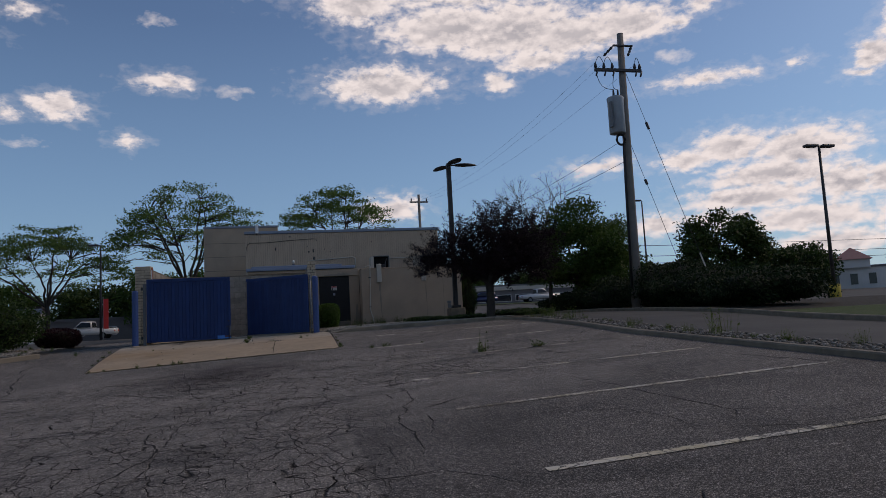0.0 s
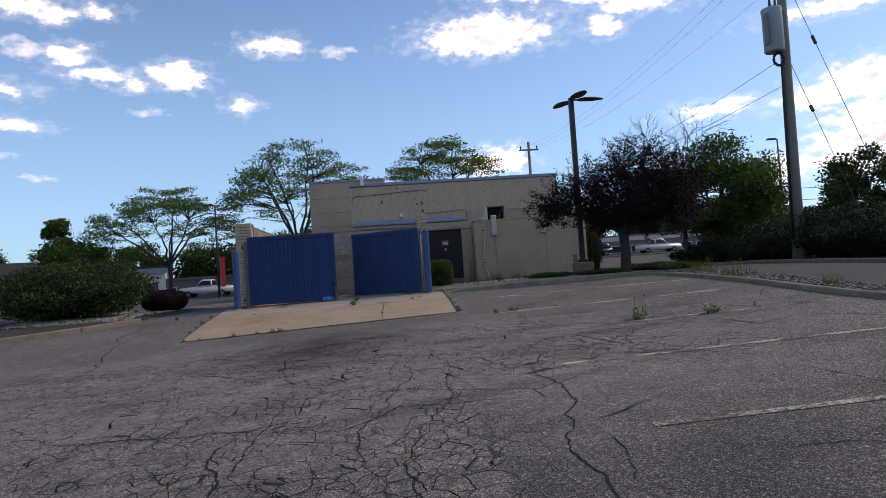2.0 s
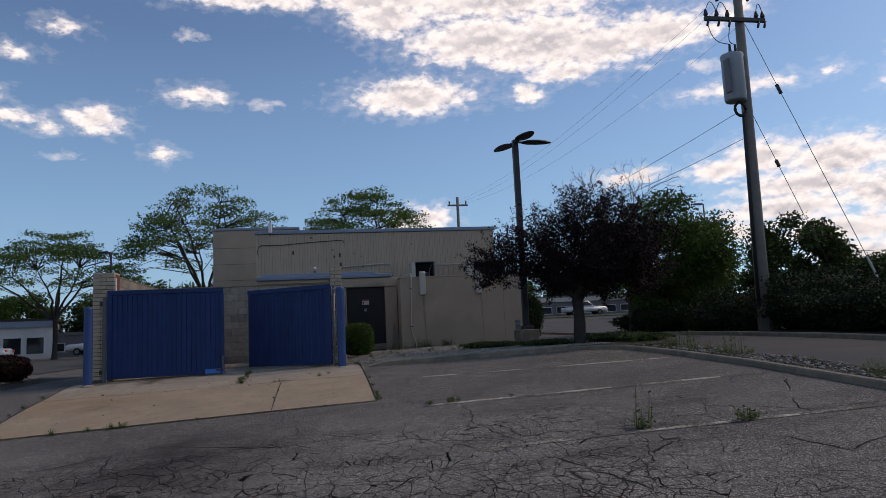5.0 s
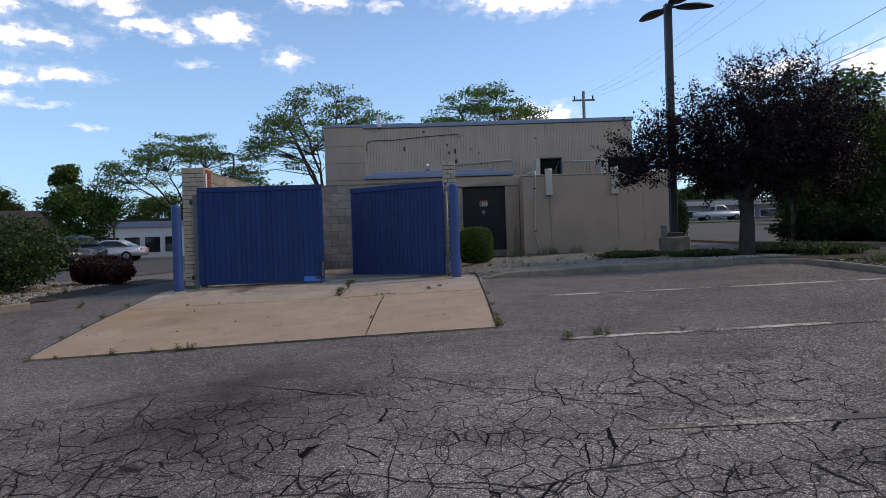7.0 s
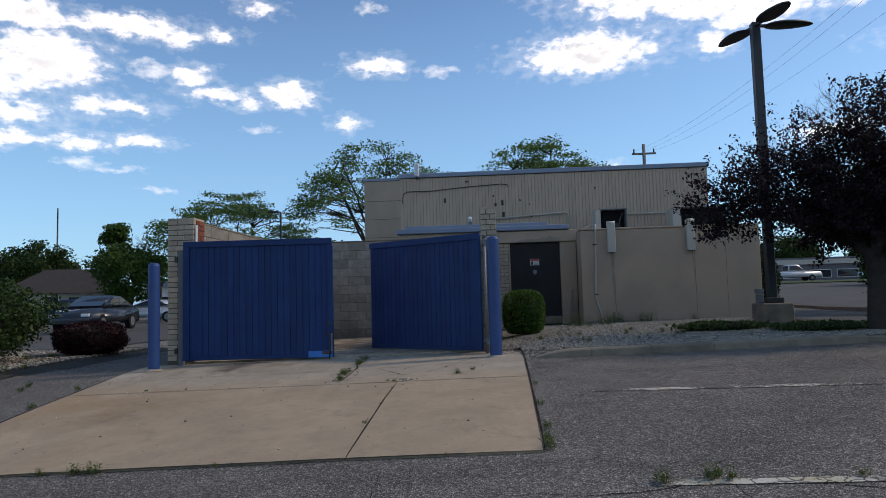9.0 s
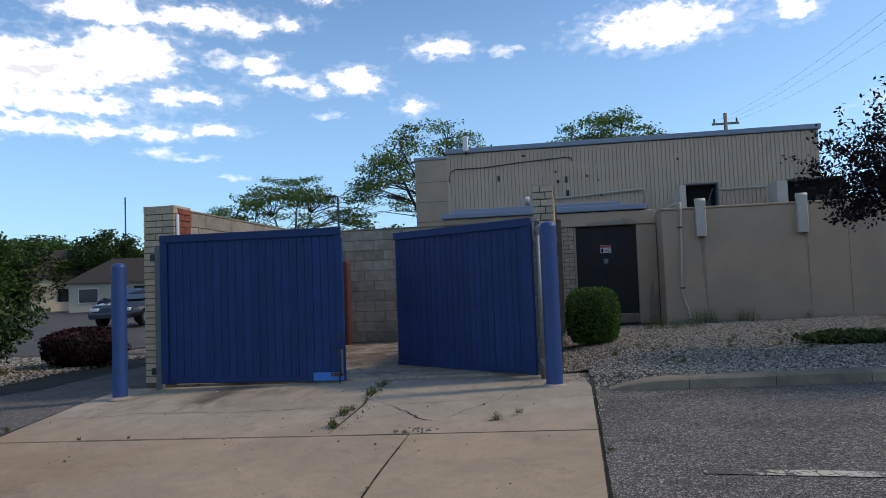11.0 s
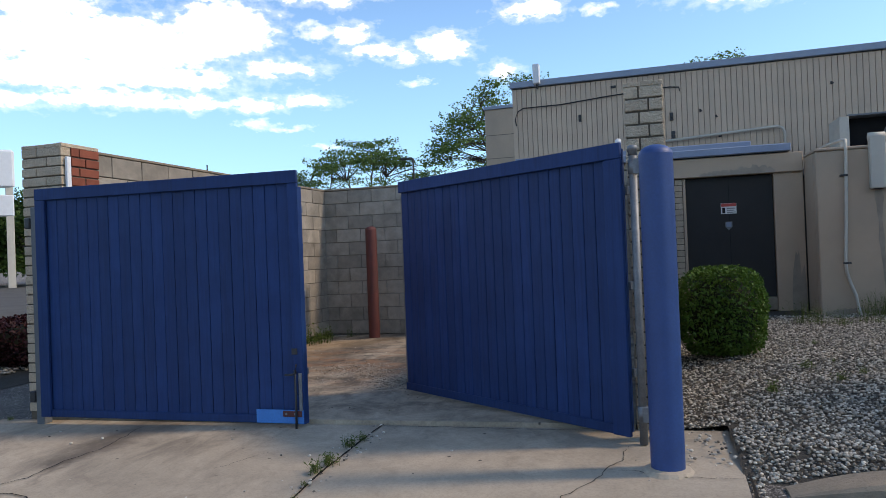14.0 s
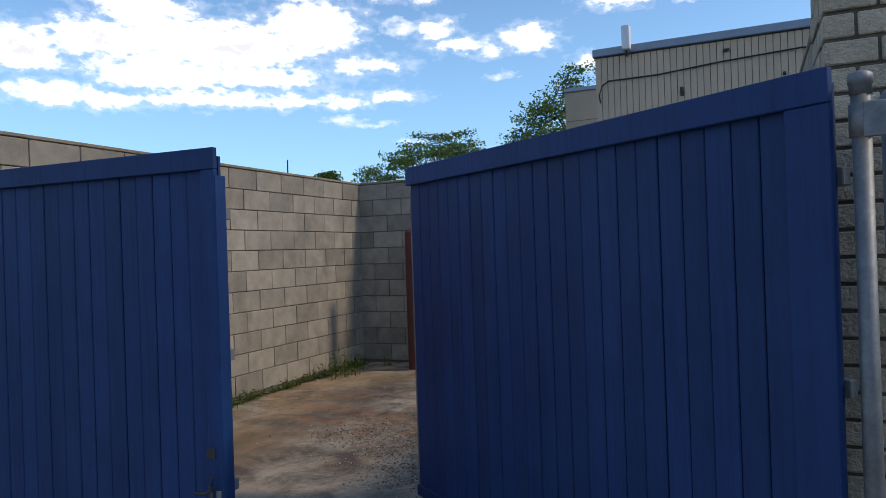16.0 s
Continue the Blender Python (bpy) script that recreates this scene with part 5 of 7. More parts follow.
def leaves_mesh(name, centres, size, rng, mat, flat=0.0, aspect=0.55):
    """Small folded leaves (two triangles each) at the given centres."""
    n = len(centres)
    d = rng.normal(size=(n, 3))
    d[:, 2] *= (1 - flat)
    d /= np.linalg.norm(d, axis=1, keepdims=True) + 1e-9
    q = rng.normal(size=(n, 3))
    s = np.cross(d, q)
    s /= np.linalg.norm(s, axis=1, keepdims=True) + 1e-9
    k = size * rng.uniform(0.6, 1.35, size=(n, 1))
    up = np.cross(d, s)
    v = np.empty((n, 4, 3))
    v[:, 0] = centres - d * k * 0.5
    v[:, 1] = centres + s * k * 0.5 * aspect + up * k * 0.08
    v[:, 2] = centres + d * k * 0.5
    v[:, 3] = centres - s * k * 0.5 * aspect + up * k * 0.08
    me = bpy.data.meshes.new(name)
    me.vertices.add(4 * n)
    me.vertices.foreach_set("co", v.ravel())
    me.loops.add(4 * n)
    me.loops.foreach_set("vertex_index", np.arange(4 * n, dtype=np.int32))
    me.polygons.add(n)
    me.polygons.foreach_set("loop_start", np.arange(0, 4 * n, 4, dtype=np.int32))
    me.update(calc_edges=True)
    me.materials.append(mat)
    return me


def grow(rng, bm, start, direction, length, radius, depth, tips, spread, lift, seg=5, droop=0.0, split=(2, 3), shrink=0.72, steps_=4, inner=None):
    """A limb that bends on its way and splits; gathers the points along the outer twigs."""
    pts, p, d = [Vector(start)], Vector(start), Vector(direction).normalized()
    for i in range(steps_):
        d = (d + Vector(rng.normal(size=3)) * 0.16 + Vector((0, 0, lift))).normalized()
        p = p + d * (length / steps_)
        pts.append(p.copy())
    r1 = radius * 0.62
    tube(bm, pts, [radius + (r1 - radius) * i / steps_ for i in range(steps_ + 1)], seg, False)
    if depth <= 1:
        tips.extend([tuple(q) for q in pts[1:]])
    if depth <= 0:
        return
    n = int(rng.integers(split[0], split[1] + 1))
    turn = rng.uniform(0, 6.28)
    side = d.orthogonal().normalized()
    for k in range(n):
        a = turn + 6.283 * k / n + rng.uniform(-0.4, 0.4)
        o = Matrix.Rotation(a, 3, d) @ side
        dd = (d + o * spread * rng.uniform(0.6, 1.3) + Vector((0, 0, -droop))).normalized()
        grow(rng, bm, pts[-1] if k else pts[-2], dd, length * shrink * rng.uniform(0.8, 1.15), r1, depth - 1, tips, spread, lift, max(3, seg - 1), droop, split, shrink, steps_)


def tree(name, label, at, seed, trunk_h, trunk_r, limb, depth, limbs, spread, lift, out, leaf_mat, leaves, leaf_size, clump, bark=BARK, flat=0.0, lean=(0, 0), shrink=0.72, group="", keep=None):
    rng = np.random.default_rng(seed)
    t = thing(name, label, "tree", at, group=group)
    bm = bmesh.new()
    tips = []
    top = Vector((lean[0], lean[1], trunk_h))
    tube(bm, [(0, 0, -0.2), (0, 0, 0.12), tuple(top * 0.5 + Vector((0.03, -0.02, 0))), tuple(top)], [trunk_r * 1.5, trunk_r * 1.1, trunk_r * 0.95, trunk_r * 0.85], 10, False)
    for k in range(limbs):
        a = 6.283 * k / limbs + rng.uniform(-0.3, 0.3)
        d = Vector((math.cos(a) * out, math.sin(a) * out, 1.0 if k else 1.6))
        grow(rng, bm, top * (0.8 + 0.2 * rng.random()), d, limb * rng.uniform(0.85, 1.15), trunk_r * 0.55, depth, tips, spread, lift, shrink=shrink)
    bmesh.ops.recalc_face_normals(bm, faces=bm.faces)
    part("trunk", bm, bark, t, "", True)
    if leaves:
        tp = np.array(tips)
        c = tp[rng.integers(0, len(tp), leaves)] + rng.normal(size=(leaves, 3)) * np.array(clump)
        if keep is not None:
            c = c[keep(c)]
        part("crown", leaves_mesh("crown", c, leaf_size, rng, leaf_mat, flat), None, t)
    return t


def crown_tree(name, label, at, seed, fork, trunk_r, rad, z0, z1, clumps, mat, leaves, size, puff, umbrella=True, flat=0.4, group="", squash=(1.0, 1.0), bark=BARK, limbs=7):
    """A tree whose crown is made of leaf clumps, each carried by its own branch; umbrella: flat-topped and airy, else a full dome."""
    rng = np.random.default_rng(seed)
    t = thing(name, label, "tree", at, group=group)
    bm = bmesh.new()
    tube(bm, [(0, 0, -0.2), (0.02, 0, 0.2), (0.06, 0.03, fork * 0.5), (0, 0, fork)], [trunk_r * 1.4, trunk_r * 1.05, trunk_r * 0.95, trunk_r * 0.85], 9, False)
    prim = []
    for k in range(limbs):
        a = 6.283 * k / limbs + rng.uniform(-0.3, 0.3)
        reach, rise = rad * rng.uniform(0.45, 0.75), (z1 - fork) * rng.uniform(0.45, 0.75)
        if k == 0:
            reach, rise = rad * 0.12, (z1 - fork) * 0.85
        pts = [Vector((math.cos(a + 0.15 * math.sin(3 * u)) * reach * u ** (0.85 if umbrella else 1.0), math.sin(a + 0.15 * math.sin(3 * u)) * reach * u, fork - 0.35 + (rise + 0.35) * u ** 0.85)) + Vector(rng.normal(size=3)) * 0.10 * (u > 0.1) for u in steps(0, 1, 6)]
        tube(bm, pts, [trunk_r * 0.55 * (1 - 0.72 * u) for u in steps(0, 1, 6)], 6, False)
        prim += pts[2:]
    cen = []
    for k in range(clumps):
        a, q = rng.uniform(0, 6.283), math.sqrt(rng.uniform(0.0, 1.0))
        edge = 1 + 0.22 * noise.noise(Vector((math.cos(a) * 1.7, math.sin(a) * 1.7, seed)))
        if umbrella:
            h = (1 - q * q) ** 0.55
            z = z0 + (z1 - z0) * (0.12 + 0.88 * h) * rng.uniform(0.62, 1.0)
            c = Vector((math.cos(a) * q * rad * edge, math.sin(a) * q * rad * edge, z))
        else:
            d = Vector(rng.normal(size=3)).normalized() * rng.uniform(0.45, 1.0) ** 0.5
            lump = 1 + 0.28 * noise.noise(d * 2.3 + Vector((seed, 0, 0)))
            c = Vector((d.x * rad * lump, d.y * rad * lump, 0.5 * (z0 + z1) + d.z * 0.5 * (z1 - z0) * lump))
        c.x, c.y = c.x * squash[0], c.y * squash[1]
        cen.append(c)
        b0 = min(prim, key=lambda p_: (p_ - c).length + max(0.0, p_.z - c.z) * 2.0)
        m_ = b0.lerp(c, 0.55) + Vector((0, 0, 0.12 * (c - b0).length)) + Vector(rng.normal(size=3)) * 0.12
        tube(bm, [b0, m_, c + Vector((0, 0, -0.05))], [trunk_r * 0.16, trunk_r * 0.10, trunk_r * 0.04], 4, False)
    bmesh.ops.recalc_face_normals(bm, faces=bm.faces)
    part("trunk", bm, bark, t, "", True)
    cen = np.array(cen)
    w = rng.uniform(0.4, 1.6, len(cen))
    ids = rng.choice(len(cen), size=leaves, p=w / w.sum())
    c = cen[ids] + np.clip(rng.normal(size=(leaves, 3)), -1.7, 1.7) * np.array([puff, puff, puff * (0.24 if umbrella else 0.75)])
    part("crown", leaves_mesh("crown", c, size, rng, mat, flat), None, t)
    return t


def mound(rx, ry, h, seed, lumps=0.12, n=40):
    """An uneven dome of verts for the inside of a shrub, and a sampler of its surface."""
    bm = bmesh.new()
    bmesh.ops.create_icosphere(bm, subdivisions=3, radius=1.0)
    for v in bm.verts:
        k = 1 + lumps * noise.noise(v.co * 2.2 + Vector((seed, 0, 0)))
        v.co = Vector((v.co.x * rx * k, v.co.y * ry * k, max(-0.95, v.co.z) * h * 0.5 * k + h * 0.5))
    return bm


def shrub(name, label, at, rx, ry, h, seed, mat, leaves, size, lumps=0.2, shell=0.10, rz=0.0, category="shrub", stemmed=0.0, boxy=2.0):
    rng = np.random.default_rng(seed)
    t = thing(name, label, category, at, rz)
    # added dark core that stands in for shade between the leaves
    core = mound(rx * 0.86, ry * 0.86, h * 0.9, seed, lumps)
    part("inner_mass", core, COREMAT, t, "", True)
    d = rng.normal(size=(leaves, 3))
    d /= np.linalg.norm(d, axis=1, keepdims=True)
    if boxy > 2.0:
        d /= (np.abs(d) ** boxy).sum(axis=1, keepdims=True) ** (1.0 / boxy)
    k = np.array([1 + lumps * noise.noise(Vector(q) * 2.2 + Vector((seed, 0, 0))) + lumps * 0.6 * noise.noise(Vector(q) * 6.0 + Vector((seed, 3, 0))) for q in d])[:, None]
    r = rng.uniform(1 - shell * 1.5, 1 + shell * 0.6, size=(leaves, 1)) * k
    c = d * r * np.array([rx, ry, h * 0.5]) + np.array([0, 0, h * 0.5])
    c = c[c[:, 2] > stemmed]
    part("leaves", leaves_mesh("leaves", c, size, rng, mat), None, t)
    return t


# purple-leaved tree in the corner island
def lobed_tree(name, label, at, seed, stems, lobes, trunk_r, leaf_mat, bark, leaf, sprays):
    """A spreading tree: several stems from a low fork, each lobe of the crown carried by limbs and filled with leafy twigs that thin out at its rim."""
    rng = np.random.default_rng(seed)
    t = thing(name, label, "tree", at)
    bm = bmesh.new()
    fork = Vector((0.02, 0.0, 1.1))
    tube(bm, [(0, 0, -0.2), (0.01, 0, 0.1), (0.04, 0.01, 0.6), fork], [trunk_r * 1.5, trunk_r * 1.1, trunk_r, trunk_r * 1.05], 12, False)
    limbs = []
    for sx, sy, sz in stems:
        end = Vector((sx, sy, sz))
        pts = [fork.lerp(end, u) + Vector((0, 0, 0.25 * math.sin(3.14 * u))) + Vector(rng.normal(size=3)) * 0.05 * (u > 0) for u in steps(0, 1, 7)]
        tube(bm, pts, [trunk_r * 0.62 * (1 - 0.75 * u) for u in steps(0, 1, 7)], 7, False)
        limbs += pts[2:]
    centres = []
    for cx, cy, cz, rx, ry, rz_, twigs, per in lobes:
        for k in range(twigs):
            d = Vector(rng.normal(size=3)).normalized()
            q = rng.uniform(0.15, 1.0) ** 0.45
            tip = Vector((cx + d.x * rx * q, cy + d.y * ry * q, cz + d.z * rz_ * q))
            b0 = min(limbs, key=lambda p_: (p_ - tip).length + max(0.0, p_.z - tip.z) * 1.2)
            bend = b0.lerp(tip, 0.5) + Vector((0, 0, 0.10 * (tip - b0).length)) + Vector(rng.normal(size=3)) * 0.06
            if k % 3 == 0:
                tube(bm, [b0, bend, tip], [trunk_r * 0.13, trunk_r * 0.08, trunk_r * 0.03], 4, False)
            # leaves sit along a short curved twig that points outwards and up
            out = (d + Vector((0, 0, 0.35)) + Vector(rng.normal(size=3)) * 0.35).normalized()
            ln = 0.42 if k % sprays else 0.62
            u = rng.uniform(-0.55, 1.0, size=(per, 1))
            c = np.array(tip) + np.array(out) * u * ln + rng.normal(size=(per, 3)) * np.array([0.075, 0.075, 0.06]) * (1.15 - 0.6 * np.clip(u, 0, 1))
            centres.append(c)
    bmesh.ops.recalc_face_normals(bm, faces=bm.faces)
    part("trunk", bm, bark, t, "", True)
    part("crown", leaves_mesh("crown", np.concatenate(centres), leaf, rng, leaf_mat, 0.0, 0.6), None, t)
    return t


lobed_tree("plum_tree", "dark purple-leaved ornamental plum tree", (7.62, 24.4, zg(7.6, 24.3) + 0.07), 12,
           [(-1.3, 0.8, 2.1), (-0.7, 0.6, 2.7), (0.3, -0.3, 3.0), (1.0, 0.5, 2.6), (1.6, -0.2, 1.9), (0.1, 0.9, 2.2), (0.2, -0.8, 2.1), (-1.7, 0.9, 1.8)],
           [(-1.45, 0.9, 2.2, 0.75, 0.8, 0.5, 70, 90), (-0.85, 0.6, 2.7, 0.65, 0.9, 0.5, 56, 90), (0.45, 0.0, 3.0, 1.0, 1.1, 0.62, 110, 100), (1.45, 0.1, 2.55, 1.0, 1.1, 0.7, 110, 100),
            (0.3, 0.1, 2.05, 1.25, 1.3, 0.65, 230, 110), (1.3, 0.0, 1.8, 1.0, 1.1, 0.5, 90, 110), (-1.9, 0.9, 1.75, 0.42, 0.5, 0.3, 20, 80), (0.25, 0.2, 1.55, 1.0, 1.0, 0.3, 70, 110), (-0.9, 0.4, 1.85, 0.6, 0.6, 0.35, 36, 90)],
           0.14, LEAF_PLUM, BARK, 0.055, 4)
# green tree behind it, half dead
crown_tree("maple_tree", "green tree with a bare dead top", (14.9, 33.2, 0.2), 23, 1.6, 0.16, 2.7, 1.3, 5.0, 120, LEAF_GREEN, 42000, 0.13, 0.33, False, 0.2)
tree("dead_branches", "bare dead tree standing behind the hedge", (13.6, 34.2, 0.2), 29, 3.3, 0.09, 1.5, 5, 5, 0.5, 0.03, 0.6, LEAF_GREEN, 0, 0.1, (0.1, 0.1, 0.1), bark=BAREWOOD)
# honey locusts beyond the building
crown_tree("locust_tree", "airy green honey locust tree", (-19.7, 69.8, 0.1), 31, 3.4, 0.21, 6.6, 4.4, 10.4, 150, LEAF_LOCUST, 13000, 0.20, 0.5, group="honey locusts")
crown_tree("locust_tree", "tall airy green honey locust tree", (-7.9, 72.4, 0.1), 37, 4.2, 0.27, 7.8, 5.6, 14.6, 190, LEAF_LOCUST, 16500, 0.21, 0.56, group="honey locusts")
crown_tree("locust_tree", "airy green honey locust tree behind the roof", (6.0, 67.0, 0.1), 41, 5.0, 0.22, 5.2, 7.2, 13.0, 110, LEAF_LOCUST, 10500, 0.20, 0.52, group="honey locusts")
crown_tree("oak_tree", "dark green tree beside the west street", (-26.5, 66.0, 0.1), 43, 1.6, 0.2, 2.6, 1.2, 5.6, 50, LEAF_GREEN, 12000, 0.26, 0.45, False, 0.2)
crown_tree("oak_tree", "slim dark green tree beside the west street", (-28.0, 66.8, 0.1), 45, 3.0, 0.14, 1.15, 3.6, 7.6, 24, LEAF_GREEN, 5000, 0.26, 0.36, False, 0.2)
tree("dead_branches", "bare dead tree standing beside the west street", (-25.0, 68.0, 0.1), 44, 2.8, 0.10, 1.75, 4, 4, 0.45, 0.05, 0.5, LEAF_GREEN, 0, 0.1, (0.1, 0.1, 0.1), bark=BAREWOOD)

# far trees round the horizon: a few kinds, copied
FAR = [crown_tree("far_tree", "dense green tree in the distance", (43.5, 63.8, 0.2), 51, 1.8, 0.28, 4.4, 1.2, 9.2, 90, LEAF_YEW, 24000, 0.34, 0.62, False, 0.2, group="far trees"),
       crown_tree("far_tree", "rounded green tree in the distance", (-54.0, 84.0, 0.2), 53, 1.4, 0.25, 4.2, 1.0, 7.6, 80, LEAF_GREEN, 18000, 0.34, 0.6, False, 0.2, group="far trees"),
       crown_tree("far_tree", "low broad green tree in the distance", (33.0, 64.5, 0.2), 57, 1.0, 0.2, 4.0, 0.6, 5.0, 70, LEAF_YEW, 16000, 0.34, 0.6, False, 0.2, group="far trees")]
for k, x, y, s in ((1, -14.0, 88.0, 0.95), (2, -20.5, 92.0, 1.25), (1, -9.0, 94.0, 1.0), (0, -45.0, 82.0, 0.9), (2, -52.0, 78.0, 1.3), (0, -60.0, 90.0, 1.0), (1, -32.0, 95.0, 1.0),
                   (2, 24.0, 116.0, 1.2), (1, 33.0, 120.0, 1.0), (2, 44.0, 118.0, 1.2), (0, 56.0, 116.0, 0.75), (2, 54.0, 66.0, 0.9), (1, 62.0, 74.0, 0.6), (0, 80.0, 76.0, 0.6), (2, 70.0, 84.0, 0.9),
                   (0, 92.0, 70.0, 0.6), (1, 104.0, 76.0, 0.8), (2, 12.5, 112.0, 1.3), (1, 17.5, 116.0, 1.0), (1, -46.0, 64.0, 1.0), (0, -51.0, 62.0, 0.9), (1, -57.0, 66.0, 0.9), (1, -70.0, 60.0, 1.1), (0, -75.0, 45.0, 1.0),
                   (0, 40.0, -40.0, 1.0), (1, 0.0, -60.0, 1.2), (0, -45.0, -30.0, 1.1), (2, 60.0, 5.0, 1.2), (1, 66.0, 25.0, 1.1)):
    c = copy_thing(FAR[k], pose(x, y, zg(x, y), 0, 0, random.uniform(0, 360)))
    c.scale = (s, s, s * random.uniform(0.9, 1.1))

# shrubs
shrub("box_shrub", "clipped round green box shrub beside the wall", (2.45, 26.72, 0.20), 0.375, 0.375, 0.81, 61, LEAF_BOX, 11000, 0.036, 0.06, 0.07, boxy=3.4)
shrub("yew_shrub", "large spreading dark green yew shrub", (-8.0, 24.8, 0.0), 1.95, 1.6, 1.52, 63, LEAF_YEW, 24000, 0.08, 0.25, 0.18)
shrub("barberry_shrub", "low dark red clipped barberry shrub", (-6.15, 26.9, 0.0), 0.63, 0.58, 0.62, 65, LEAF_BARB, 7000, 0.055, 0.1, 0.08, boxy=2.8)
shrub("evergreen_shrub", "narrow dark shrub behind the annex corner", (8.85, 32.2, 0.2), 0.45, 0.45, 1.9, 66, LEAF_YEW, 3500, 0.07, 0.15, 0.12)
for i, (x, y, rx, ry, h) in enumerate(((14.9, 34.6, 1.5, 1.8, 0.95), (14.6, 31.8, 1.6, 2.0, 1.0), (14.6, 28.8, 1.6, 2.0, 1.3), (15.4, 25.8, 1.8, 1.9, 1.7), (15.0, 23.0, 1.8, 1.9, 1.3), (14.9, 20.4, 1.8, 1.7, 1.05))):
    shrub("hedge_shrub", "dense dark juniper shrub in the hedge", (x, y, 0.22), rx, ry, h, 70 + i, LEAF_HEDGE, 12000, 0.09, 0.32, 0.16)["group"] = "hedge shrubs"
for i, (x, y, rx, ry, h) in enumerate(((5.7, 25.6, 0.75, 0.35, 0.16), (8.6, 24.6, 0.9, 0.5, 0.22), (7.0, 24.8, 0.7, 0.5, 0.14), (8.9, 23.6, 0.6, 0.5, 0.18))):
    shrub("ground_cover", "low dark creeping ground cover under the tree", (x, y, zg(x, y) + 0.08), rx, ry, h, 90 + i, LEAF_YEW, 1800, 0.06, 0.3, 0.2)["group"] = "ground cover"


# ---- gravel ----
def pebbles(name, label, region, count, seed, lo, hi, tint):
    """Many small rough stones on the ground, joined."""
    rng = np.random.default_rng(seed)
    ph = (1 + 5 ** 0.5) / 2
    base = np.array([(-1, ph, 0), (1, ph, 0), (-1, -ph, 0), (1, -ph, 0), (0, -1, ph), (0, 1, ph), (0, -1, -ph), (0, 1, -ph), (ph, 0, -1), (ph, 0, 1), (-ph, 0, -1), (-ph, 0, 1)], float) / 1.9
    tri = np.array([(0, 11, 5), (0, 5, 1), (0, 1, 7), (0, 7, 10), (0, 10, 11), (1, 5, 9), (5, 11, 4), (11, 10, 2), (10, 7, 6), (7, 1, 8), (3, 9, 4), (3, 4, 2), (3, 2, 6), (3, 6, 8), (3, 8, 9), (4, 9, 5), (2, 4, 11), (6, 2, 10), (8, 6, 7), (9, 8, 1)])
    xy = []
    while len(xy) < count:
        x, y = region(rng)
        xy.append((x, y))
    xy = np.array(xy)
    z = rng.uniform(-0.006, 0.012, count) + np.array([zg(x, y) + (0.09 * bed_rise(x, y) if 1.95 < x < 8.11 else 0.055 if x > 8 else 0.05 if y > 24.3 else 0.016 if x > -4.5 else 0.06) for x, y in xy])
    k = rng.uniform(lo, hi, size=(count, 1, 1)) * 0.5
    v = base[None] * rng.uniform(0.8, 1.15, size=(count, 12, 1)) * k * np.array([1.0, 0.8, 0.6])
    a = rng.uniform(0, 6.28, count)
    ca, sa = np.cos(a)[:, None], np.sin(a)[:, None]
    v = np.stack([v[..., 0] * ca - v[..., 1] * sa, v[..., 0] * sa + v[..., 1] * ca, v[..., 2]], -1)
    v += np.concatenate([xy, z[:, None]], 1)[:, None]
    f = (tri[None] + 12 * np.arange(count)[:, None, None]).reshape(-1)
    me = bpy.data.meshes.new(name)
    me.vertices.add(12 * count)
    me.vertices.foreach_set("co", v.ravel())
    me.loops.add(len(f))
    me.loops.foreach_set("vertex_index", f.astype(np.int32))
    me.polygons.add(len(f) // 3)
    me.polygons.foreach_set("loop_start", np.arange(0, len(f), 3, dtype=np.int32))
    me.update(calc_edges=True)
    m, t, b = material(name + "_stone")
    r = t.n("ShaderNodeNewGeometry").outputs["Random Per Island"]
    c = t.mix(t.math("POWER", r, 1.3), tint[0], tint[1])
    hue = t.math("FRACT", t.math("MULTIPLY", r, 7.13))
    c = t.mix(t.ramp(hue, 0.6, 0.95, 0.0, 0.5), c, tint[2])
    c = t.mix(t.ramp(t.noise(t.pos(), 90.0, 3.0), 0.4, 0.7, 0.0, 0.35), c, t.mix(0.6, c, (0.05, 0.045, 0.04)))
    t.link(c, b.inputs["Base Color"])
    b.inputs["Roughness"].default_value = 0.85
    me.materials.append(m)
    ob = new(name, me)
    return tagged(ob, label, "gravel", kind="stuff")


def bed_region(rng):
    while True:
        x, y = rng.uniform(2.0, 8.1), 23.42 + 6.75 * rng.random() ** 1.25
        if rng.random() < 0.003:
            x, y = rng.uniform(2.285, 2.345), 24.2 - 1.9 * rng.random() ** 1.5
            return x, y
        if (x > 2.32 or y > 24.3) and (y > 23.46 or x < 2.5) and (x < 7.6 or y < 27):
            return x, y


pebbles("gravel", "loose pale grey and brown river gravel", bed_region, 80000, 5, 0.012, 0.031, ((0.06, 0.052, 0.042), (0.68, 0.62, 0.52), (0.26, 0.2, 0.135)))
pebbles("rubble", "scattered pale broken stone in the weedy strip", lambda r: (r.uniform(8.08, 8.7), r.uniform(2, 22.5)), 2600, 6, 0.025, 0.085, ((0.07, 0.06, 0.05), (0.36, 0.32, 0.27), (0.16, 0.13, 0.10)))
pebbles("gravel", "pale gravel in the planting bed", lambda r: (r.uniform(-9, -5.75), r.uniform(22.9, 28.5)), 6000, 7, 0.03, 0.07, ((0.12, 0.105, 0.09), (0.50, 0.45, 0.38), (0.18, 0.15, 0.11)))


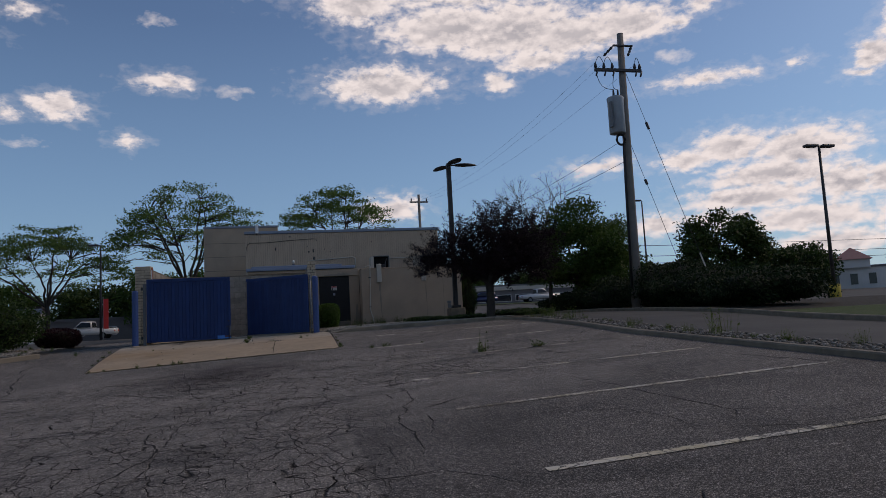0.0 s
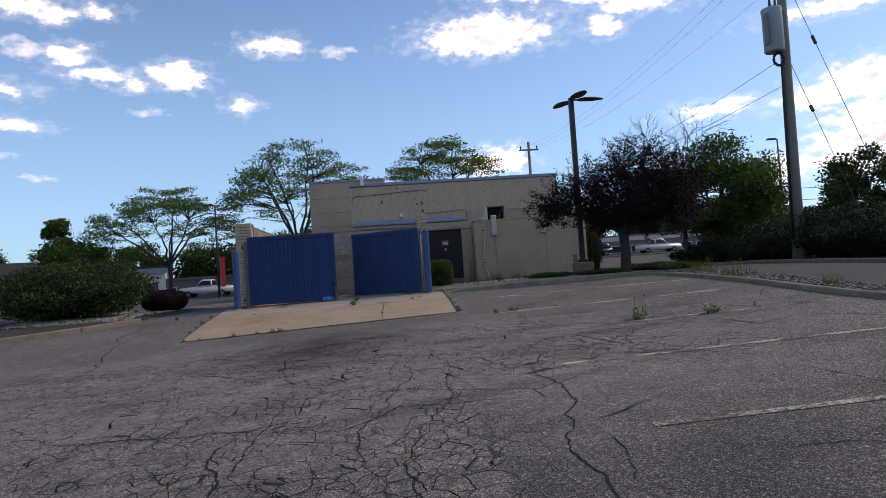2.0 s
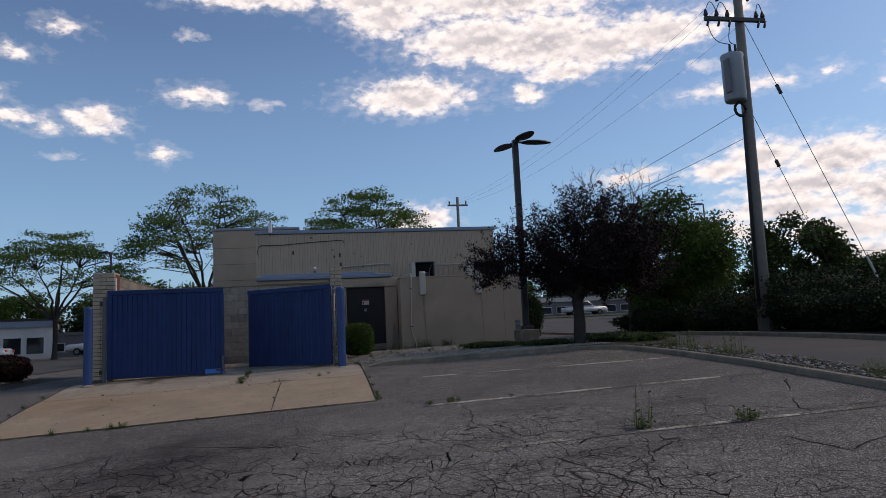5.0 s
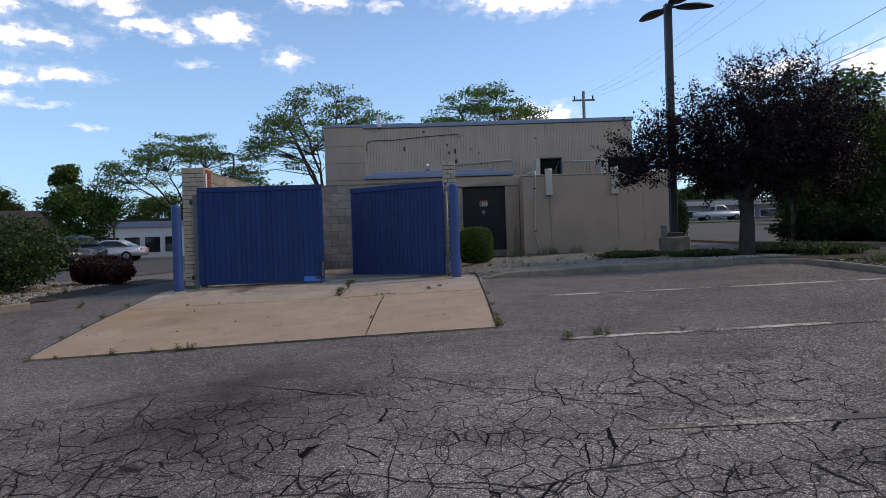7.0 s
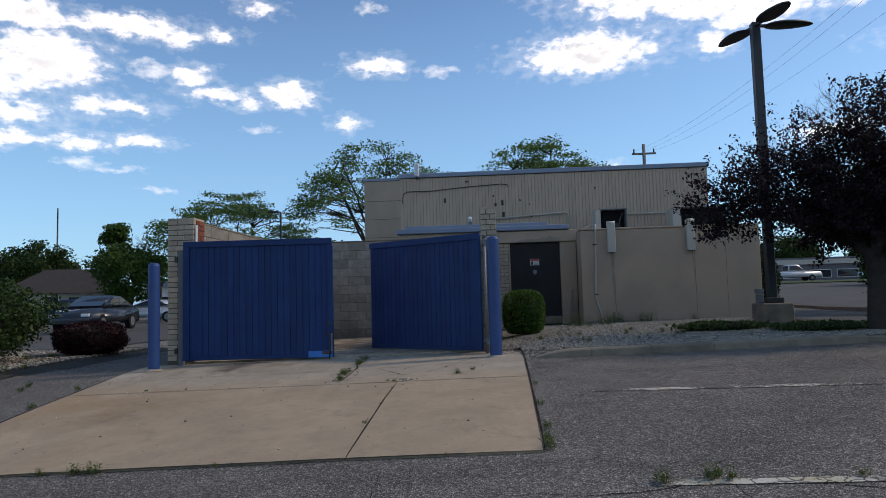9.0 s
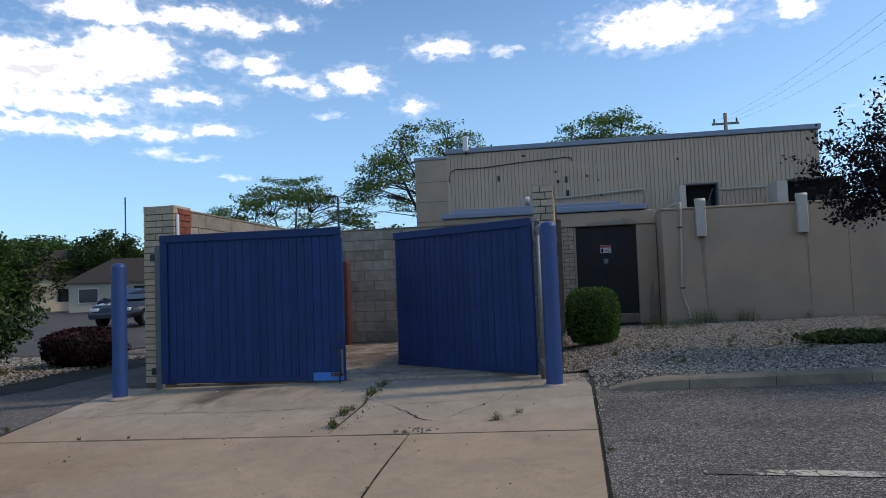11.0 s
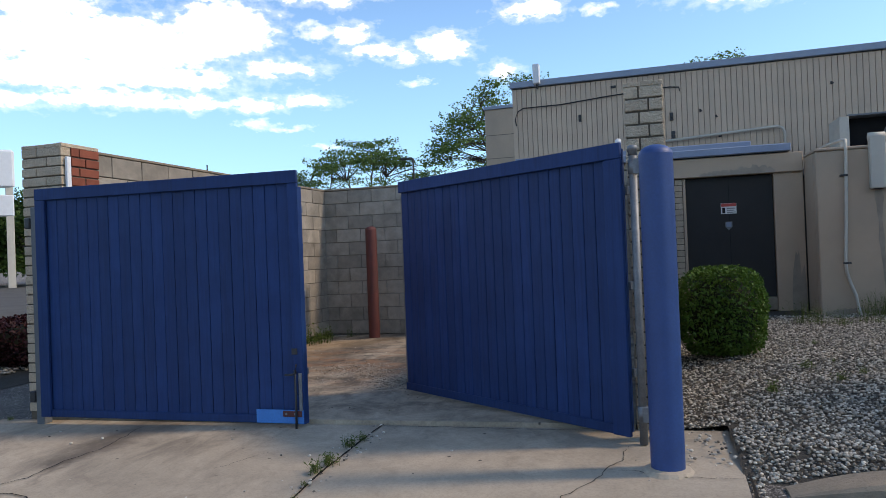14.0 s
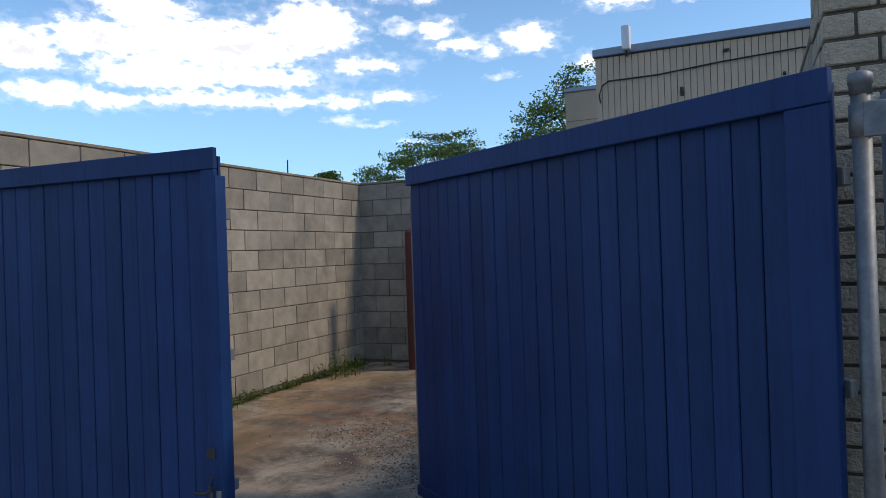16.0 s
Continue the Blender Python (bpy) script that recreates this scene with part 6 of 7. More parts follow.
def floor_crumbs(r):
    """Thickest in a drift behind the gap between the gates."""
    k = r.random()
    if k < 0.62:
        u = r.random()
        return -1.45 + 1.3 * u + r.normal() * 0.16, 26.55 - 1.0 * u + r.normal() * 0.22
    if k < 0.8:
        return -0.4 + r.normal() * 0.2, 25.55 + r.normal() * 0.15
    return r.uniform(-2.9, 1.6), r.uniform(24.6, 29.3)


pebbles("debris", "crumbs of dirt and broken stone on the enclosure floor", floor_crumbs, 3000, 8, 0.004, 0.017, ((0.04, 0.033, 0.027), (0.62, 0.55, 0.46), (0.16, 0.08, 0.04)))


def slab_crumbs(r):
    k = r.random()
    if k < 0.2:
        return 0.80 + r.normal() * 0.07, 21.90 + r.normal() * 0.05
    if k < 0.5:
        return r.normal() * 0.06, r.uniform(21.9, 24.3)
    if k < 0.65:
        return r.uniform(1.95, 2.25), r.uniform(23.6, 24.2)
    return r.uniform(-3.3, 2.2), r.uniform(19.0, 24.2)


pebbles("debris", "scattered crumbs of stone on the concrete slab", slab_crumbs, 420, 9, 0.006, 0.03, ((0.06, 0.05, 0.042), (0.7, 0.64, 0.55), (0.2, 0.15, 0.1)))


# ---- weeds ----
def weed_mesh(seed, h, n, w=0.02, upright=0.5):
    """A tuft of stems with small pointed leaves along them."""
    rng = np.random.default_rng(seed)
    bm = bmesh.new()
    for _ in range(n):
        a = rng.uniform(0, 6.28)
        out, k = rng.uniform(0.1, 1.0) * (1.2 - upright), h * rng.uniform(0.4, 1.1)
        d = Vector((math.cos(a) * out, math.sin(a) * out, 1.0)).normalized()
        b0 = Vector((rng.normal() * 0.25 * h, rng.normal() * 0.25 * h, -0.01))
        for u in (rng.uniform(0.15, 0.5), rng.uniform(0.5, 1.0)):
            q = b0 + d * k * u
            b3 = rng.uniform(0, 6.28)
            e = (Vector((math.cos(b3), math.sin(b3), rng.uniform(-0.2, 0.9)))).normalized() * w * rng.uniform(1.2, 3.0)
            s = e.cross(d).normalized() * w * rng.uniform(0.35, 0.7)
            bm.faces.new([bm.verts.new(c) for c in (q, q + e * 0.5 + s, q + e, q + e * 0.5 - s)])
        s = Vector((-math.sin(a), math.cos(a), 0)) * w * 0.12
        bm.faces.new([bm.verts.new(c) for c in (b0 - s, b0 + s, b0 + d * k + s * 0.4, b0 + d * k - s * 0.4)])
    me = mesh_of("weed", bm)
    me.materials.append(LEAF_WEED)
    return me


WEEDS = {"low": [weed_mesh(s, 0.09, 34, 0.013, 0.35) for s in (1, 2, 3)], "tall": [weed_mesh(s, 0.36, 34, 0.026, 0.85) for s in (4, 5)], "plant": [weed_mesh(s, 0.46, 11, 0.042, 1.05) for s in (8, 9)], "grass": [weed_mesh(s, 0.26, 70, 0.012, 0.7) for s in (6, 7)]}
wr = random.Random(3)


def weed(kind, x, y, s=1.0, dz=0.0, label="", group="weeds"):
    ob = new("weed", wr.choice(WEEDS[kind]))
    ob.matrix_basis = pose(x, y, zg(x, y) + dz, 0, 0, wr.uniform(0, 360)) @ Matrix.Scale(s * wr.uniform(0.8, 1.2), 4)
    return tagged(ob, label or ("low green weed growing in a pavement crack" if kind == "low" else "tuft of pale grass by the wall" if kind == "grass" else "tall green weed growing in a crack"), "weed", group)


weed("plant", 4.78, 15.27, 1.0, 0, "tall leafy green weed growing in a crack")
weed("plant", 4.75, 15.25, 0.6, 0, "tall leafy green weed growing in a crack")
weed("low", 4.70, 15.24, 1.6)
weed("low", 5.73, 15.0, 1.7)
weed("low", 5.85, 15.02, 1.3)
for x, y, s in ((-3.2, 18.96, 0.8), (-2.9, 18.95, 0.5), (-2.2, 18.90, 0.9), (-1.75, 18.90, 0.6), (-1.45, 18.88, 1.3), (-1.3, 18.88, 1.0), (-0.3, 18.85, 0.35), (1.5, 18.79, 0.3), (2.28, 18.85, 1.3), (2.27, 19.05, 1.0), (2.30, 19.4, 0.8), (2.30, 20.2, 0.6), (2.32, 21.2, 0.5),
                (-3.4, 20.0, 0.7), (-3.42, 20.6, 0.5), (-3.48, 21.3, 0.9), (-3.55, 22.3, 0.7), (2.9, 18.0, 1.0), (3.2, 18.02, 1.2), (3.3, 17.98, 0.8), (-4.4, 22.4, 1.0), (-4.5, 22.7, 1.2), (4.05, 17.9, 0.6)):
    weed("low", x, y, s, 0.02)
for x, y, s in ((-0.05, 22.12, 1.0), (-0.02, 22.05, 0.8), (-0.08, 22.5, 0.9), (-0.1, 22.6, 1.1), (-0.04, 22.68, 0.7), (-0.05, 23.3, 0.8), (-0.02, 23.42, 1.0), (-0.07, 23.5, 0.7), (-0.06, 23.78, 0.8), (-0.03, 23.9, 0.6),
                (-0.09, 24.6, 0.35), (0.02, 22.9, 0.3), (-0.02, 23.1, 0.35), (0.68, 21.8, 0.5), (0.6, 21.82, 0.4), (1.42, 22.15, 0.7)):
    weed("low", x, y, s, 0.025)
for x, y, s in ((0.7, 19.8, 0.4), (0.73, 20.5, 0.3), (1.6, 22.3, 0.6), (0.74, 21.3, 0.35), (-2.4, 21.86, 0.5), (-1.9, 21.86, 0.35), (-3.4, 24.2, 0.5)):
    weed("low", x, y, s, 0.035)
for i in range(46):
    u = i / 45
    weed("low", -3.02 + wr.uniform(-0.02, 0.05), 25.2 + 4.1 * u, 0.9 + 0.8 * wr.random(), 0.03, "clover creeping along the foot of the block wall", "wall weeds")
for x, y, s in ((-2.78, 28.5, 0.75), (-2.85, 28.65, 0.7), (-2.9, 28.35, 0.6), (-2.72, 28.75, 0.55), (-2.7, 28.55, 0.6)):
    weed("plant", x, y, s, 0.03, "broad-leaved dock plant at the foot of the wall")
for x, y, s in ((-2.95, 29.1, 0.5), (-2.6, 29.3, 0.45)):
    weed("tall", x, y, s, 0.03)
for x, y, s in ((3.6, 29.2, 0.9), (3.75, 29.1, 0.7), (3.95, 28.9, 0.7), (4.65, 29.9, 1.1), (4.8, 29.95, 0.9), (5.3, 30.0, 0.7), (5.5, 29.95, 0.7), (6.5, 30.0, 0.6), (4.3, 29.1, 0.7)):
    weed("grass", x, y, 1.45 * s, 0.09)
for i in range(70):
    x, y = wr.uniform(8.12, 8.68), wr.uniform(3, 23)
    weed(wr.choice(("low", "low", "tall", "grass")), x, y, wr.uniform(0.5, 1.3), 0.05, "scrubby weed in the rubble strip", "strip weeds")
for i in range(24):
    weed("low", wr.uniform(2.6, 7.6), wr.uniform(24, 27.5), wr.uniform(0.4, 0.9), 0.12, "small weed in the gravel", "gravel weeds")
for i in range(16):
    weed("low", wr.uniform(-8, -5.2), wr.uniform(22.3, 26), wr.uniform(0.5, 1.2), 0.1, "small weed in the planting bed", "bed weeds")

# ---- lamp post ----
lamp = thing("lamp_post", "dark bronze lamp post with three flat oval heads", "street lamp", (7.05, 26.85, 0.05))
part("base", boxed(-0.28, -0.28, -0.2, 0.28, 0.28, 0.60, 0.02), KERB, lamp, "square concrete base")
part("base_cover", boxed(-0.16, -0.16, 0.602, 0.16, 0.16, 0.70, 0.012), DARKMETAL, lamp)
part("pole", boxed(-0.078, -0.078, 0.70, 0.078, 0.078, 5.95, 0.012), DARKMETAL, lamp)
for ang in (2, 107, 280):
    bm = bmesh.new()
    bmesh.ops.create_uvsphere(bm, u_segments=20, v_segments=10, radius=1.0)
    for v in bm.verts:
        v.co = Vector((0.64 + v.co.x * 0.46, v.co.y * 0.20 * (1 - 0.25 * v.co.x), v.co.z * (0.075 if v.co.z > 0 else 0.03)))
    bmesh.ops.transform(bm, matrix=pose(0, 0, 5.88, 0, 0, ang), verts=bm.verts)
    hd = part("lamp_head", bm, DARKMETAL, lamp, "", True)
    part("arm", box(bmesh.new(), 0.06, -0.03, 5.86, 0.30, 0.03, 5.91, 0.006, pose(0, 0, 0, 0, 0, ang)), DARKMETAL, lamp)
box_ = thing("electrical_box", "small grey electrical boxes on the lamp base", "electrical box", (6.78, 26.72, 0.66))
part("outlet", boxed(-0.06, -0.05, 0.0, 0.06, 0.05, 0.16, 0.01), GREYSTEEL, box_)
part("cover", boxed(-0.07, -0.07, 0.17, 0.06, 0.05, 0.26, 0.01), GALV, box_)

# ---- utility pole ----
UP = Vector((13.95, 26.3, 0.1))
TOP = Vector((14.15, 26.3, 11.05))
up = thing("utility_pole", "weathered wooden utility pole with transformer and crossarms", "utility pole")
part("pole", tubed([UP, UP.lerp(TOP, 0.33), UP.lerp(TOP, 0.66), TOP], [0.215, 0.18, 0.15, 0.12], 16), POLEWOOD, up, "", True)


def on_pole(z):
    return UP.lerp(TOP, (z - UP.z) / (TOP.z - UP.z))


c0 = on_pole(9.5)
part("crossarm", box(bmesh.new(), -1.25, -0.22, -0.06, 0.72, -0.12, 0.06, 0.008, Matrix.Translation(c0)), DARKMETAL, up, "dark wooden crossarm")
c1 = on_pole(10.5)
part("crossarm", box(bmesh.new(), -0.42, -0.20, -0.03, 0.42, -0.12, 0.03, 0.006, Matrix.Translation(c1)), DARKMETAL, up)
for dx in (-1.2, -0.85, -0.5, 0.45, 0.66):
    part("insulator", tubed([c0 + Vector((dx, -0.17, 0.05)), c0 + Vector((dx, -0.17, 0.12)), c0 + Vector((dx, -0.17, 0.2)), c0 + Vector((dx, -0.17, 0.28))], [0.03, 0.07, 0.05, 0.03], 8), DARKMETAL, up, "", True)
    part("cutout", tubed([c0 + Vector((dx + 0.06, -0.2, -0.04)), c0 + Vector((dx - 0.04, -0.26, -0.26))], 0.035, 6), DARKMETAL, up, "", True)
for a, b2 in (((-0.38, -0.16, 0.0), (-0.95, -0.1, -0.55)), ((0.38, -0.16, 0.0), (0.1, -0.2, -0.55))):
    pa, pb = c1 + Vector(a), c1 + Vector(b2)
    part("strain_insulator", tubed([pa.lerp(pb, u) for u in steps(0.1, 0.75, 6)], [0.03, 0.06, 0.03, 0.06, 0.03, 0.06, 0.03], 8), DARKMETAL, up, "", True)
tr0 = on_pole(7.75) + Vector((-0.43, -0.12, 0))
tz = [(-0.76, 0.28), (-0.72, 0.31), (0.5, 0.31), (0.62, 0.33), (0.66, 0.31), (0.74, 0.12)]
part("transformer", tubed([tr0 + Vector((0, 0, z)) for z, r in tz], [r for z, r in tz], 20), surface("pale_grey_transformer_paint", (0.36, 0.39, 0.42), (0.30, 0.33, 0.36), 0.5, scale=3.0), up, "grey drum transformer", True)
for dx in (-0.1, 0.08):
    part("bushing", tubed([tr0 + Vector((dx, -0.1, 0.7)), tr0 + Vector((dx, -0.1, 0.95))], [0.05, 0.03], 8), DARKMETAL, up)
part("cooling_fin", boxed(tr0.x - 0.33, tr0.y - 0.30, tr0.z - 0.55, tr0.x - 0.29, tr0.y - 0.05, tr0.z + 0.45, 0.01), GREYSTEEL, up)
part("riser_cable", tubed([on_pole(6.6) + Vector((-0.2, -0.12, 0)), on_pole(5.0) + Vector((-0.22, -0.12, 0)), on_pole(1.0) + Vector((-0.24, -0.12, 0))], 0.05, 8), CABLE, up, "black riser cable", True)
lp = [on_pole(6.75) + Vector((-0.32 + 0.17 * math.cos(a), -0.15, 0.2 * math.sin(a))) for a in steps(0, 6.2, 14)]
part("cable_coil", tubed(lp, 0.045, 6), CABLE, up, "black coiled cable", True)
for i, dx in enumerate((-1.2, -0.5)):
    pa, pb = c0 + Vector((dx, -0.24, -0.25)), tr0 + Vector((-0.1 + 0.18 * i, -0.1, 0.95))
    part("jumper_wire", tubed([pa.lerp(pb, u) + Vector((-0.12 * math.sin(u * 3.14), 0, -0.15 * math.sin(u * 3.14))) for u in steps(0, 1, 8)], 0.012, 5), CABLE, up)
for a, b2 in (((-1.2, 0.3), (-0.85, 0.3)), ((-0.85, 0.3), (-0.5, 0.3)), ((0.45, 0.3), (0.66, 0.3))):
    pa, pb = c0 + Vector((a[0], -0.17, 0.25)), c0 + Vector((b2[0], -0.17, 0.25))
    part("jumper_wire", tubed([pa.lerp(pb, u) + Vector((0, 0, 0.28 * math.sin(u * 3.14))) for u in steps(0, 1, 6)], 0.012, 5), CABLE, up)


def span(label, a, b2, sag, r=0.004, n=16):
    a, b2 = Vector(a), Vector(b2)
    w = thing("overhead_wire", label, "wire", group="overhead wires")
    part("wire", tubed([a.lerp(b2, u) - Vector((0, 0, 4 * sag * u * (1 - u))) for u in steps(0, 1, n)], r, 5), CABLE, w)


XP = Vector((13.0, 63.6, 0.1))
for dx, ex in ((-1.2, -0.7), (-0.85, 0.0), (0.5, 0.7)):
    span("thin dark power line between the poles", c0 + Vector((dx, -0.1, 0.28)), XP + Vector((ex, 0, 11.1)), 0.9)
span("thin dark service line to the far pole", on_pole(6.7) + Vector((-0.3, 0, 0)), XP + Vector((-0.2, 0, 7.6)), 0.8, 0.008)
span("thin dark service line to the roof", on_pole(5.9) + Vector((-0.2, 0, 0)), (7.8, 40.0, 4.3), 0.4, 0.008)
for z0 in (9.4, 6.6):
    g0, g1 = on_pole(z0) + Vector((0.1, -0.1, 0)), Vector((15.0, 22.6, 0.2) if z0 > 8 else (14.75, 23.6, 0.2))
    w = thing("guy_wire", "steel guy wire with an insulator", "wire", group="guy wires")
    part("wire", tubed([g0, g1], 0.009, 5), CABLE, w)
    part("strain_insulator", tubed([g0.lerp(g1, 0.24), g0.lerp(g1, 0.27)], 0.05, 8), DARKMETAL, w)
    if z0 > 8:
        part("guard", tubed([g0.lerp(g1, 0.80), g1], 0.03, 6), PIPEPAINT, w, "pale plastic guard")
for k, z in ((0, 7.6), (1, 6.4), (2, 5.6)):
    span("far power line beyond the street", (20, 74, z), (150, 70, z + 0.8), 0.8, 0.03, 10)

xp = thing("utility_pole", "distant wooden utility pole with a crossarm", "utility pole")
part("pole", tubed([XP, XP + Vector((0, 0, 11.6))], [0.16, 0.11], 10), POLEWOOD, xp, "", True)
part("crossarm", boxed(XP.x - 0.85, XP.y - 0.06, 10.95, XP.x + 0.85, XP.y + 0.06, 11.08, 0.01), POLEWOOD, xp)
for dx in (-0.7, 0.0, 0.7):
    part("insulator", tubed([XP + Vector((dx, 0, 11.0)), XP + Vector((dx, 0, 11.25))], 0.06, 6), DARKMETAL, xp)


def far_lamp(x, y, z0, h, arms, label, base=False):
    l = thing("street_lamp", label, "street lamp", (x, y, z0))
    part("pole", tubed([(0, 0, 0), (0, 0, h)], [0.11, 0.07], 8), DARKMETAL, l, "", True)
    for s in arms:
        part("lamp_head", boxed(min(s * 0.15, s * 0.95), -0.2, h - 0.05, max(s * 0.15, s * 0.95), 0.2, h + 0.1, 0.03), DARKMETAL, l)
        part("arm", boxed(min(0, s * 0.2), -0.04, h - 0.02, max(0, s * 0.2), 0.04, h + 0.04), DARKMETAL, l)
    if base:
        part("base", tubed([(0, 0, -0.9), (0, 0, 0.35)], 0.32, 12), surface("yellow_painted_concrete", (0.5, 0.36, 0.05), (0.4, 0.3, 0.06), 0.8), l, "yellow painted concrete base", True)


far_lamp(31.2, 35.7, 0.7, 8.3, (-1, 1), "tall dark parking lot lamp with two heads", True)
far_lamp(36.6, 66.0, 0.2, 11.0, (-1,), "tall dark street lamp with one arm")
far_lamp(-43.0, 82.0, 0.1, 11.5, (), "tall thin dark pole beside the west street")
far_lamp(-14.4, 66.0, 0.1, 8.0, (-1,), "dark street lamp beside the west street")


# ---- cars ----
def car(label, x, y, z, rz, paint, kind="sedan", category="car"):
    c = thing(category if category != "car" else "car", label, category, (x, y, z), rz)
    L, Wd = (5.7, 1.95) if kind == "pickup" else (4.7, 1.8)
    if kind == "pickup":
        low = [(-2.8, 0.45), (-2.82, 1.05), (-0.75, 1.08), (0.95, 1.12), (2.65, 1.02), (2.85, 0.8), (2.85, 0.45)]
        cab = [(-0.72, 1.07), (-0.66, 1.80), (0.35, 1.84), (1.05, 1.11)]
    elif kind == "suv":
        low = [(-2.3, 0.4), (-2.33, 0.95), (-2.2, 1.05), (0.9, 1.06), (2.15, 0.95), (2.33, 0.7), (2.3, 0.4)]
        cab = [(-2.15, 1.05), (-1.85, 1.62), (0.1, 1.68), (1.0, 1.05)]
    else:
        low = [(-2.3, 0.35), (-2.35, 0.8), (-2.2, 0.95), (-1.2, 1.0), (0.9, 0.98), (2.1, 0.82), (2.35, 0.62), (2.32, 0.35)]
        cab = [(-1.75, 0.97), (-0.95, 1.42), (0.05, 1.46), (1.15, 0.96)]

    def prism(prof, w, taper=0.0, bev=0.05):
        bm = bmesh.new()
        zmax, zmin = max(p[1] for p in prof), min(p[1] for p in prof)
        rows = []
        for s in (-1, 1):
            rows.append([bm.verts.new((px, s * (w / 2 - taper * (pz - zmin) / (zmax - zmin)), pz)) for px, pz in prof])
        n = len(prof)
        bm.faces.new(rows[0])
        bm.faces.new(list(reversed(rows[1])))
        for i in range(n):
            bm.faces.new((rows[0][i], rows[1][i], rows[1][(i + 1) % n], rows[0][(i + 1) % n]))
        bmesh.ops.recalc_face_normals(bm, faces=bm.faces)
        bmesh.ops.bevel(bm, geom=list(bm.edges), offset=bev, segments=2, affect="EDGES")
        return bm

    body = part("body", prism(low, Wd, 0.08, 0.06), paint, c, "", True)
    part("cabin", prism(cab, Wd - 0.12, 0.2, 0.05), paint, c, "", True)
    mx, mz = sum(p[0] for p in cab) / 4, sum(p[1] for p in cab) / 4
    side = [(mx + (px - mx) * 0.84, mz + (pz - mz) * 0.66) for px, pz in cab]
    part("side_windows", prism(side, Wd - 0.10, 0.155, 0.008), GLASSDARK, c, "dark tinted side windows")
    shield = [(mx + (px - mx) * 1.012, mz + (pz - mz) * 0.72) for px, pz in cab]
    part("windscreen", prism(shield, Wd - 0.42, 0.13, 0.008), GLASSDARK, c, "dark tinted windscreen")
    for px in (cab[1][0] + 0.45,):
        for s in (-1, 1):
            part("door_pillar", box(bmesh.new(), px - 0.05, -0.02, low[2][1] - 0.02, px + 0.05, 0.02, cab[1][1] - 0.02, 0, pose(0, s * (Wd / 2 - 0.17), 0, s * 19)), paint, c)
    wx = 1.75 if kind == "pickup" else 1.42
    for px in (-wx, wx):
        for s in (-1, 1):
            w = part("wheel", tubed([(px, s * (Wd / 2 - 0.2), 0.34), (px, s * (Wd / 2 + 0.01), 0.34)], 0.34, 18), BLACKMAT, c)
            part("rim", tubed([(px, s * (Wd / 2 + 0.011), 0.34), (px, s * (Wd / 2 + 0.02), 0.34)], 0.21, 12), GALV, w)
    xf = low[-2][0]
    for s in (-1, 1):
        part("headlight", boxed(xf - 0.22, s * 0.62 - 0.16, low[-2][1] - 0.02, xf + 0.005, s * 0.62 + 0.16, low[-2][1] + 0.10, 0.02), WHITEPLASTIC, c)
        part("tail_light", boxed(-xf - 0.02, s * 0.68 - 0.12, 0.72, -xf + 0.1, s * 0.68 + 0.12, 0.86, 0.02), STICKERRED, c)
        part("mirror", boxed(cab[-1][0] - 0.25, s * (Wd / 2 + 0.06) - 0.07, 0.98, cab[-1][0] - 0.12, s * (Wd / 2 + 0.06) + 0.07, 1.1, 0.02), paint, c)
    part("bumper", boxed(xf - 0.1, -Wd / 2 + 0.1, 0.32, xf + 0.05, Wd / 2 - 0.1, 0.5, 0.03), paint, c)
    return c


PAINT_WHITE = surface("white_car_paint", (0.7, 0.7, 0.7), (0.65, 0.65, 0.65), 0.25, relief=0.0)
PAINT_SILVER = surface("silver_car_paint", (0.5, 0.52, 0.54), (0.46, 0.48, 0.5), 0.28, metal=0.4, relief=0.0)
PAINT_DARK = surface("dark_grey_car_paint", (0.03, 0.035, 0.045), (0.04, 0.045, 0.055), 0.2, metal=0.3, relief=0.0)
PAINT_BLUE = surface("dark_blue_car_paint", (0.02, 0.03, 0.08), (0.025, 0.04, 0.1), 0.2, metal=0.3, relief=0.0)
car("dark grey sedan on the west lot", -14.8, 41.7, 0.03, 276, PAINT_DARK)
car("silver sedan standing beside the west street", -20.5, 57.5, 0.03, 185, PAINT_SILVER)
car("white pickup truck on the west street", -19.0, 79.5, 0.17, 178, PAINT_WHITE, "pickup", "pickup truck")
car("dark blue sport utility car on the west lot", -29.0, 62.0, 0.05, 170, PAINT_BLUE, "suv")
car("white pickup truck on the east street", 35.2, 93.5, zg(35, 93.5) + 0.03, 0, PAINT_WHITE, "pickup", "pickup truck")
car("silver sedan on the east street", 46.5, 96.5, zg(46, 96.5) + 0.03, 178, PAINT_SILVER)
car("dark blue sport utility car on the east street", 27.5, 96.5, zg(27, 96.5) + 0.03, 182, PAINT_BLUE, "suv")
car("white sedan parked by the far shop", 66.0, 62.0, 0.4, 160, PAINT_WHITE)

# ---- far buildings ----
ROOFBROWN = surface("dark_brown_shingle_roof", (0.06, 0.05, 0.045), (0.045, 0.038, 0.034), 0.9, scale=3.0, relief=0.4)
CREAM = surface("cream_house_siding", (0.5, 0.45, 0.36), (0.45, 0.4, 0.32), 0.8, scale=1.0)
GREYWALL = surface("grey_shop_wall", (0.17, 0.165, 0.17), (0.14, 0.135, 0.14), 0.85, scale=1.0)
WHITEWALL = surface("white_shop_wall", (0.68, 0.68, 0.66), (0.6, 0.6, 0.58), 0.8, scale=1.0)
ROOFRED = surface("faded_red_metal_roof", (0.36, 0.15, 0.13), (0.42, 0.2, 0.17), 0.6, scale=2.0)


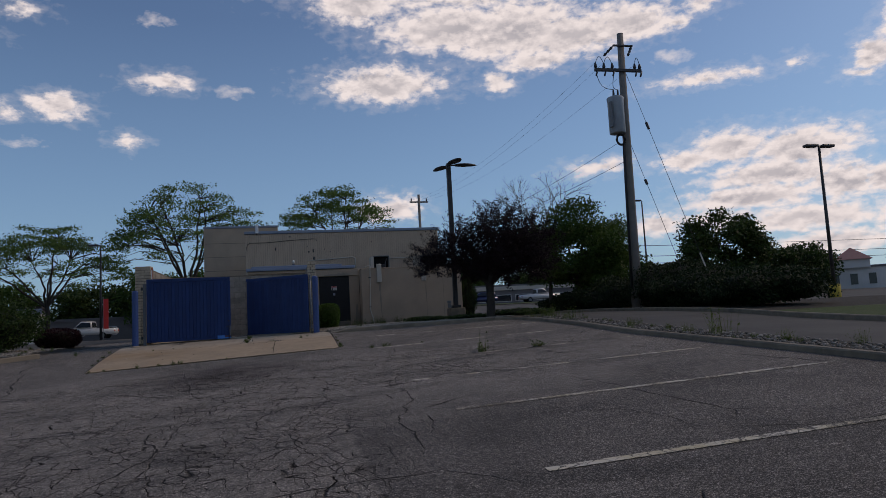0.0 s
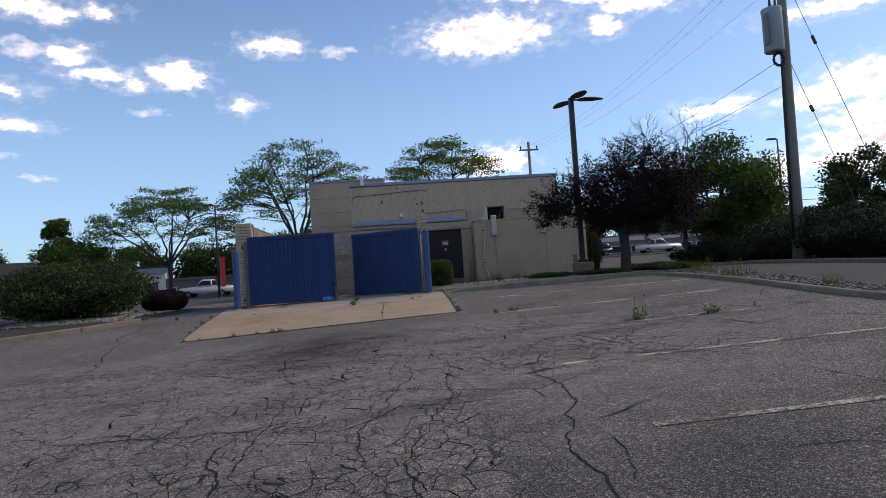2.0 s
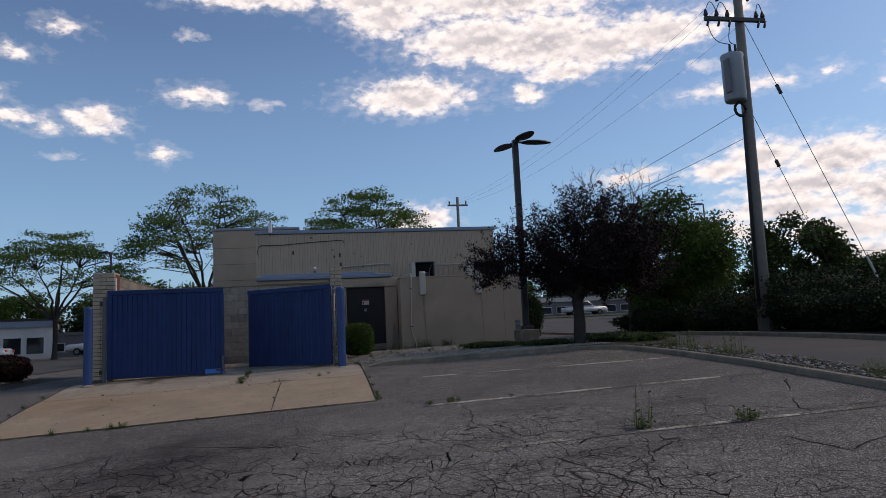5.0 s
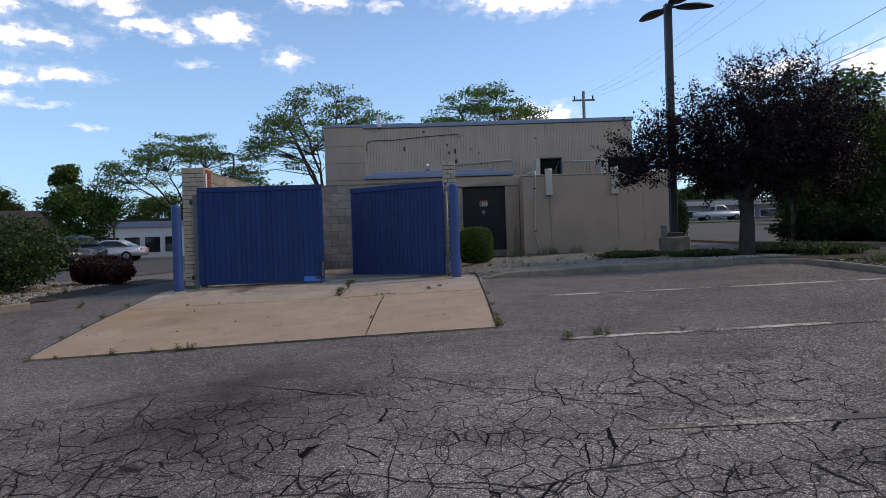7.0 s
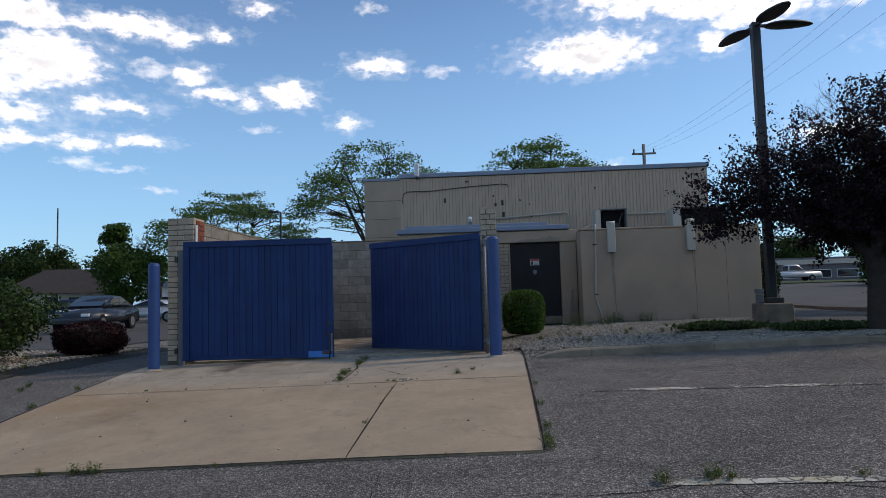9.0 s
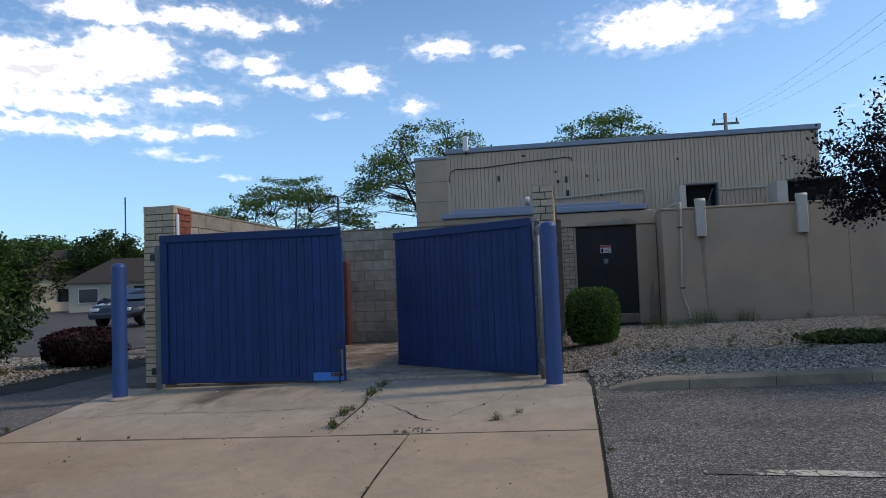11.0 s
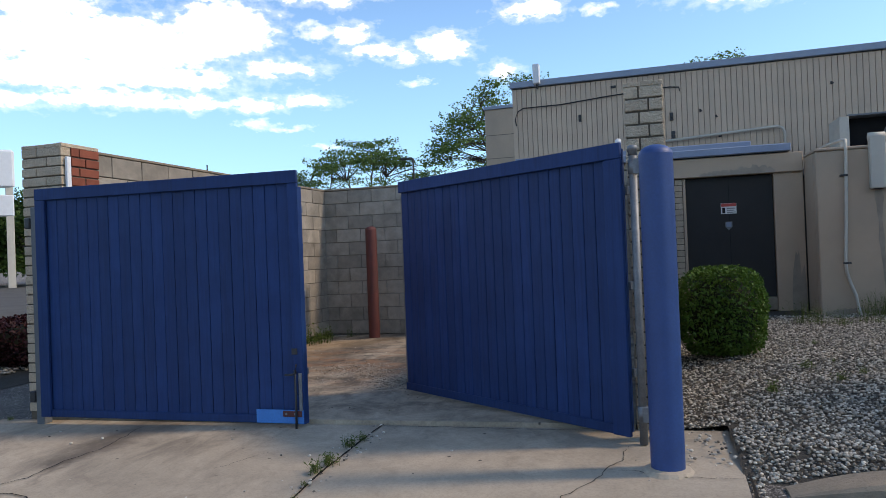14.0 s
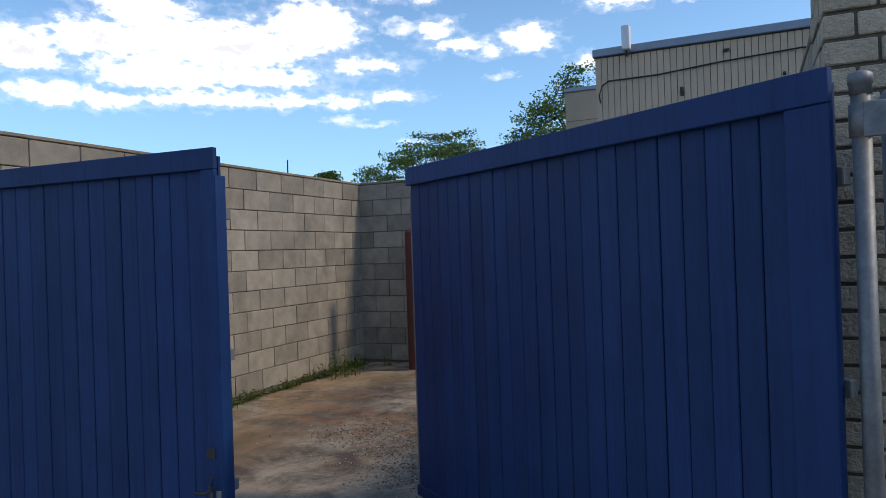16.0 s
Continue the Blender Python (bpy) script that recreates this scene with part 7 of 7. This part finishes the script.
def far_building(name, label, x, y, rz, w, d, h, wall, roof_mat, ridge=0.0, windows=(), flat_band=None, hip=0.0, door_at=None):
    b = thing(name, label, "building", (x, y, zg(x, y) - 0.1), rz)
    part("wall", boxed(-w / 2, 0, 0, w / 2, d, h), wall, b)
    if ridge:
        bm = bmesh.new()
        o = 0.4
        v = [bm.verts.new(q) for q in ((-w / 2 - o, -o, h), (w / 2 + o, -o, h), (w / 2 + o, d + o, h), (-w / 2 - o, d + o, h), (-w / 2 - o + hip, d / 2, h + ridge), (w / 2 + o - hip, d / 2, h + ridge))]
        for f in ((0, 1, 5, 4), (2, 3, 4, 5), (1, 2, 5), (3, 0, 4), (3, 2, 1, 0)):
            bm.faces.new([v[i] for i in f])
        bmesh.ops.recalc_face_normals(bm, faces=bm.faces)
        part("roof", bm, roof_mat, b)
    else:
        part("roof", boxed(-w / 2 - 0.2, -0.2, h, w / 2 + 0.2, d + 0.2, h + 0.3), roof_mat, b)
    if flat_band:
        part("fascia", boxed(-w / 2 - 0.25, -0.28, h - 0.55, w / 2 + 0.25, -0.01, h + 0.05), flat_band, b)
    for wx_, wz, ww, wh in windows:
        f = part("window", boxed(wx_ - ww / 2 - 0.07, -0.06, wz - 0.07, wx_ + ww / 2 + 0.07, -0.005, wz + wh + 0.07), WHITEWALL, b)
        part("pane", boxed(wx_ - ww / 2, -0.075, wz, wx_ + ww / 2, -0.062, wz + wh), GLASSDARK, f)
    if door_at is not None:
        part("door", boxed(door_at - 0.5, -0.07, 0.05, door_at + 0.5, -0.005, 2.15), GLASSDARK, b)
    return b


far_building("house", "cream house with a dark brown gable roof", -45.0, 80.0, 52, 12, 8, 3.4, CREAM, ROOFBROWN, 3.0, [(-3, 1.0, 1.2, 1.3), (0, 1.0, 1.2, 1.3), (3, 1.0, 1.2, 1.3)])
far_building("shop", "low cream shop with a dark hip roof", -34.0, 69.0, 24, 9, 8, 2.5, CREAM, ROOFBROWN, 2.2, [(-3, 0.9, 1.4, 1.1), (-0.8, 0.6, 1.0, 1.6), (3, 0.9, 1.4, 1.1)], hip=3.0, door_at=1.0)
far_building("shop", "white shop front with blue awnings", -29.5, 84.0, 12, 9, 8, 3.8, WHITEWALL, ROOFBROWN, 0, [(-3, 0.6, 1.5, 1.6), (-1, 0.6, 1.5, 1.6), (1, 0.6, 1.5, 1.6), (3, 0.6, 1.5, 1.6)], BLUETRIM)
far_building("row_building", "long low grey building with small windows", -17.0, 86.0, 6, 34, 9, 2.3, GREYWALL, GREYWALL, 0, [(-14 + 3.2 * i, 0.7, 1.0, 0.8) for i in range(9)])
far_building("row_building", "long low dark building with pale roof bands", 32.0, 104.0, -3, 44, 9, 2.8, GREYWALL, GREYWALL, 0, [(-18 + 3.2 * i, 0.6, 2.4, 0.9) for i in range(12)], PIPEPAINT)
mk = far_building("shop", "white shop with a faded red pyramid roof", 63.0, 68.0, -38, 9, 9, 3.0, WHITEWALL, GREYWALL, 0, [(-2.5, 0.7, 1.0, 1.5), (0, 0.7, 1.0, 1.5), (2.5, 0.7, 1.0, 1.5)])
part("tower", boxed(-2.3, -0.6, 3.0, 2.3, 3.6, 4.2), WHITEWALL, mk)
bm = bmesh.new()
v = [bm.verts.new(q) for q in ((-2.7, -1.0, 4.2), (2.7, -1.0, 4.2), (2.7, 4.0, 4.2), (-2.7, 4.0, 4.2), (0, 1.5, 6.0))]
for f in ((0, 1, 4), (1, 2, 4), (2, 3, 4), (3, 0, 4), (3, 2, 1, 0)):
    bm.faces.new([v[i] for i in f])
part("tower_roof", bm, ROOFRED, mk)
mk.scale = (0.72, 0.72, 0.8)
far_building("shop", "dark low shop beside the far lot", 76.0, 60.0, -42, 16, 9, 2.8, GREYWALL, GREYWALL, 0, [(-5, 0.8, 1.6, 1.2), (0, 0.8, 1.6, 1.2), (5, 0.8, 1.6, 1.2)], WHITEWALL)
flag = thing("feather_banner", "tall red feather banner beside the street", "banner", (-14.1, 65.5, 0.1))
part("staff", tubed([(0, 0, 0), (0, 0, 3.6)], 0.03, 6), GALV, flag)
part("cloth", boxed(0.03, -0.01, 0.9, 0.42, 0.01, 3.4, 0.004), surface("bright_red_banner_cloth", (0.75, 0.03, 0.02), (0.65, 0.03, 0.02), 0.7), flag)
pyl = thing("pylon_sign", "tall white roadside sign on two pale posts", "sign", (-43.9, 58.5, -0.05), 48)
for k in (-0.62, 0.62):
    part("post", boxed(k - 0.25, -0.2, 0, k + 0.25, 0.2, 9.6, 0.03), PIPEPAINT, pyl)
part("sign_panel", boxed(-0.98, -0.3, 7.4, 0.98, 0.3, 10.2, 0.15), WHITEPLASTIC, pyl)
part("sign_panel", boxed(-0.9, -0.25, 5.3, 0.9, 0.25, 6.9, 0.08), WHITEPLASTIC, pyl)
box2 = thing("utility_cabinet", "small pale green utility cabinet by the street", "cabinet", (-17.4, 35.2, -0.05))
part("body", boxed(-0.35, -0.3, 0, 0.35, 0.3, 1.0, 0.04), surface("pale_green_cabinet_paint", (0.22, 0.36, 0.22), (0.2, 0.33, 0.2), 0.6), box2)
part("lid", boxed(-0.38, -0.33, 1.001, 0.38, 0.33, 1.08, 0.03), surface("pale_green_lid_paint", (0.28, 0.42, 0.28), (0.25, 0.38, 0.25), 0.6), box2)
